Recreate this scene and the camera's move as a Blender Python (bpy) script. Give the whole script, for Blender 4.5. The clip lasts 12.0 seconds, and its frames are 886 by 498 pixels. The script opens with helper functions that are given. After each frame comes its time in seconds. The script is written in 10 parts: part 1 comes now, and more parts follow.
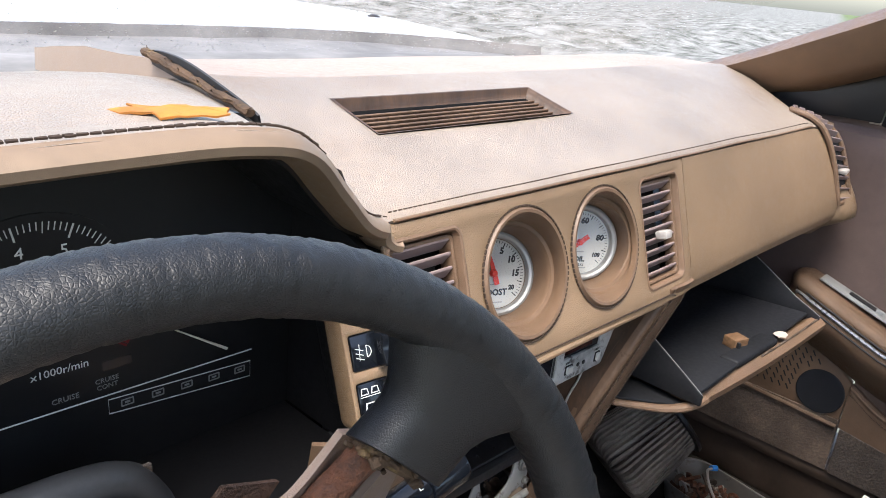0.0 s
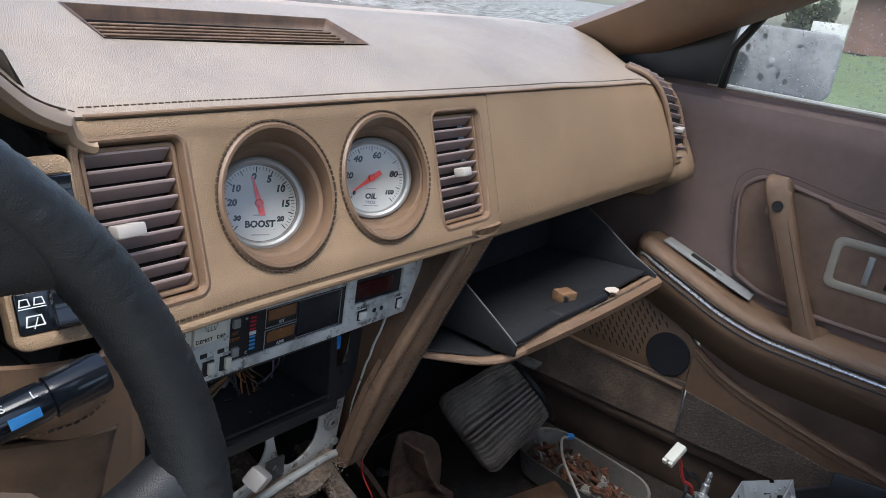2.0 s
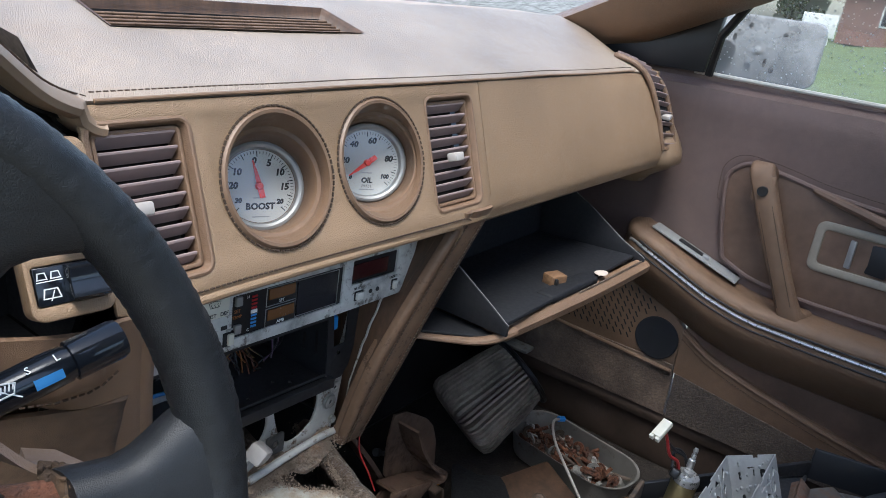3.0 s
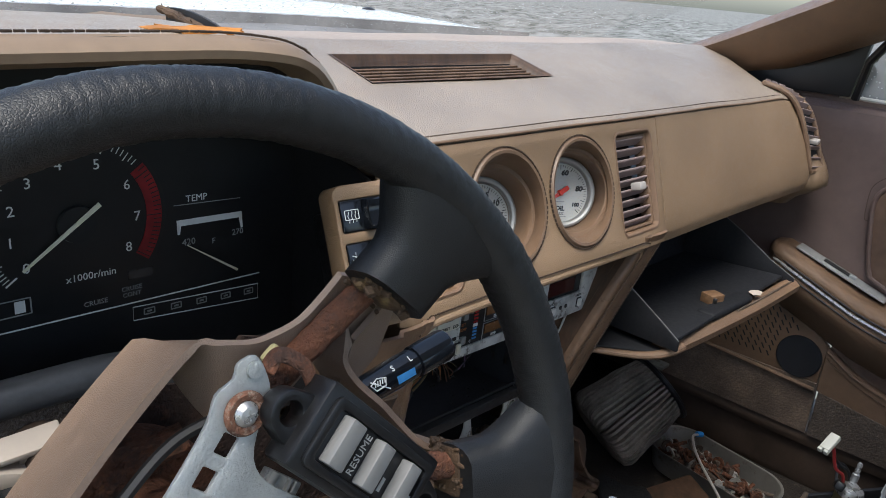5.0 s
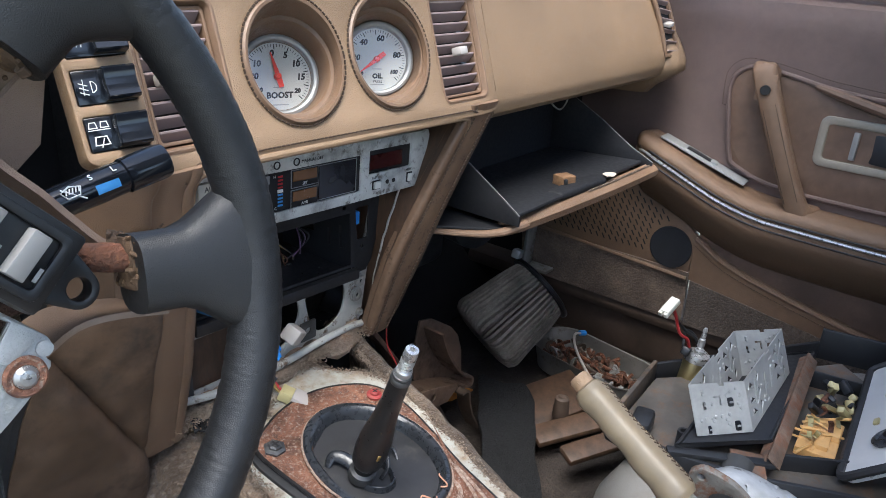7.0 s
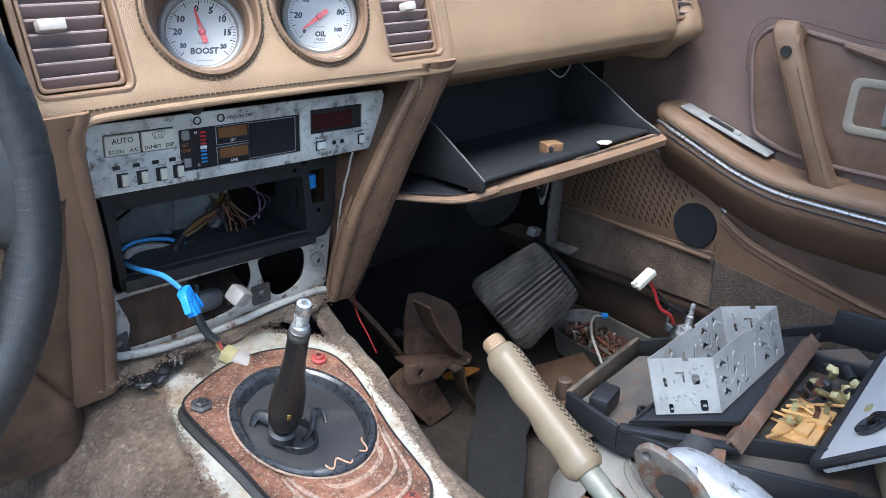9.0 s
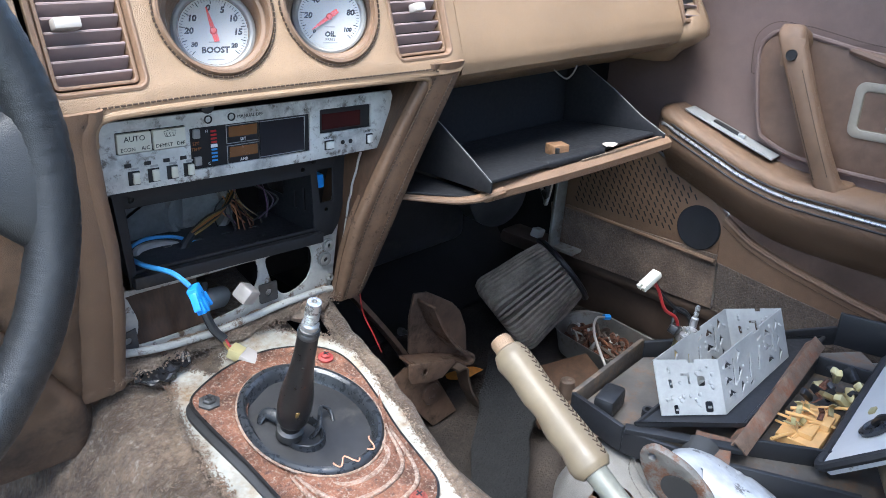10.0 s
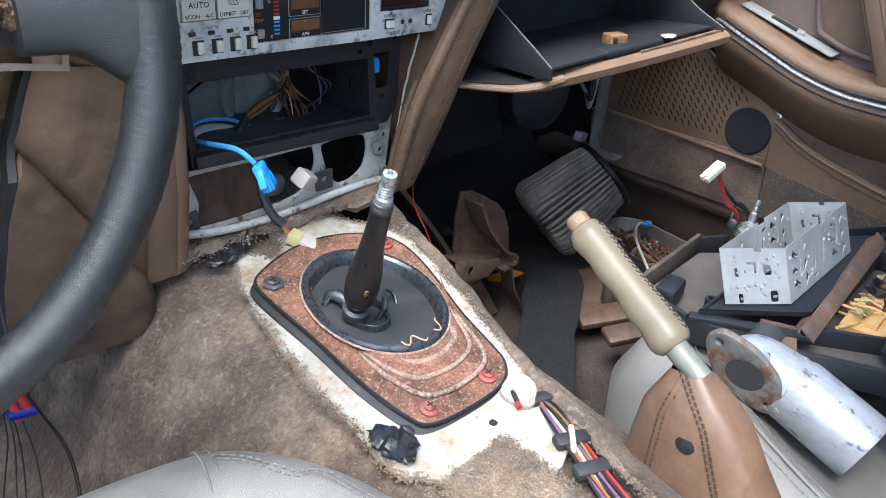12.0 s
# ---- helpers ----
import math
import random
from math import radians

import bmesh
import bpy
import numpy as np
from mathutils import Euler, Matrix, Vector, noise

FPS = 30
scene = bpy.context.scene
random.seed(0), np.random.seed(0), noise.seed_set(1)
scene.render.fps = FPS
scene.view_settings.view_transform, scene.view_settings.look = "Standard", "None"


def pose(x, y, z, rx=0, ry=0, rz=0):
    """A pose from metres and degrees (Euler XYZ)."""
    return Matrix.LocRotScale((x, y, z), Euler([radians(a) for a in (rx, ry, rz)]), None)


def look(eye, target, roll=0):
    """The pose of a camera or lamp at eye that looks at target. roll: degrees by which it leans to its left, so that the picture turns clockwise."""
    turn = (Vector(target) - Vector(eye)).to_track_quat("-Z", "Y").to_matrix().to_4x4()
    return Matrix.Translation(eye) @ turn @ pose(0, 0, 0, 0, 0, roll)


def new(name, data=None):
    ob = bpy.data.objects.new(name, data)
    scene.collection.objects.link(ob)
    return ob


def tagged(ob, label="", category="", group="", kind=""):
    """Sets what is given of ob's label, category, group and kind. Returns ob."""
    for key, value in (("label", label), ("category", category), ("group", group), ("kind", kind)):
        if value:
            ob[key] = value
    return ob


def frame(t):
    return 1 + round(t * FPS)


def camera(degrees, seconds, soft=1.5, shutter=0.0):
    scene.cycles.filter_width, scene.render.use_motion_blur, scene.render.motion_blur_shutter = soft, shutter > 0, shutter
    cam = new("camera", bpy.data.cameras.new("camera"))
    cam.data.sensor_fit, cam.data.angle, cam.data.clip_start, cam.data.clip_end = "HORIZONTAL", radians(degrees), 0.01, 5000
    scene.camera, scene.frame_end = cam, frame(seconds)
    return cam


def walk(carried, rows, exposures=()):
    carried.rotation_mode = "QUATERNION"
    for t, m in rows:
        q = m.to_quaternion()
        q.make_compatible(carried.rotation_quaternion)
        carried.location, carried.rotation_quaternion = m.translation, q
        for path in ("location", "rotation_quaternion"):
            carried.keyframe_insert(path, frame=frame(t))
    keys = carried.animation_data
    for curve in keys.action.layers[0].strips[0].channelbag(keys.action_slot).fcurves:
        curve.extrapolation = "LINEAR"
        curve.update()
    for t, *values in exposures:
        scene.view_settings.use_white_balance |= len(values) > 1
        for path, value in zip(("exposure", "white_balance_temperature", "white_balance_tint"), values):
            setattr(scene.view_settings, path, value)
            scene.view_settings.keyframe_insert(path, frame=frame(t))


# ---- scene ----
cam = camera(61.4, 12.0, 0.75)
ROWS = [
    (0.0, (-0.3951, 0.0221, 0.9851), (0.3084, 0.6417, 0.6370), 5.95),
    (0.5, (-0.3602, 0.0042, 0.9755), (0.3782, 0.5901, 0.6416), 5.89),
    (1.0, (-0.3466, -0.0112, 0.9579), (0.4121, 0.5502, 0.6275), 6.68),
    (1.5, (-0.3207, -0.0357, 0.9343), (0.4436, 0.5148, 0.5983), 7.25),
    (2.0, (-0.3012, -0.0531, 0.9340), (0.4701, 0.4876, 0.5982), 7.67),
    (2.5, (-0.3035, -0.0633, 0.9365), (0.4700, 0.4715, 0.5962), 7.73),
    (3.0, (-0.3198, -0.0664, 0.9332), (0.4551, 0.4634, 0.5886), 7.65),
    (3.5, (-0.3584, -0.0440, 0.9434), (0.4079, 0.4989, 0.5999), 7.23),
    (3.7, (-0.3734, -0.0332, 0.9535), (0.3798, 0.5270, 0.6087), 6.94),
    (5.3, (-0.4501, -0.0307, 0.9506), (0.2469, 0.6003, 0.6100), 4.53),
    (5.5, (-0.4563, -0.0477, 0.9362), (0.2410, 0.5765, 0.5837), 3.45),
    (6.0, (-0.4454, -0.0760, 0.9151), (0.2943, 0.4859, 0.5447), 3.10),
    (6.5, (-0.4290, -0.1025, 0.9122), (0.3107, 0.4531, 0.5325), 3.51),
    (6.7, (-0.4019, -0.1116, 0.8995), (0.3514, 0.4245, 0.5186), 4.15),
    (8.3, (-0.2862, -0.1932, 0.8545), (0.3641, 0.4557, 0.4596), 0.70),
    (8.5, (-0.2715, -0.2090, 0.8538), (0.3811, 0.4380, 0.4593), 0.95),
    (9.0, (-0.2645, -0.2257, 0.8488), (0.3895, 0.4204, 0.4552), 1.21),
    (9.5, (-0.2686, -0.2256, 0.8501), (0.3859, 0.4199, 0.4564), 1.55),
    (10.0, (-0.2718, -0.2227, 0.8497), (0.3829, 0.4229, 0.4565), 1.71),
    (10.5, (-0.2744, -0.2210, 0.8412), (0.3786, 0.4268, 0.4488), 1.64),
    (11.0, (-0.2774, -0.2190, 0.8224), (0.3613, 0.4236, 0.3991), 1.44),
    (11.5, (-0.2865, -0.2065, 0.8079), (0.3340, 0.4216, 0.3383), 1.75),
    (12.0, (-0.3070, -0.1954, 0.8102), (0.3090, 0.4280, 0.3286), 1.94),
]
walk(cam, [(t, look(eye, target, roll)) for t, eye, target, roll in ROWS],
     [(0.0, 1.76, 6600, 10), (0.5, 1.50, 6550, 10), (1.0, 1.26, 6500, 9), (2.5, 1.4, 6050, 7), (3.7, 1.5, 6000, 6), (5.3, 1.0, 6450, 7), (5.5, 1.02, 6450, 8),
      (6.0, 1.68, 6350, 8), (6.5, 1.84, 6300, 8), (8.5, 2.22, 5850, 6), (9.5, 2.43, 5850, 6), (10.5, 2.50, 5850, 6), (12.0, 2.48, 5980, 6)])

# ---- daylight: an overcast sky and one wide sun ----
world = bpy.data.worlds.new("overcast_sky")
world.use_nodes = True
scene.world = world
wn = world.node_tree.nodes
sky = wn.new("ShaderNodeTexSky")
sky.sky_type = "NISHITA"
sky.sun_disc = False
sky.sun_elevation, sky.sun_rotation = radians(66), radians(-121)
sky.air_density, sky.dust_density, sky.ozone_density = 1.0, 2.2, 1.0
wn["Background"].inputs["Strength"].default_value = 0.14
world.node_tree.links.new(sky.outputs[0], wn["Background"].inputs[0])
sun = new("sun", bpy.data.lights.new("sun", "SUN"))
sun.data.energy, sun.data.angle, sun.data.color = 1.95, radians(38), (1.0, 0.97, 0.93)
sun.matrix_basis = look((-5, -3.0, 13), (0, 0, 0))

# ---- materials ----
def nodes_of(name):
    m = bpy.data.materials.new(name)
    m.use_nodes = True
    nt = m.node_tree
    return m, nt, nt.nodes["Principled BSDF"], nt.nodes.new, nt.links.new


def ramp(nt, src, stops):
    r = nt.nodes.new("ShaderNodeValToRGB")
    while len(r.color_ramp.elements) < len(stops):
        r.color_ramp.elements.new(0.5)
    for e, (p, c) in zip(r.color_ramp.elements, stops):
        e.position, e.color = p, (*c, 1) if len(c) == 3 else c
    nt.links.new(src, r.inputs[0])
    return r.outputs[0]


def noise_of(nt, co, scale, detail=4, rough=0.6, distort=0.0):
    n = nt.nodes.new("ShaderNodeTexNoise")
    n.inputs["Scale"].default_value, n.inputs["Detail"].default_value = scale, detail
    n.inputs["Roughness"].default_value, n.inputs["Distortion"].default_value = rough, distort
    nt.links.new(co, n.inputs["Vector"])
    return n.outputs[0]


def mix_of(nt, fac, a, b, kind="MIX"):
    m = nt.nodes.new("ShaderNodeMix")
    m.data_type, m.blend_type = "RGBA", kind
    for v, i in ((fac, 0), (a, 6), (b, 7)):
        if isinstance(v, (int, float)):
            m.inputs[i].default_value = v
        elif isinstance(v, tuple):
            m.inputs[i].default_value = (*v, 1)
        else:
            nt.links.new(v, m.inputs[i])
    return m.outputs[2]


def surface(name, base, rough=0.5, metal=0.0, vary=0.15, scale=6.0, fine=90.0, bump=0.1, grain=0.0, grain_scale=300.0,
            stain=None, stain_scale=9.0, stain_at=(0.55, 0.7), stain_rough=0.9, stain_metal=0.0, rough_vary=0.12, depth=0.001,
            coat=0.0, sheen=0.0, stretch=(1, 1, 1), worn=None, worn_scale=40.0, worn_at=(0.6, 0.68), fleck=0.55):
    """A worn surface: two scales of tone, fine relief, an optional pebbled grain, an optional stain or rust with a shape of its own."""
    m, nt, b, add, link = nodes_of(name)
    tc = add("ShaderNodeTexCoord")
    mp = add("ShaderNodeMapping")
    mp.inputs["Scale"].default_value = stretch
    link(tc.outputs["Object"], mp.inputs[0])
    co = mp.outputs[0]
    big, small = noise_of(nt, co, scale), noise_of(nt, co, fine, 5)
    dark = tuple(max(0.0, c * (1 - vary * 1.4)) for c in base)
    lite = tuple(min(1.0, c * (1 + vary * 1.2)) for c in base)
    col = ramp(nt, big, [(0.3, dark), (0.7, lite)])
    col = mix_of(nt, 0.6 * min(1.0, vary * 3), col, ramp(nt, small, [(0.32, (fleck,) * 3), (0.68, (1.0, 1.0, 1.0))]), "MULTIPLY")
    rg = ramp(nt, small, [(0.25, (rough - rough_vary,) * 3), (0.75, (min(1, rough + rough_vary),) * 3)])
    mt = metal
    if worn:
        wm = ramp(nt, noise_of(nt, co, worn_scale, 8, 0.7), [(worn_at[0], (0, 0, 0)), (worn_at[1], (1, 1, 1))])
        col = mix_of(nt, wm, col, worn)
    if stain:
        sm = ramp(nt, noise_of(nt, co, stain_scale, 9, 0.72), [(stain_at[0], (0, 0, 0)), (stain_at[1], (1, 1, 1))])
        sc = mix_of(nt, small, tuple(c * 0.55 for c in stain), tuple(min(1, c * 1.35) for c in stain))
        col = mix_of(nt, sm, col, sc)
        rg = mix_of(nt, sm, rg, (stain_rough,) * 3)
        mt = mix_of(nt, sm, (metal,) * 3, (stain_metal,) * 3)
    link(col, b.inputs["Base Color"])
    link(rg, b.inputs["Roughness"])
    if isinstance(mt, (int, float)):
        b.inputs["Metallic"].default_value = mt
    else:
        link(mt, b.inputs["Metallic"])
    b.inputs["Coat Weight"].default_value = coat
    b.inputs["Sheen Weight"].default_value = sheen
    h = small
    bp = add("ShaderNodeBump")
    bp.inputs["Strength"].default_value, bp.inputs["Distance"].default_value = bump, depth
    link(h, bp.inputs["Height"])
    out = bp.outputs[0]
    if grain:
        v = add("ShaderNodeTexVoronoi")
        v.feature = "DISTANCE_TO_EDGE"
        v.inputs["Scale"].default_value = grain_scale * 3.0
        wob = mix_of(nt, 0.0012, co, noise_col(nt, co, 160.0))
        link(wob, v.inputs["Vector"])
        g = ramp(nt, v.outputs["Distance"], [(0.0, (0, 0, 0)), (0.22, (1, 1, 1))])
        g = mix_of(nt, 0.35, g, ramp(nt, noise_of(nt, co, grain_scale * 1.5, 3, 0.55, 0.6), [(0.2, (0, 0, 0)), (0.8, (1, 1, 1))]))
        b2 = add("ShaderNodeBump")
        b2.inputs["Strength"].default_value, b2.inputs["Distance"].default_value = grain, 0.0004
        link(g, b2.inputs["Height"])
        link(out, b2.inputs["Normal"])
        out = b2.outputs[0]
    link(out, b.inputs["Normal"])
    return m


def noise_col(nt, co, scale):
    n = nt.nodes.new("ShaderNodeTexNoise")
    n.inputs["Scale"].default_value = scale
    nt.links.new(co, n.inputs["Vector"])
    return n.outputs[1]


def plain(name, base, rough=0.4, metal=0.0, emit=0.0):
    return surface(name, base, rough, metal, vary=0.06, bump=0.03)


def glass_of(name, rough=0.0, tint=(1, 1, 1), drops=False, gloss=0.6):
    m, nt, b, add, link = nodes_of(name)
    out = nt.nodes["Material Output"]
    tr, gl = add("ShaderNodeBsdfTransparent"), add("ShaderNodeBsdfGlossy")
    tr.inputs[0].default_value = (*tint, 1)
    gl.inputs["Roughness"].default_value = 0.03
    lw, pw, ml, mx = add("ShaderNodeLayerWeight"), add("ShaderNodeMath"), add("ShaderNodeMath"), add("ShaderNodeMixShader")
    pw.operation, pw.inputs[1].default_value = "POWER", 5.0
    ml.operation, ml.inputs[1].default_value, ml.inputs[2].default_value = "MULTIPLY_ADD", gloss, 0.03
    link(lw.outputs["Facing"], pw.inputs[0]), link(pw.outputs[0], ml.inputs[0])
    link(ml.outputs[0], mx.inputs[0]), link(tr.outputs[0], mx.inputs[1]), link(gl.outputs[0], mx.inputs[2])
    last = mx.outputs[0]
    if drops:
        tc = add("ShaderNodeTexCoord")
        co = tc.outputs["Object"]
        d = add("ShaderNodeBsdfDiffuse")
        d.inputs[0].default_value = (0.62, 0.64, 0.66, 1)
        f = ramp(nt, noise_of(nt, co, 5.0, 6, 0.6), [(0.3, (drops * 0.3,) * 3), (0.75, (drops,) * 3)])
        v = add("ShaderNodeTexVoronoi")
        v.inputs["Scale"].default_value = 170.0
        v.inputs["Randomness"].default_value = 1.0
        link(co, v.inputs["Vector"])
        sp = ramp(nt, v.outputs["Distance"], [(0.16, (0.75, 0.75, 0.75)), (0.24, (0, 0, 0))])
        keep = ramp(nt, noise_of(nt, co, 30.0, 4), [(0.40, (0, 0, 0)), (0.52, (1, 1, 1))])
        f = mix_of(nt, 1.0, f, mix_of(nt, 1.0, sp, keep, "MULTIPLY"), "ADD")
        m2 = add("ShaderNodeMixShader")
        link(f, m2.inputs[0]), link(last, m2.inputs[1]), link(d.outputs[0], m2.inputs[2])
        last = m2.outputs[0]
    link(last, out.inputs["Surface"])
    return m


M_TAN = surface("tan_vinyl", (0.275, 0.181, 0.107), 0.42, vary=0.14, scale=6, fine=140, bump=0.15, grain=0.85, grain_scale=240)
# the pad's base is greyed and lightened for sky sheen on the vinyl
M_PAD = surface("faded_sheen_dash_vinyl", (0.305, 0.248, 0.198), 0.40, vary=0.2, scale=4, fine=120, bump=0.15, grain=1.0, grain_scale=190,
                stain=(0.27, 0.19, 0.128), stain_scale=3.0, stain_at=(0.5, 0.75), stain_rough=0.45)
M_DECK = surface("skylit_pale_dash_panel", (0.36, 0.28, 0.222), 0.5, vary=0.10, scale=5, fine=140, bump=0.08, grain=0.25, grain_scale=300)
M_PADEDGE = surface("dash_piping", (0.20, 0.125, 0.075), 0.5, vary=0.15, grain=0.3)
M_THREAD = surface("brown_thread", (0.05, 0.03, 0.018), 0.85, vary=0.2, fine=600, bump=0.3)
M_BROWN = surface("brown_vinyl", (0.200, 0.122, 0.074), 0.45, vary=0.18, grain=0.65, grain_scale=340)
M_STAIN = surface("stained_brown_trim", (0.16, 0.096, 0.058), 0.5, vary=0.3, scale=14, fine=160, bump=0.35, stain=(0.09, 0.055, 0.035),
                  stain_scale=85, stain_at=(0.57, 0.63))
M_DOOR = surface("plum_brown_vinyl", (0.155, 0.103, 0.089), 0.42, vary=0.16, grain=0.9, grain_scale=300)
M_DOORLEATHER = surface("brown_leather", (0.165, 0.100, 0.067), 0.43, vary=0.25, scale=12, grain=0.65)
M_CARPET = surface("brown_carpet", (0.135, 0.10, 0.076), 0.97, vary=0.4, scale=9, fine=240, bump=1.0, depth=0.005, sheen=0.2, fleck=0.25,
                   stain=(0.06, 0.045, 0.035), stain_scale=7, stain_at=(0.5, 0.7), stain_rough=1.0, worn=(0.19, 0.15, 0.115), worn_scale=60, worn_at=(0.56, 0.75))
M_CARPETTAN = surface("soiled_tan_carpet", (0.240, 0.168, 0.112), 0.97, vary=0.5, scale=12, fine=230, bump=1.0, depth=0.008, sheen=0.08, fleck=0.25,
                      stain=(0.085, 0.054, 0.034), stain_scale=13, stain_at=(0.44, 0.60), stain_rough=1.0, worn=(0.40, 0.34, 0.275), worn_scale=150, worn_at=(0.54, 0.72))
M_CARPETSIDE = surface("soiled_side_carpet", (0.225, 0.156, 0.111), 0.97, vary=0.4, scale=12, fleck=0.3, fine=240, bump=0.9, depth=0.004, sheen=0.2,
                       stain=(0.10, 0.068, 0.047), stain_scale=10, stain_at=(0.48, 0.7), stain_rough=1.0)
M_CARPETEDGE = surface("rust_stained_felt", (0.34, 0.26, 0.195), 0.98, vary=0.4, scale=20, fine=300, bump=1.0, depth=0.004,
                       stain=(0.19, 0.10, 0.055), stain_scale=20, stain_at=(0.5, 0.66), stain_rough=1.0)
M_RUBBER = surface("wheel_rubber", (0.016, 0.0165, 0.0175), 0.46, vary=0.3, fine=220, bump=0.22, grain=0.32, grain_scale=330, rough_vary=0.12)
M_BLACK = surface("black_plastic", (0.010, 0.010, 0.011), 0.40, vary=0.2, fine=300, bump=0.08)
M_BLACKDUST = surface("dusty_black_plastic", (0.03, 0.03, 0.032), 0.6, vary=0.4, scale=10, fine=220, bump=0.15,
                      stain=(0.10, 0.09, 0.075), stain_scale=14, stain_at=(0.55, 0.8))
M_BOX = surface("dark_blue_grey_plastic", (0.0155, 0.0165, 0.0190), 0.5, vary=0.25, fine=260, bump=0.1,
                stain=(0.10, 0.075, 0.055), stain_scale=10, stain_at=(0.6, 0.85))
M_NAVY = surface("glove_bin_plastic", (0.0055, 0.0062, 0.009), 0.72, vary=0.3, fine=200, bump=0.06)
M_STEEL = surface("galvanised_steel", (0.405, 0.415, 0.41), 0.5, 0.3, vary=0.16, scale=18, fine=240, bump=0.2,
                  stain=(0.42, 0.41, 0.38), stain_scale=22, stain_at=(0.6, 0.75), stain_rough=0.7, stain_metal=0.3)
M_STEELWORN = surface("worn_panel_metal", (0.62, 0.62, 0.585), 0.5, 0.2, vary=0.16, scale=16, fine=300, bump=0.2,
                      stain=(0.13, 0.115, 0.10), stain_scale=75, stain_at=(0.53, 0.63), stain_rough=0.8, worn=(0.32, 0.315, 0.30), worn_scale=22, worn_at=(0.5, 0.65))
M_BRACKET = surface("zinc_bracket", (0.42, 0.41, 0.38), 0.55, 0.5, vary=0.25, scale=18, fine=200, bump=0.25,
                    stain=(0.15, 0.095, 0.06), stain_scale=20, stain_at=(0.54, 0.68), stain_rough=0.9)
M_RUST = surface("rusty_steel", (0.19, 0.075, 0.04), 0.88, 0.1, vary=0.45, scale=40, fine=420, bump=1.0, depth=0.004,
                 stain=(0.065, 0.034, 0.024), stain_scale=60, stain_at=(0.48, 0.62), worn=(0.34, 0.15, 0.06), worn_scale=110, worn_at=(0.6, 0.7))
M_RUSTDARK = surface("near_black_rust", (0.045, 0.022, 0.014), 0.9, 0.1, vary=0.5, scale=40, fine=420, bump=1.0, depth=0.004, stain=(0.13, 0.05, 0.026), stain_scale=50, stain_at=(0.58, 0.72))
M_GALV = surface("hammered_galvanised_steel", (0.49, 0.51, 0.505), 0.38, 0.7, vary=0.16, scale=14, fine=780, bump=0.6, depth=0.0009, grain=0.4, grain_scale=900,
                 stain=(0.36, 0.36, 0.34), stain_scale=18, stain_at=(0.55, 0.75), stain_rough=0.6, stain_metal=0.3)
M_RUSTPLATE = surface("rusty_pressed_plate", (0.255, 0.112, 0.066), 0.8, 0.1, vary=0.5, scale=34, fine=480, bump=1.0, depth=0.003,
                      stain=(0.42, 0.33, 0.26), stain_scale=380, stain_at=(0.52, 0.68), stain_rough=0.7,
                      worn=(0.10, 0.05, 0.038), worn_scale=100, worn_at=(0.54, 0.66))
M_RUSTLIGHT = surface("rust_flecked_metal", (0.30, 0.23, 0.17), 0.7, 0.3, vary=0.25, scale=20, fine=220, bump=0.35,
                      stain=(0.22, 0.09, 0.04), stain_scale=26, stain_at=(0.48, 0.62))
M_WHITE = surface("chipped_white_paint", (0.41, 0.395, 0.34), 0.5, vary=0.2, scale=16, fine=180, bump=0.25,
                  stain=(0.25, 0.17, 0.10), stain_scale=30, stain_at=(0.47, 0.68), worn=(0.17, 0.14, 0.11), worn_scale=110, worn_at=(0.62, 0.66))
M_BONNET = surface("white_car_paint", (0.78, 0.79, 0.80), 0.25, vary=0.05, fine=60, bump=0.02, coat=0.4)
M_COWL = surface("weathered_cowl", (0.20, 0.19, 0.18), 0.8, vary=0.3, scale=9, fine=80, bump=0.3)
M_RUBBERBOOT = surface("gaiter_rubber", (0.028, 0.031, 0.036), 0.30, vary=0.3, scale=20, fine=200, bump=0.12,
                       stain=(0.10, 0.075, 0.06), stain_scale=30, stain_at=(0.66, 0.8))
M_LEVER = surface("worn_black_lever", (0.014, 0.013, 0.013), 0.35, vary=0.3, fine=180, bump=0.1, stain=(0.13, 0.055, 0.03), stain_scale=40,
                  stain_at=(0.64, 0.74))
M_CHROME = surface("bright_metal", (0.50, 0.50, 0.49), 0.3, 0.7, vary=0.08, fine=200, bump=0.05, stain=(0.10, 0.09, 0.08), stain_scale=50,
                   stain_at=(0.62, 0.72), stain_rough=0.7)
M_SATIN = surface("satin_aluminium", (0.34, 0.34, 0.33), 0.48, 0.4, vary=0.05, fine=300, bump=0.03)
M_DIAL = surface("silver_dial", (0.54, 0.53, 0.485), 0.55, vary=0.03, fine=300, bump=0.02)
M_INK = plain("black_ink", (0.012, 0.012, 0.013), 0.6)
M_WHITEINK = surface("white_ink", (0.72, 0.72, 0.70), 0.6, vary=0.05, bump=0.02)
M_GREYINK = surface("grey_ink", (0.30, 0.30, 0.29), 0.6, vary=0.05, bump=0.02)
M_REDINK = surface("red_ink", (0.42, 0.018, 0.02), 0.55, vary=0.08, bump=0.02)
M_REDBAND = surface("dark_red_band", (0.29, 0.010, 0.014), 0.6, vary=0.35, scale=30, bump=0.02)
M_REDWASHER = surface("red_washer", (0.36, 0.05, 0.045), 0.55, vary=0.2, stain=(0.16, 0.06, 0.04), stain_scale=60, stain_at=(0.5, 0.65))
M_REDRUST = surface("red_rust_bolt", (0.27, 0.065, 0.05), 0.6, 0.2, vary=0.3, scale=60, bump=0.5, stain=(0.22, 0.12, 0.08), stain_scale=80, stain_at=(0.5, 0.65))
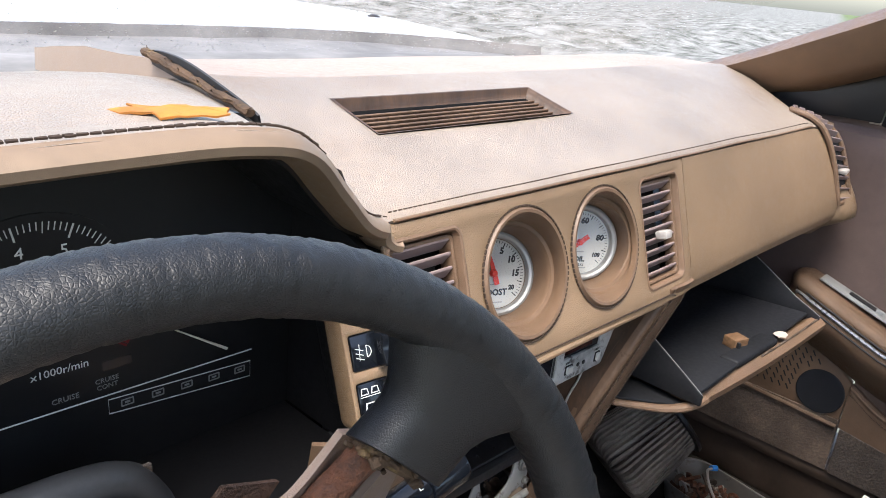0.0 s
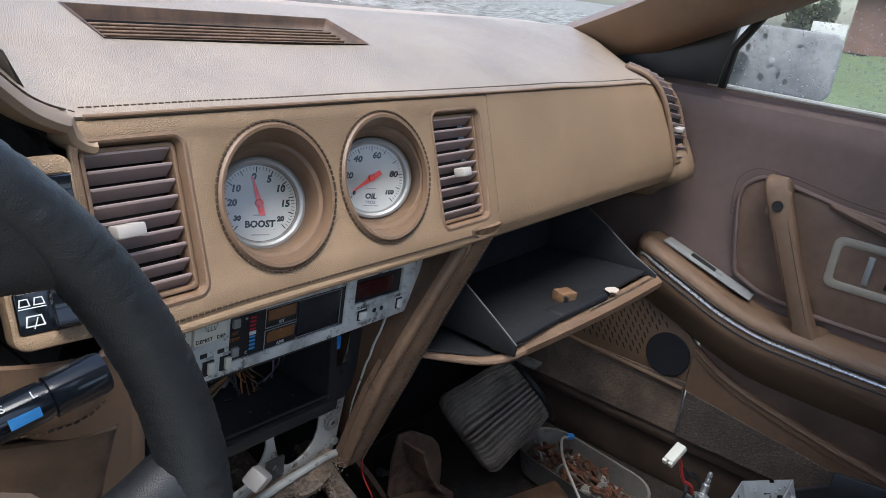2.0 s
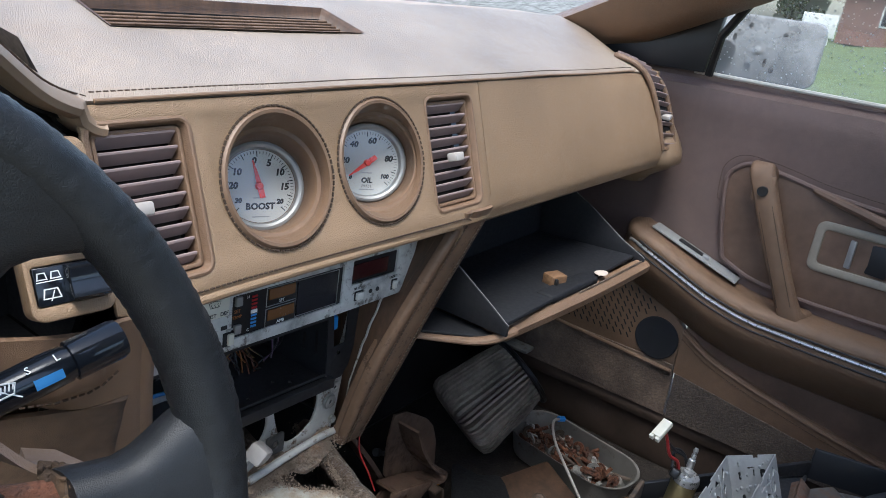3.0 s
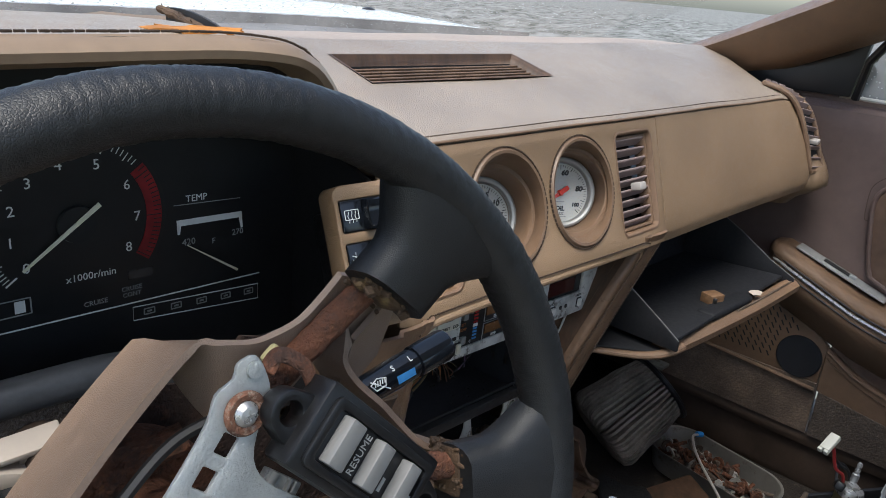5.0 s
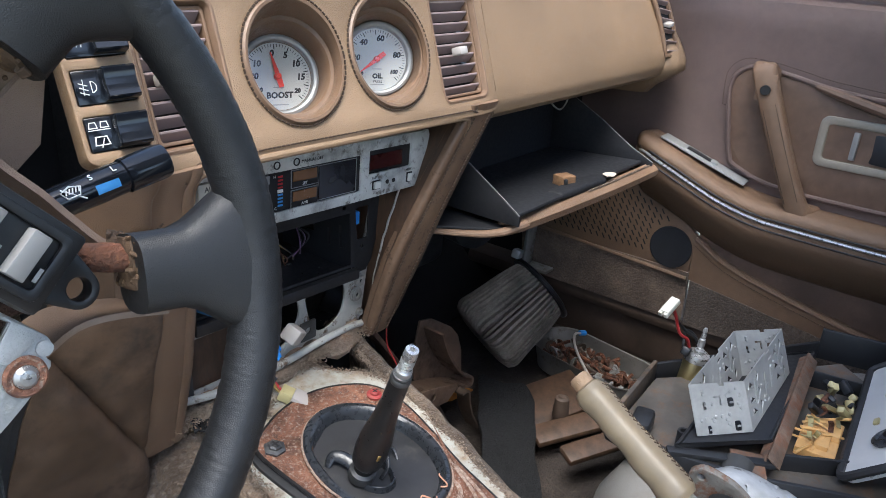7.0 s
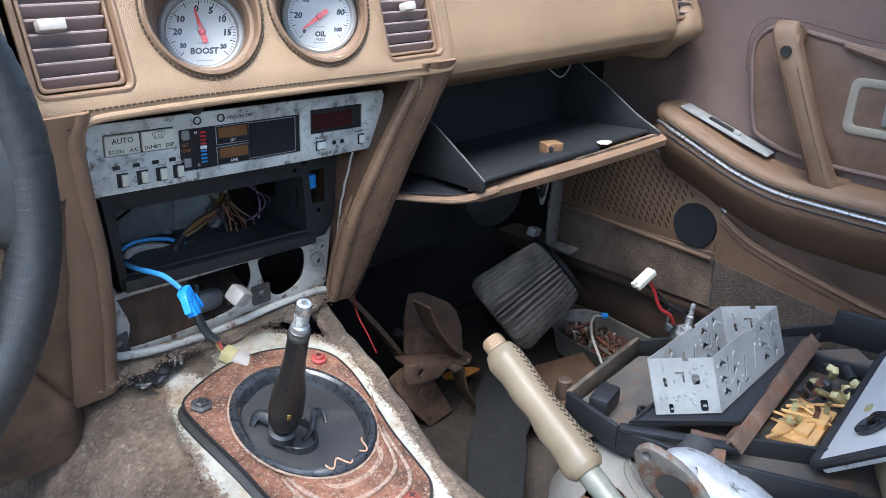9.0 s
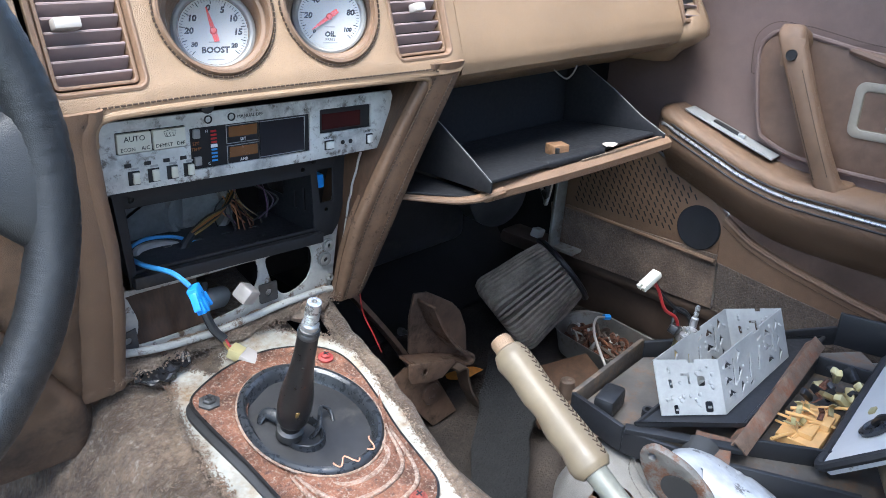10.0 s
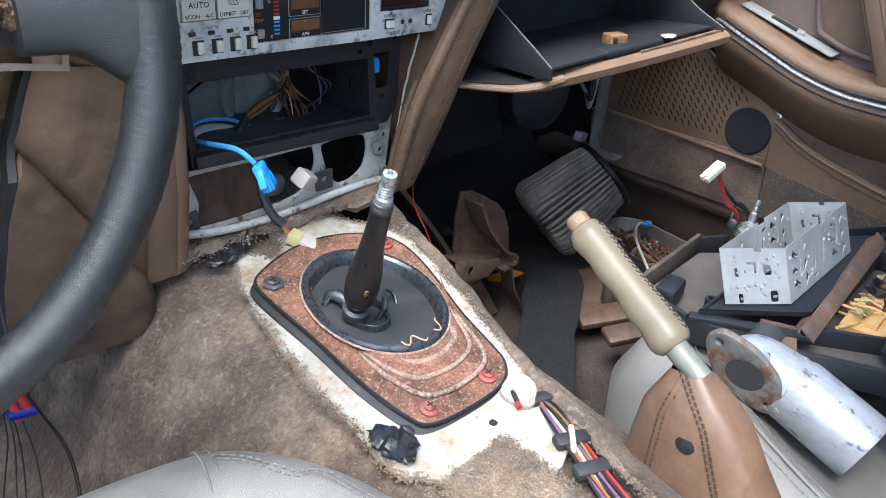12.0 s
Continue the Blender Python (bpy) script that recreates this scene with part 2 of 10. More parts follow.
M_NEEDLE = surface("orange_red_needle", (0.75, 0.045, 0.025), 0.4, vary=0.05, bump=0.02)
M_CREAM = surface("cream_needle", (0.72, 0.70, 0.55), 0.5, vary=0.05, bump=0.02)
M_VENT = surface("mauve_brown_slat", (0.255, 0.19, 0.18), 0.42, vary=0.08, fine=260, bump=0.05)
M_KNOB = surface("pale_grey_plastic", (0.40, 0.365, 0.335), 0.4, vary=0.06, fine=200, bump=0.05)
M_BUTTON = surface("ivory_button", (0.62, 0.60, 0.50), 0.45, vary=0.06, bump=0.03)
M_GREYBTN = surface("grey_rocker", (0.24, 0.235, 0.225), 0.4, vary=0.05, bump=0.04)
M_LEATHER = surface("grey_beige_leather", (0.265, 0.25, 0.225), 0.45, vary=0.12, scale=8, fine=150, bump=0.15, grain=0.7, grain_scale=300,
                    stain=(0.185, 0.15, 0.115), stain_scale=6, stain_at=(0.55, 0.8), stain_rough=0.55)
M_BRAKE = surface("taupe_grip_leather", (0.195, 0.153, 0.098), 0.42, vary=0.14, scale=14, fine=160, bump=0.1)
M_BOOTLEATHER = surface("scuffed_brown_leather", (0.175, 0.102, 0.063), 0.42, vary=0.25, scale=16, fine=180, bump=0.2, stain=(0.09, 0.05, 0.03),
                        stain_scale=18, stain_at=(0.55, 0.75), stain_rough=0.5)
M_PAPER = surface("dirty_pleated_paper", (0.31, 0.25, 0.195), 0.95, vary=0.45, scale=14, fine=260, bump=0.4)
M_MAT = surface("black_felt", (0.012, 0.0125, 0.014), 0.8, vary=0.5, fine=260, bump=1.0, depth=0.006, worn=(0.035, 0.035, 0.035), worn_scale=220, worn_at=(0.64, 0.70))
M_ALU = surface("silver_painted_pipe", (0.46, 0.475, 0.49), 0.45, 0.35, vary=0.22, scale=26, fine=240, bump=0.2, stain=(0.24, 0.17, 0.12),
                stain_scale=24, stain_at=(0.62, 0.68), stain_rough=0.8, worn=(0.13, 0.13, 0.13), worn_scale=75, worn_at=(0.58, 0.63), stretch=(1, 0.45, 1))
M_DARKBROWN = surface("dark_brown_bracket", (0.085, 0.058, 0.042), 0.55, vary=0.25, scale=12, fine=150, bump=0.2, stain=(0.10, 0.075, 0.06),
                      stain_scale=12, stain_at=(0.55, 0.8))
M_BROWNSTEEL = surface("glossy_brown_steel", (0.165, 0.105, 0.073), 0.38, vary=0.3, scale=16, fine=160, bump=0.2, stain=(0.055, 0.04, 0.03), stain_scale=24, stain_at=(0.52, 0.68))
M_STRAP = surface("brown_rusted_strap", (0.185, 0.125, 0.09), 0.6, 0.3, vary=0.35, scale=30, fine=320, bump=0.5, stain=(0.20, 0.085, 0.045), stain_scale=34, stain_at=(0.48, 0.62))
M_SPEAKER = surface("dark_navy_foam", (0.012, 0.014, 0.02), 1.0, vary=0.3, fine=600, bump=0.5)
M_ORANGE = surface("amber_yellow_plastic", (0.74, 0.43, 0.16), 0.4, vary=0.15, scale=20, bump=0.08)
M_LEAF = surface("orange_dry_leaf", (0.52, 0.20, 0.03), 0.7, vary=0.25, scale=40, fine=200, bump=0.3)
M_WOOD = surface("small_wood_block", (0.20, 0.11, 0.055), 0.6, vary=0.25, scale=40, stretch=(1, 6, 6), bump=0.2)
M_NOTE = surface("cream_paper_scrap", (0.50, 0.43, 0.36), 0.85, vary=0.1, bump=0.1)
M_WHITEPL = surface("white_connector", (0.74, 0.73, 0.68), 0.4, vary=0.06, bump=0.04)
M_YELLOWPL = surface("clear_yellow_plastic", (0.46, 0.40, 0.20), 0.35, vary=0.1, bump=0.04)
M_BLUE = surface("bright_blue_connector", (0.03, 0.26, 0.72), 0.35, vary=0.08, bump=0.04)
M_BLUEDARK = surface("deep_blue_plastic", (0.015, 0.02, 0.22), 0.35, vary=0.1, bump=0.04)
M_WIRERED = plain("red_wire", (0.38, 0.03, 0.03), 0.4)
M_WIREBLUE = plain("blue_wire", (0.06, 0.28, 0.62), 0.4)
M_WIREYEL = plain("yellow_wire", (0.20, 0.125, 0.035), 0.4)
M_WIREORG = plain("orange_wire", (0.30, 0.11, 0.03), 0.4)
M_WIREWHT = plain("white_wire", (0.55, 0.52, 0.46), 0.45)
M_WIREBLK = plain("black_wire", (0.012, 0.012, 0.013), 0.5)
M_WIREPUR = plain("purple_wire", (0.16, 0.08, 0.16), 0.4)
M_BRASS = surface("brass_body", (0.42, 0.34, 0.17), 0.4, 0.8, vary=0.2, bump=0.1, stain=(0.10, 0.08, 0.05), stain_scale=40, stain_at=(0.55, 0.7))
# near-black felt; also backs vents and the stack cavity in place of shade
M_FIREWALL = surface("dark_felt_and_cavity_shade", (0.012, 0.011, 0.011), 0.95, vary=0.4, fine=200, bump=0.6)
M_HEADLINER = surface("headliner_cloth", (0.30, 0.24, 0.19), 0.95, vary=0.1, fine=300, bump=0.3)
M_SCREEN = surface("dark_display", (0.018, 0.018, 0.022), 0.12, vary=0.1, bump=0.0)
M_AMBER = surface("amber_display", (0.16, 0.075, 0.03), 0.2, vary=0.1, bump=0.0)
M_REDSCREEN = surface("dark_red_display", (0.045, 0.010, 0.010), 0.12, vary=0.1, bump=0.0)
M_CLUSTER = surface("cluster_face", (0.008, 0.0085, 0.0095), 0.5, vary=0.2, bump=0.02)
M_RAIL = surface("dark_grey_soft_plastic", (0.055, 0.058, 0.063), 0.42, vary=0.25, fine=240, bump=0.12)
M_LIP = surface("creased_hood_vinyl", (0.25, 0.175, 0.115), 0.42, vary=0.14, scale=10, fine=160, bump=0.12, grain=0.16, grain_scale=420)
M_CUP = surface("brown_cup_vinyl", (0.170, 0.105, 0.064), 0.45, vary=0.16, fine=160, bump=0.12, grain=0.2, grain_scale=380)
M_COVER = surface("pinkish_tan_plastic", (0.27, 0.188, 0.138), 0.45, vary=0.14, fine=160, bump=0.12, grain=0.5, grain_scale=320)
M_ROT = surface("rotten_foam", (0.085, 0.048, 0.024), 0.8, vary=0.4, scale=60, fine=300, bump=0.8, depth=0.002, stain=(0.24, 0.16, 0.07), stain_scale=70, stain_at=(0.56, 0.68))
M_FLANGE = surface("rust_edged_flange", (0.23, 0.22, 0.20), 0.6, 0.4, vary=0.2, scale=30, fine=260, bump=0.4, stain=(0.16, 0.075, 0.04), stain_scale=55, stain_at=(0.46, 0.58),
                   worn=(0.10, 0.09, 0.08), worn_scale=90, worn_at=(0.62, 0.68))
# kept dark so the pipe reads hollow: the bore's shade is in the colour
M_BORE = surface("shade_dark_bore", (0.055, 0.056, 0.056), 0.6, 0.3, vary=0.2, bump=0.2)
M_SHEET = surface("dusty_grey_sheet", (0.13, 0.117, 0.103), 0.6, 0.3, vary=0.3, scale=14, fine=200, bump=0.2, stain=(0.17, 0.10, 0.06), stain_scale=30, stain_at=(0.5, 0.66))
M_MIRRORFACE = surface("mirror_sky_reflection_grey", (0.34, 0.35, 0.35), 0.6, vary=0.3, scale=30, fine=160, bump=0.3, stain=(0.16, 0.165, 0.165), stain_scale=40, stain_at=(0.55, 0.7))
M_LEGWOOD = surface("brown_inner_board", (0.085, 0.047, 0.027), 0.55, vary=0.3, scale=20, fine=160, bump=0.15, stretch=(3, 3, 0.6), stain=(0.07, 0.042, 0.027), stain_scale=16, stain_at=(0.55, 0.72))
M_BRICK = surface("far_brick", (0.24, 0.12, 0.085), 0.9, vary=0.2, scale=2, fine=12)
M_ROOF = surface("far_roof_tile", (0.16, 0.10, 0.08), 0.9, vary=0.25, scale=2, fine=9)
M_HEDGE = surface("hedge_leaves", (0.045, 0.07, 0.03), 0.8, vary=0.4, scale=3, fine=20)
M_GLOSS = surface("glossy_black_plastic", (0.008, 0.010, 0.014), 0.13, vary=0.15, fine=200, bump=0.03, rough_vary=0.05)
M_RUSTPALE = surface("pale_rust_and_crest_highlight", (0.33, 0.195, 0.135), 0.75, 0.1, vary=0.5, scale=34, fine=480, bump=1.0, depth=0.003,
                     stain=(0.47, 0.37, 0.30), stain_scale=360, stain_at=(0.42, 0.62), stain_rough=0.7)
M_SEATTHREAD = surface("grey_seat_thread", (0.17, 0.155, 0.135), 0.9, vary=0.2)
M_STEM = surface("grey_green_steel", (0.20, 0.20, 0.165), 0.5, 0.2, vary=0.2, scale=30, fine=200, bump=0.2, stain=(0.20, 0.09, 0.05), stain_scale=60, stain_at=(0.6, 0.68))
M_BEZEL = surface("worn_beige_plastic", (0.30, 0.265, 0.215), 0.45, vary=0.15, fine=200, bump=0.08, stain=(0.16, 0.13, 0.10), stain_scale=30, stain_at=(0.58, 0.72))
M_MARK = surface("pale_orange_mark", (0.60, 0.30, 0.19), 0.7, vary=0.2)
M_KNEE = surface("stained_knee_vinyl", (0.125, 0.076, 0.046), 0.58, vary=0.3, scale=14, fine=200, bump=0.3, grain=0.4, grain_scale=300, stain=(0.045, 0.032, 0.024), stain_scale=16, stain_at=(0.50, 0.70))
M_TAPE = surface("creased_black_tape", (0.014, 0.014, 0.016), 0.32, vary=0.3, fine=220, bump=0.3)
M_LINT = surface("brown_lint", (0.24, 0.18, 0.13), 1.0, vary=0.3, fine=300)
M_CHIPPED = surface("chipped_pale_paint_steel", (0.47, 0.46, 0.42), 0.5, 0.15, vary=0.16, scale=18, fine=220, bump=0.25,
                    stain=(0.13, 0.085, 0.055), stain_scale=46, stain_at=(0.56, 0.64), stain_rough=0.9, worn=(0.24, 0.235, 0.22), worn_scale=120, worn_at=(0.60, 0.68))
M_STEELDARK = surface("dark_bare_steel", (0.10, 0.10, 0.10), 0.45, 0.6, vary=0.25, scale=30, fine=260, bump=0.2)
M_DUCT = surface("dusty_grey_duct", (0.20, 0.205, 0.205), 0.55, vary=0.25, scale=14, fine=200, bump=0.1, stain=(0.10, 0.085, 0.07), stain_scale=18, stain_at=(0.52, 0.75))
M_FLOOR = surface("dark_dirty_carpet", (0.055, 0.042, 0.034), 0.97, vary=0.45, scale=9, fine=240, bump=1.0, depth=0.005, fleck=0.25,
                  stain=(0.022, 0.018, 0.015), stain_scale=7, stain_at=(0.45, 0.65), stain_rough=1.0, worn=(0.11, 0.085, 0.065), worn_scale=60, worn_at=(0.60, 0.75))
M_GRIME = surface("grimy_dark_edge", (0.075, 0.062, 0.052), 0.6, vary=0.35, scale=30, fine=220, bump=0.3, stain=(0.16, 0.11, 0.07), stain_scale=40, stain_at=(0.5, 0.66))
M_PANELWHITE = surface("chipped_white_panel", (0.66, 0.66, 0.64), 0.4, vary=0.06, scale=16, fine=180, bump=0.08, stain=(0.20, 0.15, 0.09), stain_scale=30, stain_at=(0.66, 0.72))
M_GLASS = glass_of("clear_glass")
M_WET = glass_of("rain_speckled_glass", drops=0.48)
M_SCREENGLASS = glass_of("dirty_windscreen", drops=0.10, gloss=0.2)

# ---- building helpers ----
def thing(name, at, label, category, group="", kind=""):
    e = new(name)
    e.empty_display_size = 0.02
    e.location = at
    bpy.context.view_layer.update()
    return tagged(e, label, category, group, kind)


def part(name, bm, mat, parent=None, label="", sharp=35):
    """Links a bmesh, in world coordinates, as one mesh object under a thing or a part."""
    bmesh.ops.recalc_face_normals(bm, faces=bm.faces[:])
    for f in bm.faces:
        f.smooth = True
    lim = radians(sharp)
    for e in bm.edges:
        e.smooth = len(e.link_faces) == 2 and e.calc_face_angle(0.0) < lim
    me = bpy.data.meshes.new(name)
    bm.to_mesh(me)
    bm.free()
    me.materials.append(mat)
    ob = new(name, me)
    if parent:
        ob.parent = parent
        ob.matrix_parent_inverse = Matrix.Translation(-parent.location) if parent.type == "EMPTY" else Matrix()
    if label:
        ob["label"] = label
    return ob


def solo(name, bm, mat, label, category, group="", kind="", sharp=35):
    return tagged(part(name, bm, mat, None, "", sharp), label, category, group, kind)


def B():
    return bmesh.new()


def put(bm, verts, M):
    bmesh.ops.transform(bm, matrix=M, verts=verts)


def box(bm, M, sx, sy, sz, bev=0.0, seg=2):
    """A box of full size sx, sy, sz centred on M, with rounded edges."""
    g = bmesh.ops.create_cube(bm, size=1.0, matrix=Matrix.Diagonal((sx, sy, sz, 1)))
    vs = g["verts"]
    if bev:
        es = list({e for v in vs for e in v.link_edges})
        r = bmesh.ops.bevel(bm, geom=es + vs, offset=bev, segments=seg, affect="EDGES", profile=0.5)
        vs = list({v for f in r["faces"] for v in f.verts} | {v for v in vs if v.is_valid})
        vs = list({w for v in vs for e in v.link_edges for w in e.verts})
    put(bm, vs, M)
    return vs


def lathe(bm, prof, M=Matrix(), n=24, close=False):
    """Turns a profile of (radius, height) round the local z."""
    rings = [[bm.verts.new(M @ Vector((r * math.cos(2 * math.pi * k / n), r * math.sin(2 * math.pi * k / n), z))) for k in range(n)] for r, z in prof]
    skin(bm, rings, True)
    if not close:
        for ring, (r, z) in ((rings[0], prof[0]), (rings[-1], prof[-1])):
            if r > 1e-6:
                bm.faces.new(ring)
    return rings


def skin(bm, rings, round_=True, loop=False):
    m = len(rings)
    for a in range(m if loop else m - 1):
        p, q = rings[a], rings[(a + 1) % m]
        n = len(p)
        for k in range(n if round_ else n - 1):
            try:
                bm.faces.new((p[k], p[(k + 1) % n], q[(k + 1) % n], q[k]))
            except ValueError:
                pass


def aim(a, b):
    """A frame at a whose z looks at b."""
    a, b = Vector(a), Vector(b)
    return Matrix.Translation(a) @ (b - a).to_track_quat("Z", "Y").to_matrix().to_4x4()


def cyl(bm, a, b, r, r2=None, n=16, bev=0.0):
    L = (Vector(b) - Vector(a)).length
    r2 = r if r2 is None else r2
    prof = [(r, 0), (r2, L)] if not bev else [(r - bev, 0), (r, bev), (r2, L - bev), (r2 - bev, L)]
    return lathe(bm, prof, aim(a, b), n)


def smooth_path(pts, per=8, closed=False):
    """A Catmull-Rom line through the points."""
    P = [Vector(p) for p in pts]
    n, out = len(P), []
    for i in range(n if closed else n - 1):
        a, b, c, d = (P[(i - 1) % n], P[i], P[(i + 1) % n], P[(i + 2) % n]) if closed else (P[max(i - 1, 0)], P[i], P[i + 1], P[min(i + 2, n - 1)])
        for k in range(per):
            t = k / per
            out.append(0.5 * ((2 * b) + (c - a) * t + (2 * a - 5 * b + 4 * c - d) * t * t + (3 * b - a - 3 * c + d) * t ** 3))
    if not closed:
        out.append(P[-1])
    return out


def sweep(bm, pts, r, n=8, closed=False, squash=1.0, up=None):
    """A tube along points; r is a number or one for each point."""
    P = [Vector(p) for p in pts]
    m = len(P)
    rs = r if isinstance(r, (list, tuple)) else [r] * m
    ref = Vector(up) if up else None
    rings, nrm = [], None
    for i, p in enumerate(P):
        t = (P[(i + 1) % m] - P[i - 1]) if closed else (P[min(i + 1, m - 1)] - P[max(i - 1, 0)])
        t.normalize()
        if ref:
            nrm = ref - t * ref.dot(t)
        else:
            nrm = (nrm if nrm else (Vector((0, 0, 1)) if abs(t.z) < 0.9 else Vector((1, 0, 0))))
            nrm = nrm - t * nrm.dot(t)
        nrm.normalize()
        bi = t.cross(nrm)
        rings.append([bm.verts.new(p + rs[i] * (math.cos(2 * math.pi * k / n) * bi + squash * math.sin(2 * math.pi * k / n) * nrm)) for k in range(n)])
    skin(bm, rings, True, closed)
    if not closed:
        bm.faces.new(rings[0]), bm.faces.new(rings[-1])
    return rings


def wire(pts, r=0.0015, per=8, n=7):
    bm = B()
    sweep(bm, smooth_path(pts, per), r, n)
    return bm


def rrect(w, h, r, cx=0.0, cy=0.0, n=5):
    """A rounded rectangle's outline."""
    out = []
    for sx, sy, a in ((1, 1, 0), (-1, 1, 90), (-1, -1, 180), (1, -1, 270)):
        for k in range(n + 1):
            t = radians(a + 90 * k / n)
            out.append((cx + sx * (w / 2 - r) + r * math.cos(t), cy + sy * (h / 2 - r) + r * math.sin(t)))
    return out


def circle(r, cx=0.0, cy=0.0, n=32):
    return [(cx + r * math.cos(2 * math.pi * k / n), cy + r * math.sin(2 * math.pi * k / n)) for k in range(n)]


def plate(bm, loops, M, thick, bev=0.0):
    """A flat plate with holes: the first loop is its outline; it reaches from local z = 0 down to -thick."""
    t = bmesh.new()
    for lp in loops:
        vs = [t.verts.new((x, y, 0)) for x, y in lp]
        for i in range(len(vs)):
            t.edges.new((vs[i - 1], vs[i]))
    bmesh.ops.triangle_fill(t, use_beauty=True, use_dissolve=False, edges=t.edges[:])
    bmesh.ops.recalc_face_normals(t, faces=t.faces[:])
    if t.faces and sum(f.normal.z for f in t.faces) < 0:
        bmesh.ops.reverse_faces(t, faces=t.faces[:])
    g = bmesh.ops.extrude_face_region(t, geom=t.faces[:])
    bmesh.ops.translate(t, verts=[v for v in g["geom"] if isinstance(v, bmesh.types.BMVert)], vec=(0, 0, -thick))
    bmesh.ops.recalc_face_normals(t, faces=t.faces[:])
    if bev:
        es = [e for e in t.edges if len(e.link_faces) == 2 and e.calc_face_angle(0) > 1.0]
        bmesh.ops.bevel(t, geom=es, offset=bev, segments=2, affect="EDGES", profile=0.5)
    put(t, t.verts[:], M)
    me = bpy.data.meshes.new("t")
    t.to_mesh(me)
    t.free()
    bm.from_mesh(me)
    bpy.data.meshes.remove(me)


def grid(bm, f, nu, nv, skip=None):
    """A sheet through f(u, v), u and v from 0 to 1; skip leaves cells out."""
    V = [[bm.verts.new(f(i / nu, j / nv)) for j in range(nv + 1)] for i in range(nu + 1)]
    for i in range(nu):
        for j in range(nv):
            if not (skip and skip(i, j)):
                bm.faces.new((V[i][j], V[i + 1][j], V[i + 1][j + 1], V[i][j + 1]))
    return V


def thicken(bm, d):
    bmesh.ops.recalc_face_normals(bm, faces=bm.faces[:])
    bmesh.ops.solidify(bm, geom=bm.faces[:], thickness=d)


def lerp(a, b, t):
    return a + (b - a) * t


def ease(t):
    t = max(0.0, min(1.0, t))
    return t * t * (3 - 2 * t)


def table(x, rows):
    """Straight-line look-up in rows of (x, y)."""
    if x <= rows[0][0]:
        return rows[0][1]
    for (a, p), (b, q) in zip(rows, rows[1:]):
        if x <= b:
            return lerp(p, q, (x - a) / (b - a))
    return rows[-1][1]


def stitches(bm, pts, step=0.0045, length=0.0032, r=0.0007, lift=None):
    """Short raised threads along a line of points."""
    P = [Vector(p) for p in pts]
    d, k = 0.0, 0
    for a, b in zip(P, P[1:]):
        L = (b - a).length
        while d < L:
            c = a.lerp(b, d / L)
            w = (b - a).normalized()
            q = c + w * length
            cyl(bm, c, q, r, n=5)
            d += step
        d -= L


def lettering(text, M, size, mat, parent, name="lettering", align="CENTER", label="", bold=0.0, slant=0.0):
    cu = bpy.data.curves.new(name, "FONT")
    cu.body, cu.size, cu.align_x, cu.align_y, cu.extrude = text, size, align, "CENTER", 0.00015
    cu.resolution_u = 2
    cu.offset, cu.shear = bold, slant
    tmp = bpy.data.objects.new(name, cu)
    scene.collection.objects.link(tmp)
    bpy.context.view_layer.update()
    me = bpy.data.meshes.new_from_object(tmp.evaluated_get(bpy.context.evaluated_depsgraph_get()))
    bpy.data.objects.remove(tmp)
    bpy.data.curves.remove(cu)
    me.transform(M)
    me.materials.clear()
    me.materials.append(mat)
    ob = new(name, me)
    ob.parent = parent
    ob.matrix_parent_inverse = Matrix.Translation(-parent.location) if parent.type == "EMPTY" else Matrix()
    if label:
        ob["label"] = label
    return ob


def frame_of(o, u, v):
    """A frame with origin o, x along u and y along v; z looks out."""
    u, v = Vector(u).normalized(), Vector(v)
    n = u.cross(v).normalized()
    v = n.cross(u)
    return Matrix.Translation(o) @ Matrix((u, v, n)).transposed().to_4x4()


def at(x, y, z=0.0):
    return Matrix.Translation((x, y, z))

# ---- the large structure: ground, car shell, floor, tunnel ----
bm = B()
random.seed(3)


def rubble(x, y):
    far = min(1.0, max(0.0, (math.hypot(x, y) - 3.0) / 4.0))
    return far * (0.35 * noise.noise((x * 0.35, y * 0.35, 1.0)) + 0.14 * noise.noise((x * 1.3, y * 1.3, 4.0)) + 0.06 * noise.noise((x * 4, y * 4, 2.0)))


def ground_at(u, v):
    a, r = u * 2 * math.pi, 0.6 * (400.0 / 0.6) ** v
    x, y = r * math.cos(a), r * math.sin(a)
    return Vector((x, y, rubble(x, y) if r < 60 else 0.0))


grid(bm, ground_at, 160, 110)
bmesh.ops.remove_doubles(bm, verts=bm.verts[:], dist=1e-5)
bmesh.ops.holes_fill(bm, edges=[e for e in bm.edges if e.is_boundary and e.verts[0].co.length < 1.5], sides=0)
mg, ntg, bg, addg, linkg = nodes_of("rough_ground")
geo = addg("ShaderNodeTexCoord")
sep = addg("ShaderNodeSeparateXYZ")
linkg(geo.outputs["Object"], sep.inputs[0])
co = geo.outputs["Object"]
stone = ramp(ntg, noise_of(ntg, co, 1.9, 10, 0.74, 0.0), [(0.38, (0.045, 0.047, 0.035)), (0.47, (0.15, 0.148, 0.13)), (0.62, (0.29, 0.285, 0.265))])
turf = ramp(ntg, noise_of(ntg, co, 5.0, 8, 0.7), [(0.3, (0.05, 0.075, 0.02)), (0.7, (0.13, 0.17, 0.05))])
side = ramp(ntg, noise_of(ntg, co, 0.6, 3), [(0.0, (-0.1,) * 3), (1.0, (0.1,) * 3)])
msk = addg("ShaderNodeMath")
msk.operation = "SUBTRACT"
sy2 = addg("ShaderNodeMath")
sy2.operation, sy2.inputs[1].default_value = "MULTIPLY", 3.4
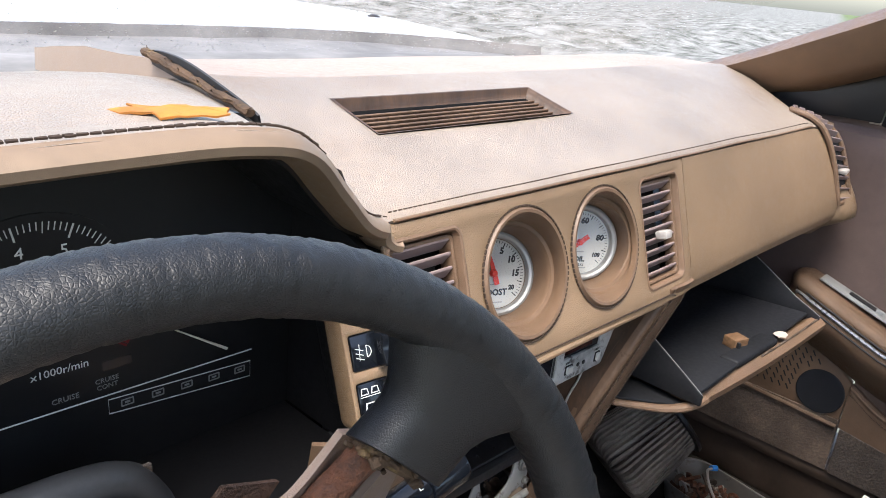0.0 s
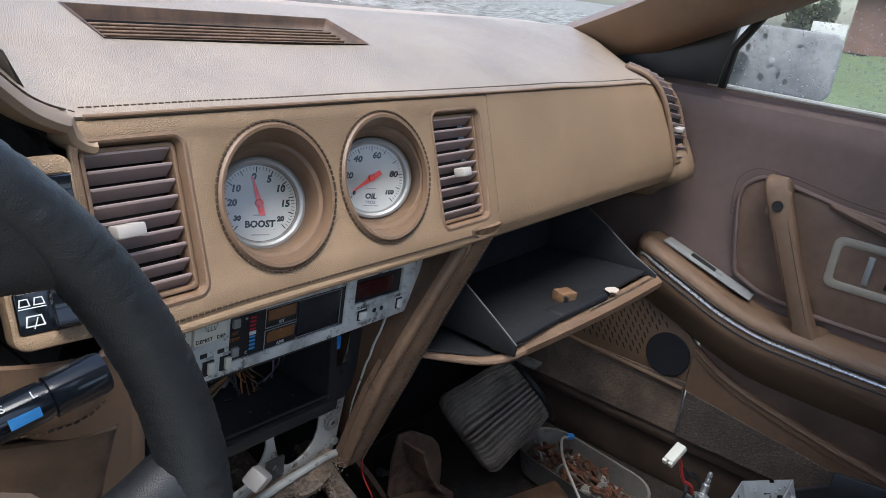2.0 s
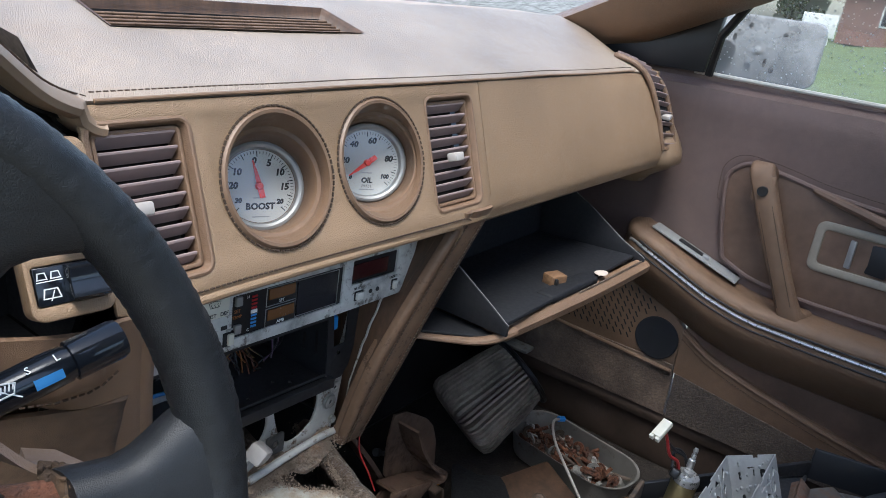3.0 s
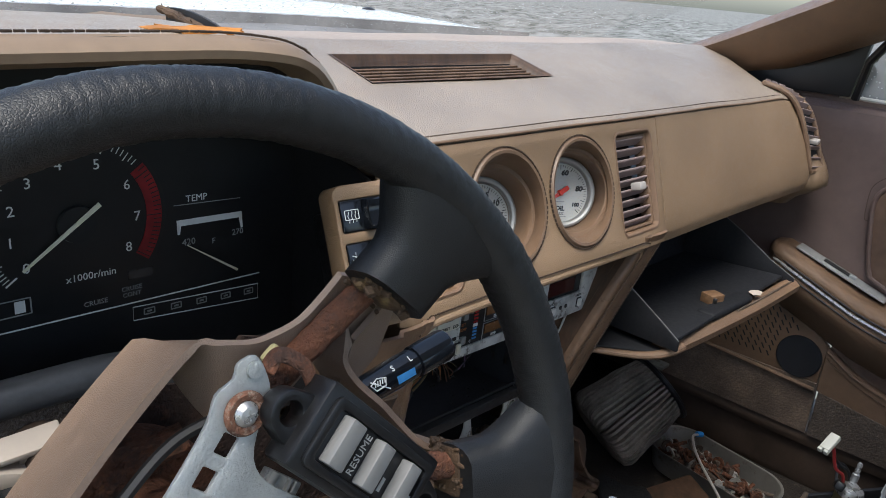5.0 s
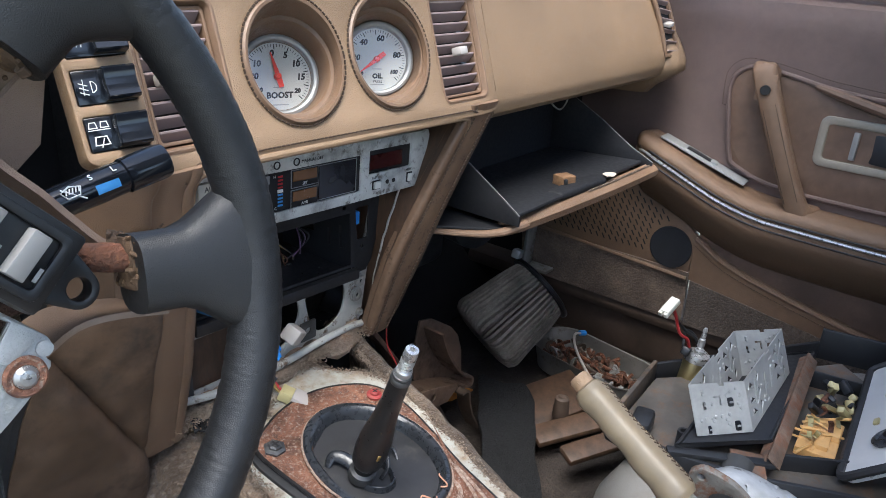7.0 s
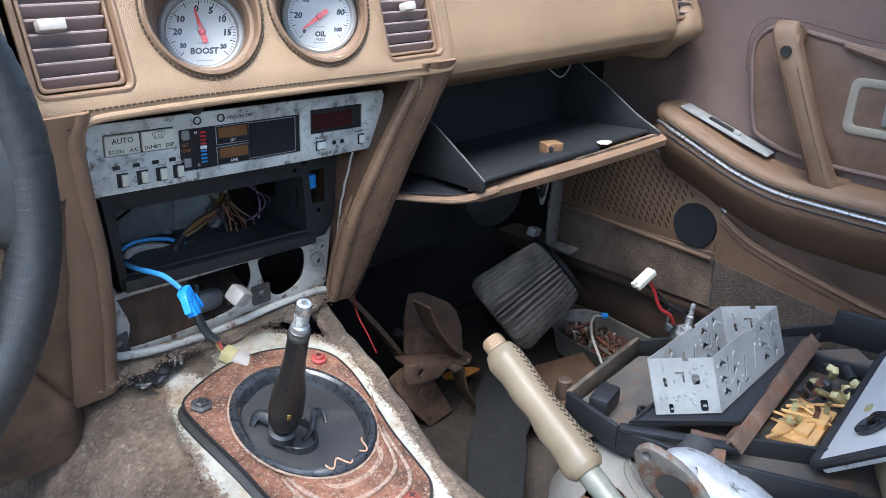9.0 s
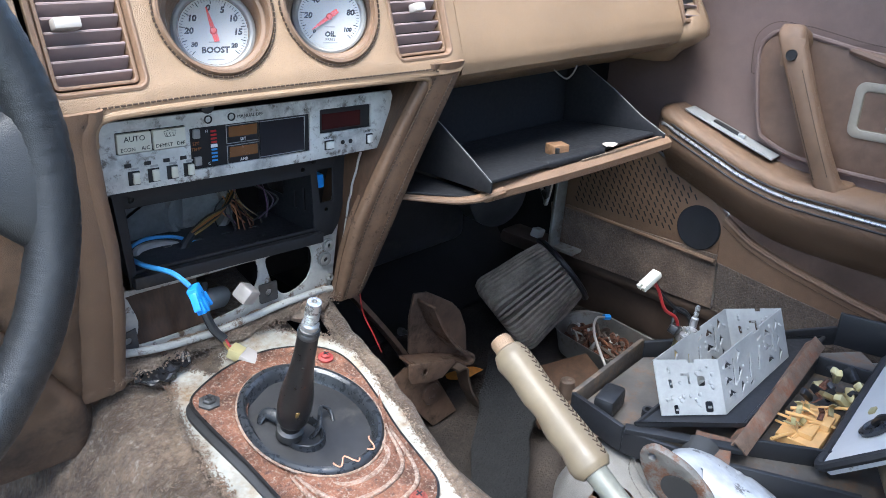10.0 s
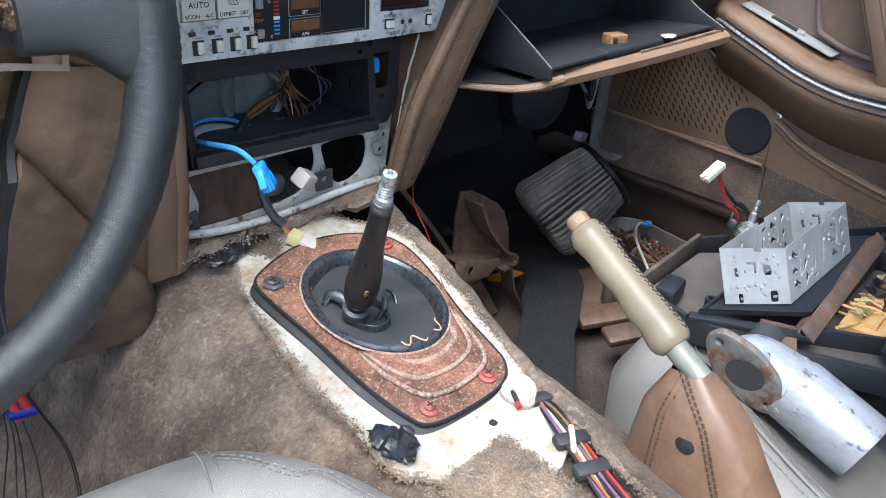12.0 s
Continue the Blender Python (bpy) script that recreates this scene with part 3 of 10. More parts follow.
linkg(sep.outputs[1], sy2.inputs[0])
linkg(sep.outputs[0], msk.inputs[0]), linkg(sy2.outputs[0], msk.inputs[1])
mr = addg("ShaderNodeMapRange")
mr.inputs["From Min"].default_value, mr.inputs["From Max"].default_value = -1.0, 5.0
linkg(msk.outputs[0], mr.inputs["Value"])
linkg(mix_of(ntg, mr.outputs[0], stone, turf), bg.inputs["Base Color"])
bg.inputs["Roughness"].default_value = 0.95
solo("ground", bm, mg, "pale rubble and rough grass round the parked car", "ground", kind="structure")

# floor pan with the footwells
bm = B()


def floor_at(u, v):
    x, y = lerp(-0.80, 0.84, u), lerp(-1.1, 0.60, v)
    return Vector((x, y, 0.215 + 0.008 * noise.noise((x * 6, y * 6, 0))))


grid(bm, floor_at, 40, 40)
thicken(bm, 0.02)
solo("floor", bm, M_FLOOR, "dirty brown carpeted car floor", "floor", kind="structure")

# toe board and firewall: carpet rising to the dark bulkhead
bm = B()
prof = [(0.60, 0.21), (0.70, 0.27), (0.80, 0.40), (0.84, 0.55), (0.85, 0.84)]
grid(bm, lambda u, v: Vector((lerp(-0.80, 0.84, u), table(v, [(i / 4, p[0]) for i, p in enumerate(prof)]), table(v, [(i / 4, p[1]) for i, p in enumerate(prof)]))), 10, 16)
thicken(bm, 0.02)
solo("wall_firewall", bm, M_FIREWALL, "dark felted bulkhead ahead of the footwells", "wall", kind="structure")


# transmission tunnel under carpet: crown height along y, and its two flanks
def crown(y):
    return table(y, [(-1.1, 0.415), (-0.1, 0.418), (0.05, 0.432), (0.27, 0.466), (0.34, 0.478), (0.42, 0.50), (0.60, 0.56), (0.85, 0.60)])


def tunnel_at(u, v, off=0.0):
    y = lerp(-1.1, 0.80, v)
    c = crown(y)
    h = c - 0.215
    X = [(-0.36, 0.0), (-0.30, 0.05), (-0.20, 0.42), (-0.145, 0.78), (-0.10, 0.96), (-0.06, 1.0), (0.06, 1.0), (0.095, 0.97), (0.125, 0.82), (0.155, 0.40), (0.175, 0.0)]
    k = u * (len(X) - 1)
    i = min(int(k), len(X) - 2)
    x, z = lerp(X[i][0], X[i + 1][0], k - i), lerp(X[i][1], X[i + 1][1], k - i)
    z = 0.215 + h * z + off
    return Vector((x, y, z + 0.004 * noise.noise((x * 14, y * 14, 7)) + 0.002 * noise.noise((x * 45, y * 45, 3))))


bm = B()
grid(bm, tunnel_at, 60, 110)
solo("floor_tunnel", bm, M_CARPETTAN, "transmission tunnel in soiled tan carpet with brown stains", "tunnel", kind="structure")

# passenger-side inner body: sill, kick panel base
bm = B()
box(bm, at(0.83, -0.2, 0.27), 0.10, 1.5, 0.13, 0.02)
solo("trim_sill", bm, M_DARKBROWN, "brown plastic door sill trim", "trim", kind="structure")

# shell: roof, screen frame, rear wall, far sides
bm = B()
box(bm, at(0.28, -0.60, 1.245), 0.72, 1.16, 0.05, 0.02)
box(bm, at(-0.36, -0.09, 1.245), 0.56, 0.14, 0.05, 0.015)
box(bm, at(-0.36, -1.08, 1.245), 0.56, 0.20, 0.05, 0.015)
solo("ceiling", bm, M_HEADLINER, "beige cloth roof with the driver side panel removed", "ceiling", kind="structure")
bm = B()
box(bm, at(0.0, -1.16, 0.55), 1.62, 0.08, 0.70, 0.03)
solo("wall_rear", bm, M_CARPETTAN, "carpeted bulkhead behind the seats", "wall", kind="structure")
bm = B()
box(bm, at(-0.82, -0.30, 0.33), 0.06, 1.7, 0.22, 0.02)
box(bm, at(-0.80, 0.62, 0.55), 0.06, 0.5, 0.6, 0.02)
solo("wall_left", bm, M_BROWN, "driver side sill and footwell wall below the open door", "wall", kind="structure")
bm = B()
box(bm, at(0.845, 0.62, 0.50), 0.06, 0.55, 0.65, 0.02)
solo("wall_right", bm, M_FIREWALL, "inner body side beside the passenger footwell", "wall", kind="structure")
# screen pillars
for s, nm in ((1, "trim_pillar_right"), (-1, "trim_pillar_left")):
    bm = B()
    P = [Vector((s * 0.83, 0.60, 0.845)), Vector((s * 0.755, 0.40, 0.92)), Vector((s * 0.66, 0.13, 1.045)), Vector((s * 0.60, -0.08, 1.20))]
    rings = []
    for p in smooth_path(P, 5):
        o = [(-0.045, 0.025, 0.0), (0.0, 0.040, 0.012), (0.035, 0.02, 0.0), (0.04, -0.03, -0.03), (0.0, -0.055, -0.035), (-0.035, -0.04, -0.02)]
        rings.append([bm.verts.new(p + Vector((s * a, b, c))) for a, b, c in o])
    skin(bm, rings)
    bm.faces.new(rings[0]), bm.faces.new(rings[-1])
    solo(nm, bm, M_BROWN, "brown vinyl windscreen pillar trim", "trim", kind="structure", sharp=60)
# windscreen
bm = B()
grid(bm, lambda u, v: Vector((lerp(-0.70, 0.70, u) * lerp(1.1, 0.9, v), lerp(0.80, -0.02, v) - 0.10 * (2 * u - 1) ** 2, lerp(0.875, 1.235, v))), 12, 8)
ws = solo("window_screen", bm, M_SCREENGLASS, "dusty raked windscreen glass", "window", kind="structure")
ws.visible_shadow = False
# cowl and bonnet
def bonnet_rear(x):
    return 0.985 - 0.20 * abs(x / 0.66) ** 3.4


bm = B()
grid(bm, lambda u, v: Vector((lerp(-0.80, 0.80, u), lerp(0.70, bonnet_rear(lerp(-0.66, 0.66, u)) + 0.03, v), 0.870 - 0.010 * (2 * u - 1) ** 2 + 0.004 * noise.noise((u * 20, v * 5, 0)))), 30, 8)
thicken(bm, 0.01)
solo("trim_cowl", bm, M_COWL, "weathered grey scuttle panel below the windscreen", "trim", kind="structure")
bonnet = thing("bonnet", (0, 1.0, 0.86), "white painted car bonnet with a washer nozzle", "car bonnet")
bm = B()


def bonnet_at(u, v):
    a = 2 * u - 1
    y0 = bonnet_rear(a * 0.66)
    y = lerp(y0, 2.2, v)
    half = table(y, [(0.78, 0.64), (0.92, 0.70), (1.18, 0.79), (1.58, 0.87), (2.2, 0.87)])
    z = 0.8845 - 0.002 * a * a - 0.05 * ease((abs(a) - 0.93) / 0.07) - 0.05 * max(0.0, y - 1.3) ** 2
    return Vector((half * a, y, z))


grid(bm, bonnet_at, 40, 40)
thicken(bm, 0.003)
part("panel", bm, M_BONNET, bonnet)
bm = B()
grid(bm, lambda u, v: Vector((lerp(-0.66, 0.66, u), bonnet_rear(lerp(-0.66, 0.66, u)) - 0.004 - 0.004 * v, lerp(0.8835, 0.866, v) - 0.0015 * (2 * u - 1) ** 2 + 0.001 * noise.noise((u * 40, v * 3, 1)))), 60, 4)
thicken(bm, -0.003)
part("edge_seal", bm, M_COWL, bonnet, "grey weathered rear edge")
bm = B()
lathe(bm, [(0.018, 0), (0.020, 0.006), (0.013, 0.013), (0.005, 0.016)], at(0.672, 1.215, 0.872), 14)
part("washer_nozzle", bm, M_BLACK, bonnet, "small black washer nozzle")

# beyond the passenger window: a hedge, a brick house and a pale board on the far side of the grass
bm = B()
random.seed(61)
for k in range(2600):
    y = random.uniform(7.6, 9.6)
    c = Vector((39.5 + random.uniform(-0.8, 0.8), y, random.uniform(0.1, 2.4 + 0.9 * noise.noise((y * 0.5, 3, 1)))))
    n = Vector((random.gauss(0, 1), random.gauss(0, 1), random.gauss(0, 1))).normalized()
    u = n.orthogonal().normalized() * random.uniform(0.06, 0.16)
    v = n.cross(u)
    bm.faces.new([bm.verts.new(c + q) for q in (u, v * 0.6, -u, -v * 0.6)])
solo("hedge", bm, M_HEDGE, "dark green hedge across the grass", "hedge", kind="stuff")
house = thing("house", (52, 5, 0), "brown brick house far across the grass", "house")
bm = B()
box(bm, at(52, 4.0, 1.6), 6.0, 9.0, 3.2)
part("wall", bm, M_BRICK, house)
bm = B()
for sx in (-1, 1):
    box(bm, at(52 + sx * 1.7, 4.0, 4.2) @ Matrix.Rotation(radians(sx * 32), 4, "Y"), 4.2, 9.6, 0.16)
part("roof", bm, M_ROOF, house)
for y in (1.6, 5.8):
    bm = B()
    box(bm, at(48.98, y, 1.7), 0.06, 1.4, 1.2, 0.02)
    w = part("window", bm, M_WHITEPL, house)
    bm = B()
    box(bm, at(48.95, y, 1.7), 0.04, 1.2, 1.0)
    part("pane", bm, M_SCREEN, w)
bm = B()
box(bm, at(38.0, 7.4, 0.85), 0.08, 1.5, 1.0, 0.02)
for y in (6.9, 7.9):
    box(bm, at(38.05, y, 0.2), 0.08, 0.08, 0.5)
solo("pale_board", bm, M_WHITEPL, "pale weathered board standing on the grass", "board")

# plain wings below the bonnet and the outer skin below the passenger window close the car body
for sx, nm in ((1, "wall_front_right"), (-1, "wall_front_left")):
    bm = B()
    grid(bm, lambda u, v: Vector((sx * (table(lerp(0.80, 2.2, u), [(0.78, 0.80), (1.18, 0.82), (1.58, 0.86), (2.2, 0.86)]) + 0.01 * math.sin(v * 3.1)), lerp(0.86, 2.2, u), lerp(0.80, 0.20, v))), 16, 8)
    thicken(bm, 0.01)
    solo(nm, bm, M_BONNET, "plain white wing below the bonnet", "wall", kind="structure")
bm = B()
grid(bm, lambda u, v: Vector((lerp(-0.86, 0.86, u), 2.2 + 0.05 * math.sin(u * 3.14), lerp(0.82, 0.25, v))), 12, 6)
thicken(bm, 0.01)
solo("wall_nose", bm, M_BONNET, "plain white nose panel below the bonnet", "wall", kind="structure")

# ---- dashboard ----
FACE = frame_of((0, 0.28, 0.728), (1, 0, 0), (0, 0.309, 0.951))
TOP = [(0.3185, 0.846), (0.323, 0.850), (0.335, 0.854), (0.40, 0.874), (0.45, 0.888), (0.50, 0.896), (0.62, 0.894), (0.74, 0.876)]
FRONT = [(-0.78, 0.29), (-0.5, 0.274), (-0.207, 0.272), (-0.18, 0.283), (-0.15, 0.298), (-0.125, 0.31), (-0.108, 0.3185)]
RIM = [(-0.78, 0.875), (-0.6, 0.905), (-0.45, 0.916), (-0.30, 0.920), (-0.235, 0.9195), (-0.215, 0.917), (-0.20, 0.911), (-0.18, 0.895), (-0.15, 0.869), (-0.125, 0.850), (-0.108, 0.846)]
VENT_X, VENT_Y = (-0.047, 0.191), (0.399, 0.452)


def pad_point(x, y0):
    f = table(x, FRONT)
    y = 0.74 - (0.74 - y0) * (0.74 - f) / (0.74 - 0.3185)
    z = table(y, TOP) if y > 0.3185 else 0.846
    z += (table(x, RIM) - table(max(f, 0.3185), TOP)) * (1 - ease((y - f) / 0.30))
    if x > 0.60:
        z -= 0.03 * ((x - 0.60) / 0.14) ** 2 * (1 - ease((y - 0.3185) / 0.2))
    if x > -0.1470:  # the split skin lifts beside the crack
        z += table(y, [(0.385, 0.0), (0.402, 0.002), (0.445, 0.004), (0.485, 0.008), (0.52, 0.0125)]) * math.exp(-(x + 0.146) / 0.045)
    return Vector((x, y, z + 0.0012 * noise.noise((x * 9, y * 9, 2))))


dash = thing("dashboard", (0.3, 0.4, 0.72), "brown vinyl dashboard, faded top with sky sheen in its colour, stitched seams", "dashboard")
XS = [-0.78, -0.7, -0.6, -0.5, -0.42, -0.36, -0.30, -0.26, -0.235, -0.22, -0.21, -0.20, -0.19, -0.18, -0.165, -0.1475, -0.1465, -0.142, -0.135, -0.12, -0.108, -0.09, -0.07, VENT_X[0],
      -0.02, 0.02, 0.06, 0.10, 0.14, VENT_X[1], 0.23, 0.28, 0.34, 0.40, 0.46, 0.52, 0.57, 0.61, 0.64, 0.67, 0.70, 0.735]
YS = [0.3185, 0.321, 0.326, 0.335, 0.35, 0.37, 0.388, VENT_Y[0], VENT_Y[1], 0.475, 0.498, 0.503, 0.509, 0.514, 0.54, 0.58, 0.64, 0.70, 0.74]
bm = B()
iv, jv = XS.index(VENT_X[0]), YS.index(VENT_Y[0])
jw = YS.index(0.503)
V = [[bm.verts.new(pad_point(x, y)) for y in YS] for x in XS]
for i in range(len(XS) - 1):
    for j in range(len(YS) - 1):
        hole = VENT_X[0] <= XS[i] < VENT_X[1] and j == jv
        if not hole and j < jw:
            bm.faces.new((V[i][j], V[i + 1][j], V[i + 1][j + 1], V[i][j + 1]))
bmesh.ops.delete(bm, geom=[v for v in bm.verts if not v.link_faces], context="VERTS")
thicken(bm, 0.006)
part("pad", bm, M_PAD, dash, "faded brown padded dash top with sky sheen put into its colour")
# deck below the windscreen, behind the defroster slot; pale colour stands for skylight
bm = B()
V = [[bm.verts.new(pad_point(x, y) + Vector((0, 0.0015 if j == 0 else 0, -0.0015 - (0.010 if x < -0.147 else 0.0)))) for j, y in enumerate(YS[jw:])] for x in XS]
for i in range(len(XS) - 1):
    for j in range(len(YS) - jw - 1):
        if not (VENT_X[0] <= XS[i] < 0.14 and j == 0):
            bm.faces.new((V[i][j], V[i + 1][j], V[i + 1][j + 1], V[i][j + 1]))
thicken(bm, 0.005)
part("screen_deck", bm, M_DECK, dash, "deck under the windscreen, skylight put into its pale colour")

# rolled lip of the instrument hood
bm = B()
HP = smooth_path([(x, table(x, FRONT), table(x, RIM)) for x in (-0.78, -0.6, -0.45, -0.30, -0.235, -0.20, -0.165, -0.135, -0.108, -0.100)], 6)
for p in HP[-7:]:
    p.z -= 0.010 * (p.x + 0.125) / 0.025 if p.x > -0.125 else 0.0
rings, INNER = [], []
for i, p in enumerate(HP):
    t = (HP[min(i + 1, len(HP) - 1)] - HP[max(i - 1, 0)]).normalized()
    n = Vector((t.z, 0, -t.x)).normalized()
    wr = 0.0006 * noise.noise(p * 45)
    k = [p + Vector((0, 0.006, -0.001)), p + Vector((0, 0.003, 0.0008)), p + Vector((0, -0.004 + wr, 0)) + n * 0.0012, p + Vector((0, -0.0075 + wr, 0)) + n * 0.0048, p + Vector((0, -0.0068 + wr, 0)) + n * 0.0085,
         p + Vector((0, -0.001, 0)) + n * 0.0112, p + Vector((0, 0.014, 0)) + n * 0.0118, p + Vector((0, 0.014, 0)) + n * 0.006]
    INNER.append(k[-2])
    rings.append([bm.verts.new(q) for q in k])
skin(bm, rings)
bm.faces.new(rings[0]), bm.faces.new(rings[-1])
part("hood_lip", bm, M_LIP, dash, "tan rolled edge over the instruments")
bm = B()
for k, s in ((0, 1), (1, -1)):
    stitches(bm, [p + Vector((0, 0.0045 + s * 0.0008 * (1 if i % 2 else -1), 0.0018)) for i, p in enumerate(HP)], 0.0044, 0.0036, 0.0006)
part("hood_stitching", bm, M_THREAD, dash, "dark brown cross stitching")
# dark liner inside the hood
bm = B()
rings = [[bm.verts.new(q) for q in (p, p + Vector((0, 0.05, 0.002)), Vector((p.x, 0.40, p.z + 0.002)))] for p in INNER[:-5]]
skin(bm, rings, False)
thicken(bm, 0.002)
part("hood_liner", bm, M_BLACK, dash, "matt black liner inside the hood")

# seam and piping between the top and the face
seam = [pad_point(x, 0.3185) + Vector((0, -0.0005, 0.0)) for x in [-0.105 + 0.0165 * k for k in range(45)]]
bm = B()
sweep(bm, seam, 0.0013, 8)
sweep(bm, [p + Vector((0, 0.010, 0.0036)) for p in seam], 0.0013, 6)
part("piping", bm, M_PADEDGE, dash, "brown piping along the seam")
bm = B()
stitches(bm, [p + Vector((0, 0.0055, 0.0036)) for p in seam], 0.0042, 0.003, 0.0006)
part("seam_stitching", bm, M_THREAD, dash)

# face with the openings for two gauges and two vents
G1, G2, GR = (0.0135, 0.066), (0.118, 0.0655), 0.0450
LV, CV = (-0.0815, 0.0645, 0.061, 0.091), (0.2135, 0.0625, 0.066, 0.095)
bm = B()
outer = [(-0.116, 0.122), (0.262, 0.122), (0.262, 0.004), (0.255, -0.003), (0.235, -0.004), (-0.085, 0.0025), (-0.10, 0.003), (-0.116, 0.006)]
plate(bm, [outer, circle(GR, *G1, n=48), circle(GR + 0.001, *G2, n=48), rrect(LV[2], LV[3], 0.006, LV[0], LV[1]), rrect(CV[2], CV[3], 0.007, CV[0], CV[1])],
      FACE, 0.004, 0.0015)
part("centre_face", bm, M_TAN, dash, "tan grained vinyl face round the gauges")


def lift(loop, w=0.0):
    return [FACE @ Vector((x, y, w)) for x, y in loop]


# the gauge cups turn towards the driver: rim on the face, floor at the dial
HUB1, HUB2 = Vector((0.035, 0.346, 0.770)), Vector((0.1465, 0.341, 0.7755))


def cup_frame(c, hub, s):
    """A frame on the cup's axis, from the rim (s = 0) to the dial (s = 1)."""
    rim = FACE @ Vector((*c, 0))
    n0, n1 = FACE.to_3x3().col[2], (rim - hub).normalized()
    n = n0.lerp(n1, ease(s * 1.4)).normalized()
    u = Vector((0, 0, 1)).cross(n).normalized()
    return Matrix.Translation(rim.lerp(hub, s)) @ Matrix((u, n.cross(u), n)).transposed().to_4x4()


for c, hub, r in ((G1, HUB1, GR), (G2, HUB2, GR + 0.001)):
    bm = B()
    rings = []
    for s, d, w in ((0, 0.0028, 0.0003), (0, 0.001, 0.0024), (0, -0.0012, 0.002), (0.08, -0.003, 0), (0.25, -0.0045, 0), (0.42, -0.006, 0), (0.44, -0.009, 0), (0.50, -0.0100, 0),
                    (0.52, -0.0105, 0), (0.98, -0.0125, 0), (1.0, -0.018, 0)):
        F = cup_frame(c, hub, s)
        rings.append([bm.verts.new(F @ Vector((x, y, w))) for x, y in circle(r + d, n=56)])
    skin(bm, rings)
    part("gauge_cup", bm, M_CUP, dash, "tan recessed cup holding a gauge")
    bm = B()
    ring = circle(r + 0.0036, *c, n=90)
    stitches(bm, lift(ring + ring[:1], 0.0008), 0.0042, 0.0030, 0.0008)
    part("gauge_stitching", bm, M_THREAD, dash)
for v, rr in ((LV, 0.006), (CV, 0.007)):
    bm = B()
    loops = [rrect(v[2] + 2 * d, v[3] + 2 * d, rr + d, v[0], v[1]) for d in (0.0030, 0.0012, 0.0, -0.0012, -0.003)]
    rings = [[bm.verts.new(q) for q in lift(lp, w)] for lp, w in zip(loops, (0.0004, 0.0010, 0.0004, -0.003, -0.016))]
    skin(bm, rings)
    part("vent_surround", bm, M_BROWN, dash)

# passenger face, a little fuller towards the door, rolled under at the bottom
bm = B()


def pface(u, v):
    x = lerp(0.262, 0.735, u)
    full = 0.012 * ease((x - 0.40) / 0.32)
    end = max(0.0, (x - 0.69) / 0.045)
    P = [(0.122, 0.0), (0.10, full * 0.6), (0.06, full), (0.02, full), (0.004, full * 0.8 - 0.002), (-0.006, full * 0.6 - 0.008), (-0.010, -0.02), (-0.010, -0.06), (-0.012, -0.13)]
    k = v * (len(P) - 1)
    i = min(int(k), len(P) - 2)
    a, b = lerp(P[i][0], P[i + 1][0], k - i), lerp(P[i][1], P[i + 1][1], k - i)
    return FACE @ Vector((x, a - 0.03 * ((max(x - 0.60, 0)) / 0.14) ** 2 * max(0, a) / 0.122, b - 0.03 * end * end))


grid(bm, pface, 34, 24)
thicken(bm, 0.004)
part("passenger_face", bm, M_TAN, dash, "smooth tan passenger face of the dash")
# rounded end bolster beside the door, hanging lower than the face
bm = B()
rings = []
for k in range(13):
    a = k / 12
    z = lerp(0.842, 0.690, a)
    y = lerp(0.322, 0.262, ease(a * 1.3)) + 0.05 * ease((a - 0.72) / 0.28)
    w = lerp(0.020, 0.030, ease(a * 2)) * (1 - 0.5 * ease((a - 0.75) / 0.25))
    o = [(0.70 - w, 0.01), (0.70 - w * 0.6, -0.002), (0.705, -0.006), (0.725, 0.0), (0.742, 0.02), (0.745, 0.14), (0.66, 0.14)]
    rings.append([bm.verts.new((x, y + d, z)) for x, d in o])
skin(bm, rings)
bm.faces.new(rings[0]), bm.faces.new(rings[-1])
part("end_bolster", bm, M_TAN, dash, "", 60)
# added black boards stand for the shade under the dash, behind the glove box
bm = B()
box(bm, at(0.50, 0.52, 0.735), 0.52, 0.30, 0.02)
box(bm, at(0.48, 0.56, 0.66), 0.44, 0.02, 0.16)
part("under_dash_shade", bm, M_BLACK, dash)

# centre stack: one sloping plane carries the driver side panel, the stitched border and the slanting leg
def stack(x, z, d=0.0):
    """A point of the stack's plane, d behind it."""
    return Vector((x, 0.281 + 0.257 * (0.728 - z) + d, z))


OPEN_L = [(0.46, -0.0785), (0.522, -0.0775), (0.562, -0.0765), (0.622, -0.0793), (0.671, -0.0867), (0.712, -0.0915), (0.722, -0.0905), (0.7285, -0.086)]
LEG_IN = [(0.44, 0.146), (0.50, 0.149), (0.54, 0.1505), (0.581, 0.1560), (0.632, 0.1735), (0.681, 0.1935), (0.7225, 0.2120), (0.735, 0.216)]
LEG_OUT = [(0.44, 0.165), (0.496, 0.182), (0.513, 0.190), (0.565, 0.2075), (0.626, 0.2247), (0.683, 0.2450), (0.726, 0.2600), (0.735, 0.262)]
LEG_BACK = [(0.44, 0.184), (0.4775, 0.1790), (0.52, 0.1700), (0.555, 0.1645), (0.601, 0.1640), (0.642, 0.1680), (0.735, 0.190)]
bm = B()
cols = [(0.0, 0.040), (0.0, 0.012), (0.0006, 0.004), (0.0025, 0.0010), (0.0055, -0.0006), (0.0085, -0.0004), (0.0100, 0.0006), (0.0115, -0.0002), (0.016, -0.0012), (0.024, -0.0014), (0.034, -0.0008)]
rings = []
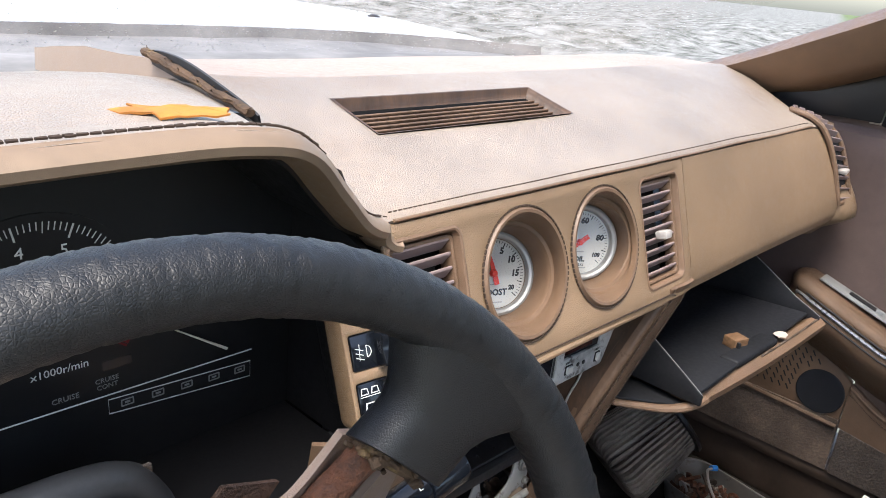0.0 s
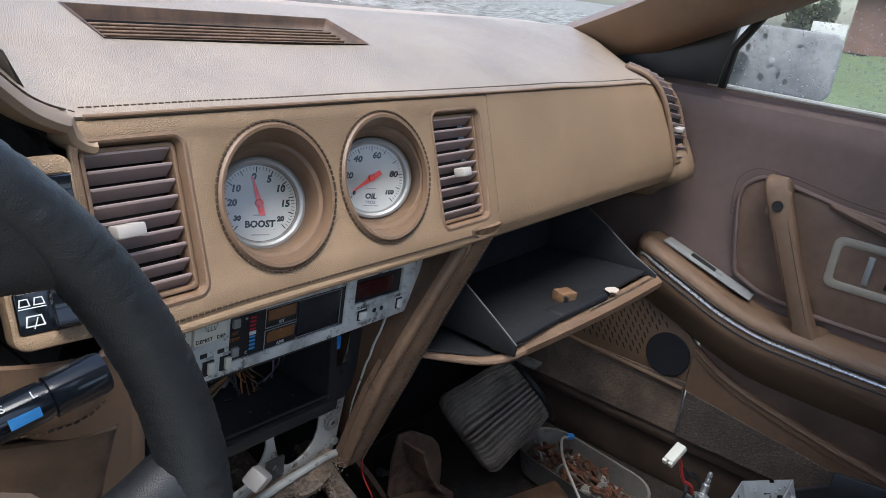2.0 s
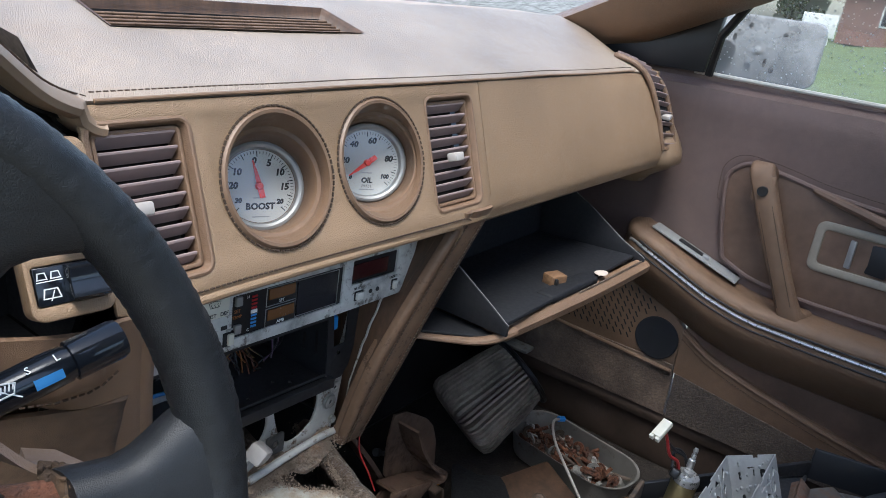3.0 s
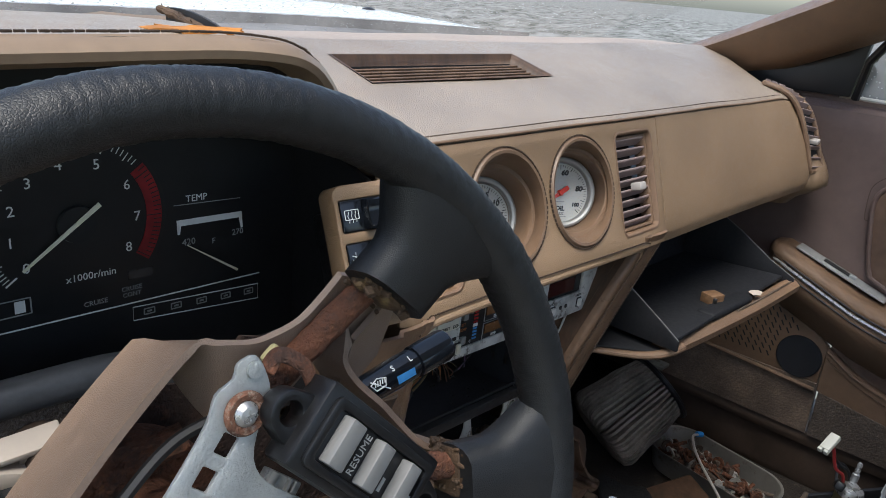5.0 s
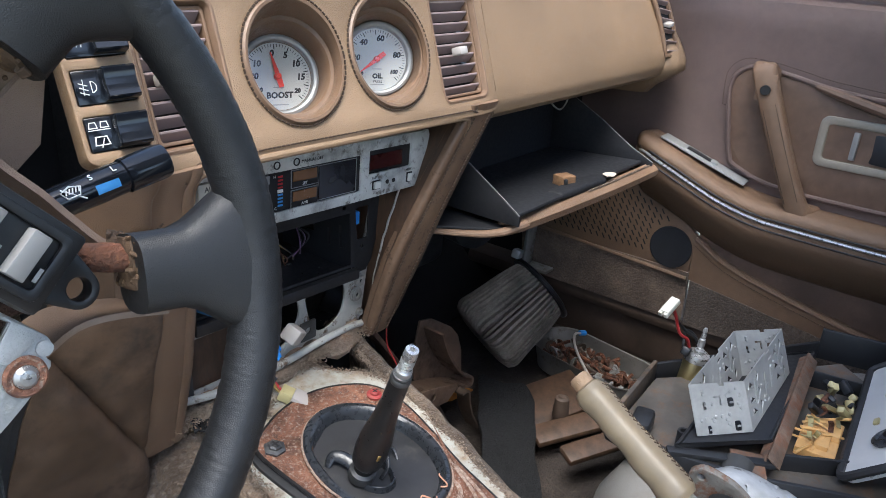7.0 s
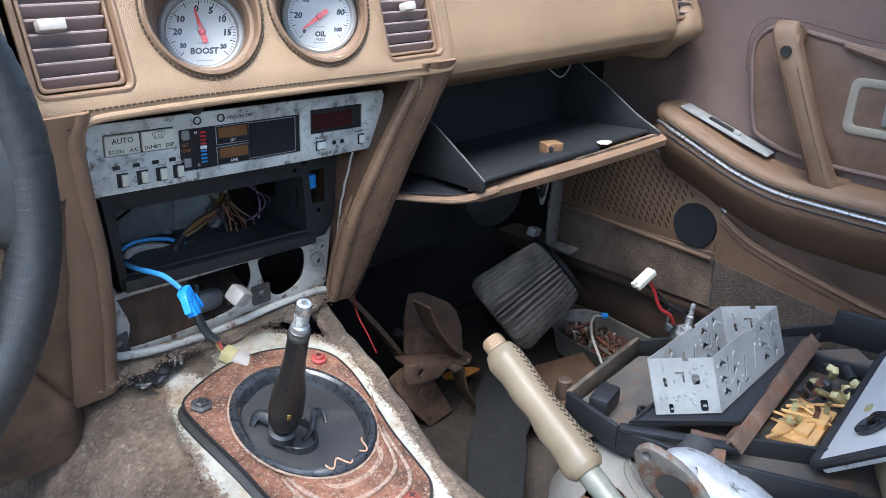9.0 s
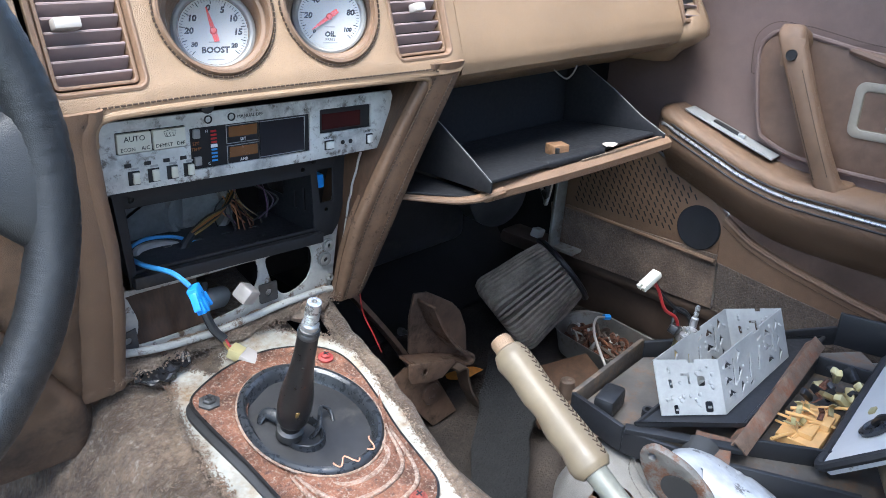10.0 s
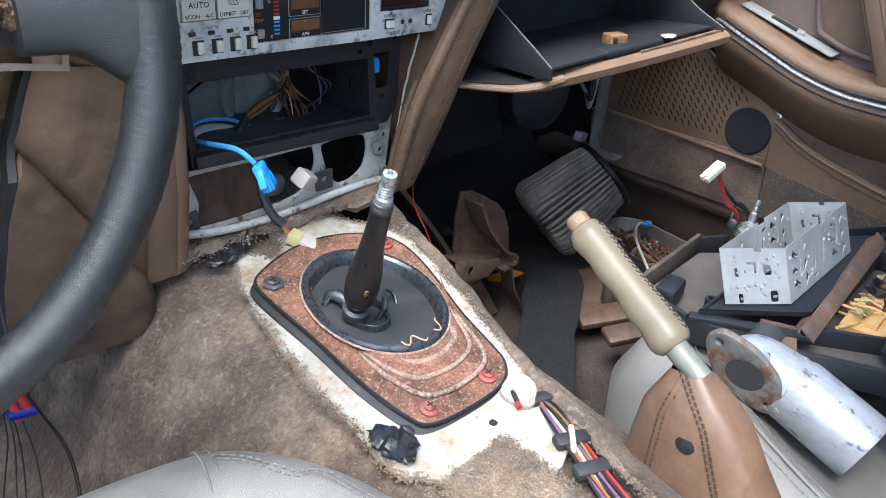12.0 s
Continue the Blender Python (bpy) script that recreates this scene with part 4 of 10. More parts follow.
for k in range(37):
    v = k / 36
    z = lerp(0.735, 0.485, v)
    x0 = table(z, OPEN_L)
    row = [stack(x0 - a, z, d) for a, d in cols]
    far = table(z, [(0.48, -0.115), (0.60, -0.122), (0.655, -0.128), (0.676, -0.172), (0.735, -0.175)])
    for j in range(1, 12):
        x = lerp(x0 - cols[-1][0], far, j / 11)
        zz = lerp(0.735, table(x, [(-0.21, 0.585), (-0.185, 0.572), (-0.145, 0.531), (-0.11, 0.490)]), v)
        ledge = -0.006 * ease((zz - table(x, [(-0.17, 0.6895), (-0.147, 0.6905), (-0.132, 0.6935), (-0.118, 0.705), (-0.11, 0.722)])) / 0.004)
        row.append(stack(x, zz, 0.024 * (j / 11) ** 2 + ledge + 0.0012 * noise.noise((x * 18, zz * 18, 5))))
    rings.append([bm.verts.new(q) for q in row])
skin(bm, rings, False)
thicken(bm, 0.003)
part("driver_panel", bm, M_BROWN, dash, "brown vinyl panel beside the centre stack", 60)
bm = B()
rings = []
for k in range(31):
    z = lerp(0.735, 0.488, k / 30)
    a, b = table(z, LEG_IN), table(z, LEG_OUT)
    w = b - a
    j = 0.0006 * noise.noise((z * 60, 3, 1))
    rings.append([bm.verts.new(stack(a + w * s, z, d + j)) for s, d in ((0.0, 0.016), (0.0, 0.004), (0.03, 0.0006), (0.10, -0.0008), (0.20, -0.0004), (0.235, 0.0003), (0.27, -0.0006), (0.5, -0.0014), (0.80, -0.0012), (0.95, 0.0002), (1.0, 0.004), (1.02, 0.020), (1.03, 0.045))])
skin(bm, rings, False)
thicken(bm, 0.003)
part("stack_leg", bm, M_STAIN, dash, "stained brown leg of the centre stack", 50)
bm = B()
rings = []
for k in range(25):
    z = lerp(0.732, 0.486, k / 24)
    a, b = table(z, LEG_IN), table(z, LEG_BACK)
    up = ease((z - 0.640) / 0.018)
    b, q = lerp(b, a + 0.006, up), lerp(1.0, 2.2, up)
    j = 0.0008 * noise.noise((z * 25, 9, 1))
    rings.append([bm.verts.new(q) for q in (stack(a + 0.003, z, 0.010), stack(a - 0.001, z, 0.0085), stack(lerp(a, b, 0.25), z, 0.012 * q + j), stack(lerp(a, b, 0.6), z, 0.020 * q + j), stack(b, z, 0.029 * q), stack(b, z, 0.07))])
skin(bm, rings, False)
thicken(bm, 0.003)
part("leg_inner", bm, M_LEGWOOD, dash, "bare brown inner board of the stack", 50)
bm = B()
for s, q in ((0.235, -0.0012), (0.70, -0.0033)):
    stitches(bm, [stack(lerp(table(z, LEG_IN), table(z, LEG_OUT), s), z, q) for z in (0.722, 0.69, 0.66, 0.63, 0.60, 0.57, 0.54, 0.51, 0.49)], 0.0042, 0.003, 0.0007)
stitches(bm, [stack(table(z, OPEN_L) - 0.0100, z, -0.0004) for z in (0.716, 0.70, 0.67, 0.64, 0.61, 0.58, 0.55, 0.525, 0.505)], 0.0042, 0.003, 0.0007)
stitches(bm, [stack(x, z, 0.026 * ((x + 0.11) / 0.07) ** 2 - 0.008) for x, z in ((-0.118, 0.702), (-0.125, 0.695), (-0.132, 0.6915), (-0.147, 0.6885), (-0.168, 0.6875))], 0.0042, 0.003, 0.0007)
topline = [FACE @ Vector((x, y, 0.0010)) for x, y in ((-0.101, -0.004), (-0.097, 0.0035), (-0.088, 0.0068), (-0.03, 0.0072), (0.064, 0.0056), (0.183, 0.0030), (0.216, 0.0024), (0.2245, -0.0005))]
stitches(bm, topline, 0.0042, 0.003, 0.0007)
tagged(part("stack_stitching", bm, M_THREAD, dash), kind="stuff")
# rolled tan edge along the top of the opening and the dark return above the panel
lip = smooth_path([stack(-0.0915, 0.708, 0.002), stack(-0.0910, 0.720, 0.002), stack(-0.0840, 0.7275, 0.0015), stack(-0.06, 0.7290, 0.001), stack(0.014, 0.7285, 0.001), stack(0.120, 0.7265, 0.001), stack(0.195, 0.7245, 0.001), stack(0.2135, 0.7225, 0.0015), stack(0.2185, 0.714, 0.002), stack(0.2165, 0.705, 0.003)], 6)
bm = B()
sweep(bm, lip, 0.0032, 10)
part("stack_border", bm, M_TAN, dash, "rolled tan edge of the stack opening")
bm = B()
rings = [[bm.verts.new(p + Vector(q)) for q in ((0, 0.001, -0.001), (0, 0.02, 0.001), (0, 0.06, 0.004))] for p in lip[6:-6]]
skin(bm, rings, False)
thicken(bm, 0.002)
part("opening_return", bm, M_DARKBROWN, dash)
bm = B()
edge = [stack(table(z, LEG_BACK) - 0.0015 + 0.0012 * noise.noise((z * 90, 1, 4)), z, 0.0255 + 0.001 * noise.noise((z * 70, 6, 2))) for z in [lerp(0.650, 0.486, k / 40) for k in range(41)]]
sweep(bm, edge, [0.0011 + 0.0007 * abs(noise.noise((k * 0.7, 2, 2))) for k in range(41)], 7)
part("torn_edge", bm, M_CHIPPED, dash, "pale ragged metal edge")
# stained trim over the driver's side of the tunnel, with a sagging fold
def knee(u, v):
    z = lerp(0.678, 0.440, v)
    x = lerp(-0.098, table(z, [(0.44, -0.225), (0.53, -0.214), (0.575, -0.204), (0.66, -0.176), (0.68, -0.168)]), u)
    line = 0.552 + (x + 0.148) * -1.85
    fold = math.exp(-((z - line) / 0.007) ** 2)
    sag = 0.014 * ease((line - z) / 0.03) * (0.4 + 0.6 * u)
    return stack(x, z, 0.010 - 0.014 * ease((u - 0.05) / 0.14) + 0.022 * u * u + 0.006 * fold - sag + 0.004 * noise.noise((x * 16, z * 16, 8)) + 0.0014 * noise.noise((x * 60, z * 60, 2)))


bm = B()
grid(bm, knee, 40, 60)
thicken(bm, 0.004)
part("knee_trim", bm, M_KNEE, dash, "stained brown trim with a sagging fold", 60)
bm = B()
rings = [[bm.verts.new(knee(1.0, k / 20) + Vector(q)) for q in ((-0.001, -0.002, 0), (-0.006, -0.001, 0), (-0.007, 0.010, 0), (-0.002, 0.012, 0))] for k in range(21)]
skin(bm, rings)
part("edge_strip", bm, M_BLACKDUST, dash, "dusty black strip along the trim edge")
# dark cavity behind the stack: added near-black boards stand in for its shade
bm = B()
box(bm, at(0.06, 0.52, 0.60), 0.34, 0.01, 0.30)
part("stack_rear_shade", bm, M_FIREWALL, dash)
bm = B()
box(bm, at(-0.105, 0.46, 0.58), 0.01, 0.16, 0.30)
part("stack_left_shade", bm, M_FIREWALL, dash)
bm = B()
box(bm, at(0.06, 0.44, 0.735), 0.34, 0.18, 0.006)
part("stack_top_shade", bm, M_FIREWALL, dash)

# the split in the pad: rotten foam and the curled dark edge of the skin
CR = [(-0.147, 0.520, 0.912), (-0.146, 0.485, 0.907), (-0.144, 0.445, 0.900), (-0.140, 0.402, 0.8925)]
bm = B()
CP = smooth_path(CR, 12)
rings = sweep(bm, [p + Vector((-0.007 + 0.0012 * noise.noise(p * 90), 0, 0.003 + 0.001 * noise.noise(p * 140))) for p in CP], [0.0034 + 0.0016 * noise.noise(p * 120) for p in CP], 9, squash=0.75)
for k in range(30):
    random.seed(300 + k)
    p = CP[random.randrange(len(CP))] + Vector((-0.007 + random.uniform(-0.003, 0.003), 0, 0.004))
    cyl(bm, p, p + Vector((random.uniform(-0.003, 0.003), random.uniform(-0.009, 0.009), random.uniform(-0.001, 0.003))), 0.0007, 0.0002, n=5)
part("split_foam", bm, M_ROT, dash, "rotten brown foam in the split")
bm = B()
rings = []
for i, p in enumerate(CP):
    h = 0.0085 * math.sin(math.pi * min(1.0, (i + 3) / (len(CP) + 2))) + 0.001
    rings.append([bm.verts.new(p + Vector(q)) for q in ((-0.0015, 0, -0.006), (-0.0025 - 0.1 * h, 0, h), (-0.0010 - 0.1 * h, 0, h + 0.0004), (0.0005, 0, -0.006))])
skin(bm, rings)
part("curled_skin", bm, M_BLACKDUST, dash, "dark curled edge of the split skin")

# ---- gauges ----
def dial_gauge(name, c, hub, label, word, sub, marks, needle_deg, minor, label_size=0.0052):
    g = thing(name, hub, label, "gauge", group="round dash gauges")
    F = cup_frame(c, hub, 1.0)
    bm = B()
    lathe(bm, [(0.0335, -0.02), (0.0335, 0.002), (0.0325, 0.0042), (0.0305, 0.0050), (0.0285, 0.0040), (0.0275, 0.0005), (0.0275, -0.004)], F, 56, close=True)
    part("bezel", bm, M_SATIN, g, "brushed silver bezel")
    bm = B()
    lathe(bm, [(0.0, -0.002), (0.0278, -0.002), (0.0278, -0.004), (0.0, -0.004)], F, 56, close=True)
    dialp = part("dial", bm, M_DIAL, g, "silver-grey dial face")
    bm = B()
    for k in range(minor + 1):
        a = radians(lerp(225, -45, k / minor))
        big = k % 5 == 0
        L = 0.0042 if big else 0.0022
        box(bm, F @ Matrix.Rotation(a, 4, "Z") @ at(0.0262 - L / 2, 0, -0.0018), L, 0.0007 if big else 0.0004, 0.0003)
    tagged(part("scale", bm, M_INK, dialp), kind="stuff")
    for txt, deg, size in marks:
        a = radians(deg)
        lettering(txt, F @ at(0.0190 * math.cos(a), 0.0190 * math.sin(a), -0.0018), size * 1.16, M_INK, dialp, "numeral", bold=0.00034, slant=0.2)
    lettering(word, F @ at(0, -0.0150, -0.0018), label_size * 0.98, M_INK, dialp, "lettering", bold=0.0003, slant=0.1)
    if sub:
        lettering(sub, F @ at(0, -0.0198, -0.0018), 0.0034, M_INK, dialp, "lettering")
    for wx, wy, ww in ((0, -0.0085, 0.009), (0, -0.0225, 0.013)):
        bm = B()
        box(bm, F @ at(wx, wy, -0.0018), ww, 0.0009, 0.0002)
        part("small_print", bm, M_GREYINK, dialp)
    bm = B()
    R = F @ Matrix.Rotation(radians(needle_deg), 4, "Z")
    vs = [(-0.009, -0.0020), (-0.004, -0.0022), (0.006, -0.0016), (0.0195, -0.0004), (0.0195, 0.0004), (0.006, 0.0016), (-0.004, 0.0022), (-0.009, 0.0020)]
    plate(bm, [vs], R @ at(0, 0, 0.0012), 0.0008)
    lathe(bm, [(0.0029, -0.002), (0.0029, 0.0012), (0.0021, 0.0024), (0.0, 0.0026)], F, 16)
    part("needle", bm, M_NEEDLE, g, "orange-red needle")
    bm = B()
    lathe(bm, [(0.0282, 0.0034), (0.015, 0.0042), (0.0, 0.0044)], F, 40)
    gl = part("lens", bm, M_GLASS, g, "clear lens")
    gl.visible_shadow = False
    return g


dial_gauge("boost_gauge", G1, HUB1, "silver-faced boost gauge with a red needle at zero", "BOOST", "",
           [("0", 98, 0.0058), ("5", 64, 0.0058), ("10", 32, 0.0058), ("15", -2, 0.0058), ("20", -38, 0.0042), ("10", 146, 0.0058), ("20", 178, 0.0058), ("30", 213, 0.0042)], 102, 50, 0.0068)
dial_gauge("oil_gauge", G2, HUB2, "silver-faced oil pressure gauge with a red needle near zero", "OIL", "PRESS",
           [("0", 222, 0.0036), ("20", 176, 0.0060), ("40", 128, 0.0060), ("60", 78, 0.0060), ("80", 12, 0.0060), ("100", -36, 0.0042)], 216, 50, 0.0062)


# ---- air vents ----
def face_vent(v, n, knob, label):
    g = thing("air_vent", FACE @ Vector((v[0], v[1], -0.01)), label, "air vent", group="dash air vents")
    w, h = v[2] - 0.005, v[3] - 0.005
    bm = B()
    loops = [rrect(w, h, 0.004, v[0], v[1]), rrect(w - 0.005, h - 0.005, 0.003, v[0], v[1])]
    plate(bm, loops, FACE @ at(0, 0, -0.0035), 0.012, 0.0006)
    part("frame", bm, M_BROWN, g)
    bm = B()
    box(bm, FACE @ at(v[0], v[1], -0.024), w, h, 0.002)
    part("backing", bm, M_FIREWALL, g)
    for k in range(n):
        bm = B()
        y = v[1] + h / 2 - 0.006 - (h - 0.012) * k / (n - 1)
        box(bm, FACE @ at(v[0], y, -0.0085) @ Matrix.Rotation(radians(-38), 4, "X"), w - 0.0055, 0.0022, 0.0115, 0.0008, 1)
        part("slat", bm, M_VENT, g)
    bm = B()
    box(bm, FACE @ at(knob[0], knob[1], 0.001), knob[2], 0.0075, 0.011, 0.0015)
    part("slider", bm, M_KNOB, g, "pale grey slider knob")
    return g


face_vent(LV, 9, (-0.0935, 0.0625, 0.017), "brown slatted air vent with a pale slider")
face_vent(CV, 9, (0.2125, 0.0585, 0.012), "narrow brown slatted air vent with a pale slider")

# vent that wraps over the dash end beside the door
g = thing("air_vent", (0.67, 0.30, 0.79), "tall curved slatted air vent at the dash end", "air vent", group="dash air vents")
VL = smooth_path([(0.634, 0.355, 0.8600), (0.641, 0.328, 0.8525), (0.650, 0.309, 0.834), (0.660, 0.292, 0.795), (0.668, 0.278, 0.748)], 8)
VR = smooth_path([(0.660, 0.357, 0.8570), (0.672, 0.326, 0.8475), (0.684, 0.303, 0.828), (0.693, 0.286, 0.790), (0.698, 0.272, 0.746)], 8)
bm = B()
rings = [[bm.verts.new(q) for q in (a + Vector((0, -0.0012, 0.0006)), b + Vector((0, -0.0012, 0.0006)))] for a, b in zip(VL, VR)]
skin(bm, rings, False)
thicken(bm, 0.002)
part("backing", bm, M_FIREWALL, g)
bm = B()
sweep(bm, [p + Vector((0, -0.003, 0.001)) for p in VL] + [p + Vector((0, -0.003, 0.001)) for p in reversed(VR)], 0.0036, 8, closed=True)
part("frame", bm, M_BROWN, g)
for k in range(14):
    i = (k + 0.6) / 14.2 * (len(VL) - 1)
    i0 = min(int(i), len(VL) - 2)
    a, b = VL[i0].lerp(VL[i0 + 1], i - i0), VR[i0].lerp(VR[i0 + 1], i - i0)
    bm = B()
    d = (VL[i0 + 1] - VL[i0]).normalized()
    n = (b - a).normalized().cross(d).normalized()
    n = n if n.y < 0 else -n
    F = frame_of(a.lerp(b, 0.5) + n * 0.004, b - a, -d)
    box(bm, F @ Matrix.Rotation(radians(-32), 4, "X"), (b - a).length - 0.006, 0.0018, 0.0075, 0.0006, 1)
    part("slat", bm, M_VENT, g)
bm = B()
box(bm, at(0.676, 0.281, 0.790) @ Matrix.Rotation(radians(-12), 4, "Y"), 0.012, 0.012, 0.006, 0.0014)
part("slider", bm, M_KNOB, g, "pale grey slider knob")

# long vent in the dash top
g = thing("air_vent", (0.07, 0.428, 0.87), "long recessed grille in the dash top", "air vent", group="dash air vents")
c0 = [pad_point(x, y) for x, y in ((VENT_X[0], VENT_Y[0]), (VENT_X[1], VENT_Y[0]), (VENT_X[1], VENT_Y[1]), (VENT_X[0], VENT_Y[1]))]
bm = B()
ins = [(-0.001, -0.001, 0.0008), (0.0015, 0.0012, 0.0006), (0.0035, 0.0022, -0.002), (0.0055, 0.003, -0.0085), (0.0075, 0.004, -0.010)]
rings = []
for d, e, z in ins:
    s = ((1, 1), (-1, 1), (-1, -1), (1, -1))
    rings.append([bm.verts.new(p + Vector((a * d, b * e, z))) for p, (a, b) in zip(c0, s)])
skin(bm, rings)
part("surround", bm, M_LEGWOOD, g, "", 60)
bm = B()
skin(bm, [[bm.verts.new(p + Vector((a * 0.0075, b * 0.004, z))) for p, (a, b) in zip(c0, s)] for z in (-0.009, -0.022)])
part("well", bm, M_FIREWALL, g, "dark well under the slats")
bm = B()
box(bm, at(0.072, 0.430, 0.853), 0.24, 0.05, 0.002)
part("backing", bm, M_FIREWALL, g)
for k in range(7):
    bm = B()
    y = 0.4055 + 0.0057 * k
    z = table(y, TOP) - 0.0095
    box(bm, at(0.072, y, z) @ Matrix.Rotation(radians(20), 4, "X"), 0.226, 0.0019, 0.008, 0.0005, 1)
    part("slat", bm, M_STAIN, g)
# defroster slot
bm = B()
box(bm, at(0.046, 0.506, 0.888), 0.19, 0.012, 0.004)
for k in range(14):
    box(bm, at(-0.04 + k * 0.0135, 0.506, 0.8925), 0.002, 0.006, 0.005)
solo("defroster_grille", bm, M_BLACK, "thin black defroster slot in the dash top", "grille")

# ---- climate control panel ----
PM = frame_of((-0.079, 0.319, 0.716), (1, 0, -0.0356), (0, 0, 1))
g = thing("climate_panel", (0.06, 0.33, 0.66), "worn silver climate control panel with push buttons", "control panel")
bm = B()
plate(bm, [[(0, 0), (0.279, 0.001), (0.2815, -0.004), (0.272, -0.051), (0.268, -0.0535), (0.180, -0.0545), (0.003, -0.0535)],
           rrect(0.054, 0.0165, 0.001, 0.041, -0.0165), rrect(0.113, 0.0335, 0.001, 0.1285, -0.0285), rrect(0.059, 0.022, 0.001, 0.2255, -0.0205)], PM, 0.003, 0.0005)
part("plate", bm, M_STEELWORN, g, "scuffed silver face plate")
bm = B()
box(bm, PM @ at(0.14, -0.027, -0.022), 0.27, 0.050, 0.036)
part("housing", bm, M_BLACK, g)
for x, a, b in ((0.0275, "AUTO", "ECON    A/C"), (0.0550, "", "DEMIST   DEF")):
    bm = B()
    box(bm, PM @ at(x, -0.0165, -0.0002), 0.0258, 0.0150, 0.004, 0.0008)
    o = part("push_button", bm, M_BUTTON, g, "ivory push button")
    if a:
        lettering(a, PM @ at(x, -0.0135, 0.0020), 0.0058, M_INK, o)
    else:
        bm = B()
        for k in (-1, 0, 1):
            sweep(bm, [PM @ Vector((x + k * 0.0026 + 0.0005 * math.sin(t * 1.6), -0.0150 + 0.0008 * t, 0.0021)) for t in range(5)], 0.0002, 4)
        sweep(bm, [PM @ Vector(q) for q in ((x - 0.005, -0.0108, 0.0021), (x, -0.0098, 0.0021), (x + 0.005, -0.0108, 0.0021), (x + 0.0035, -0.0148, 0.0021), (x - 0.0035, -0.0148, 0.0021), (x - 0.005, -0.0108, 0.0021))], 0.0002, 4)
        part("symbol", bm, M_INK, o)
    lettering(b, PM @ at(x, -0.0212, 0.0020), 0.0040, M_INK, o)
for k, x in enumerate((0.0250, 0.0402, 0.0552, 0.0690)):
    bm = B()
    box(bm, PM @ at(x + 0.0012, -0.0435, 0.0016), 0.0050, 0.0088, 0.003, 0.0006)
    part("rocker", bm, M_BUTTON, g)
    bm = B()
    box(bm, PM @ at(x, -0.0435, 0.0003), 0.0086, 0.0106, 0.0016)
    part("rocker_socket", bm, M_INK, g)
    bm = B()
    box(bm, PM @ at(x - 0.004, -0.0335, 0.0002), 0.005, 0.0028, 0.0012)
    part("indicator", bm, M_INK, g)
    bm = B()
    box(bm, PM @ at(x + 0.001, -0.0365, 0.0002), 0.006, 0.0014, 0.0006)
    part("small_print", bm, M_GREYINK, g)
bm = B()
box(bm, PM @ at(0.1285, -0.0285, -0.003), 0.1125, 0.033, 0.003)
disp = part("display", bm, M_BLACK, g, "black temperature display")
bm = B()
box(bm, PM @ at(0.157, -0.0285, -0.0012), 0.044, 0.029, 0.0010)
part("screen", bm, M_SCREEN, disp)
for y, w in ((-0.0195, "SET"), (-0.0365, "AMB")):
    bm = B()
    box(bm, PM @ at(0.119, y + 0.001, -0.0010), 0.026, 0.0085, 0.0008)
    part("readout", bm, M_AMBER, disp)
    lettering(w, PM @ at(0.119, y - 0.0062, -0.0009), 0.0036, M_WHITEINK, disp)
    bm = B()
    for a, b, c, d in ((0.119, y + 0.0065, 0.030, 0.0004), (0.119, y - 0.0085, 0.030, 0.0004), (0.104, y - 0.001, 0.0004, 0.015), (0.134, y - 0.001, 0.0004, 0.015)):
        box(bm, PM @ at(a, b, -0.0011), c, d, 0.0006)
    part("border", bm, M_GREYINK, disp)
bm = B()
for a, b, c, d in ((0.157, -0.0135, 0.046, 0.0004), (0.157, -0.0437, 0.046, 0.0004), (0.134, -0.0285, 0.0004, 0.030), (0.180, -0.0285, 0.0004, 0.030)):
    box(bm, PM @ at(a, b, -0.0011), c, d, 0.0006)
part("border", bm, M_GREYINK, disp)
lettering("SET", PM @ at(0.0770, -0.0245, -0.0009), 0.0036, M_WIREORG, disp)
lettering("TEMP", PM @ at(0.0770, -0.0290, -0.0009), 0.0036, M_WIREORG, disp)
lettering("H", PM @ at(0.0865, -0.0155, -0.0009), 0.0032, M_WHITEINK, disp)
lettering("C", PM @ at(0.0875, -0.0420, -0.0009), 0.0032, M_WHITEINK, disp)
for y in (-0.0165, -0.0385):
    bm = B()
    box(bm, PM @ at(0.0775, y, -0.0005), 0.0060, 0.0072, 0.003, 0.0008)
    part("temp_button", bm, M_GREYBTN, disp)
for k in range(9):
    bm = B()
    box(bm, PM @ at(0.0925, -0.0160 - 0.0030 * k, -0.0010), 0.0048 if k != 4 else 0.0055, 0.0014 if k != 4 else 0.0026, 0.0008)
    part("temperature_bar", bm, M_REDINK if k < 4 else (M_WHITEINK if k == 4 else M_WIREBLUE), disp)
bm = B()
box(bm, PM @ at(0.2255, -0.0205, -0.004), 0.0585, 0.0215, 0.002)
clk = part("clock_window", bm, M_BLACK, g, "dark trip clock window")
bm = B()
box(bm, PM @ at(0.222, -0.0215, -0.0028), 0.044, 0.014, 0.0008)
part("clock_screen", bm, M_REDSCREEN, clk)
for x, w, h in ((0.2060, 0.0092, 0.0075), (0.2530, 0.0062, 0.0085)):
    bm = B()
    box(bm, PM @ at(x, -0.0425, 0.0014), w - 0.001, h - 0.001, 0.003, 0.0006)
    part("push_button", bm, M_WHITEPL, g, "white push button")
    bm = B()
    box(bm, PM @ at(x, -0.0425, 0.0002), w + 0.0012, h + 0.0012, 0.0012)
    part("button_socket", bm, M_INK, g)
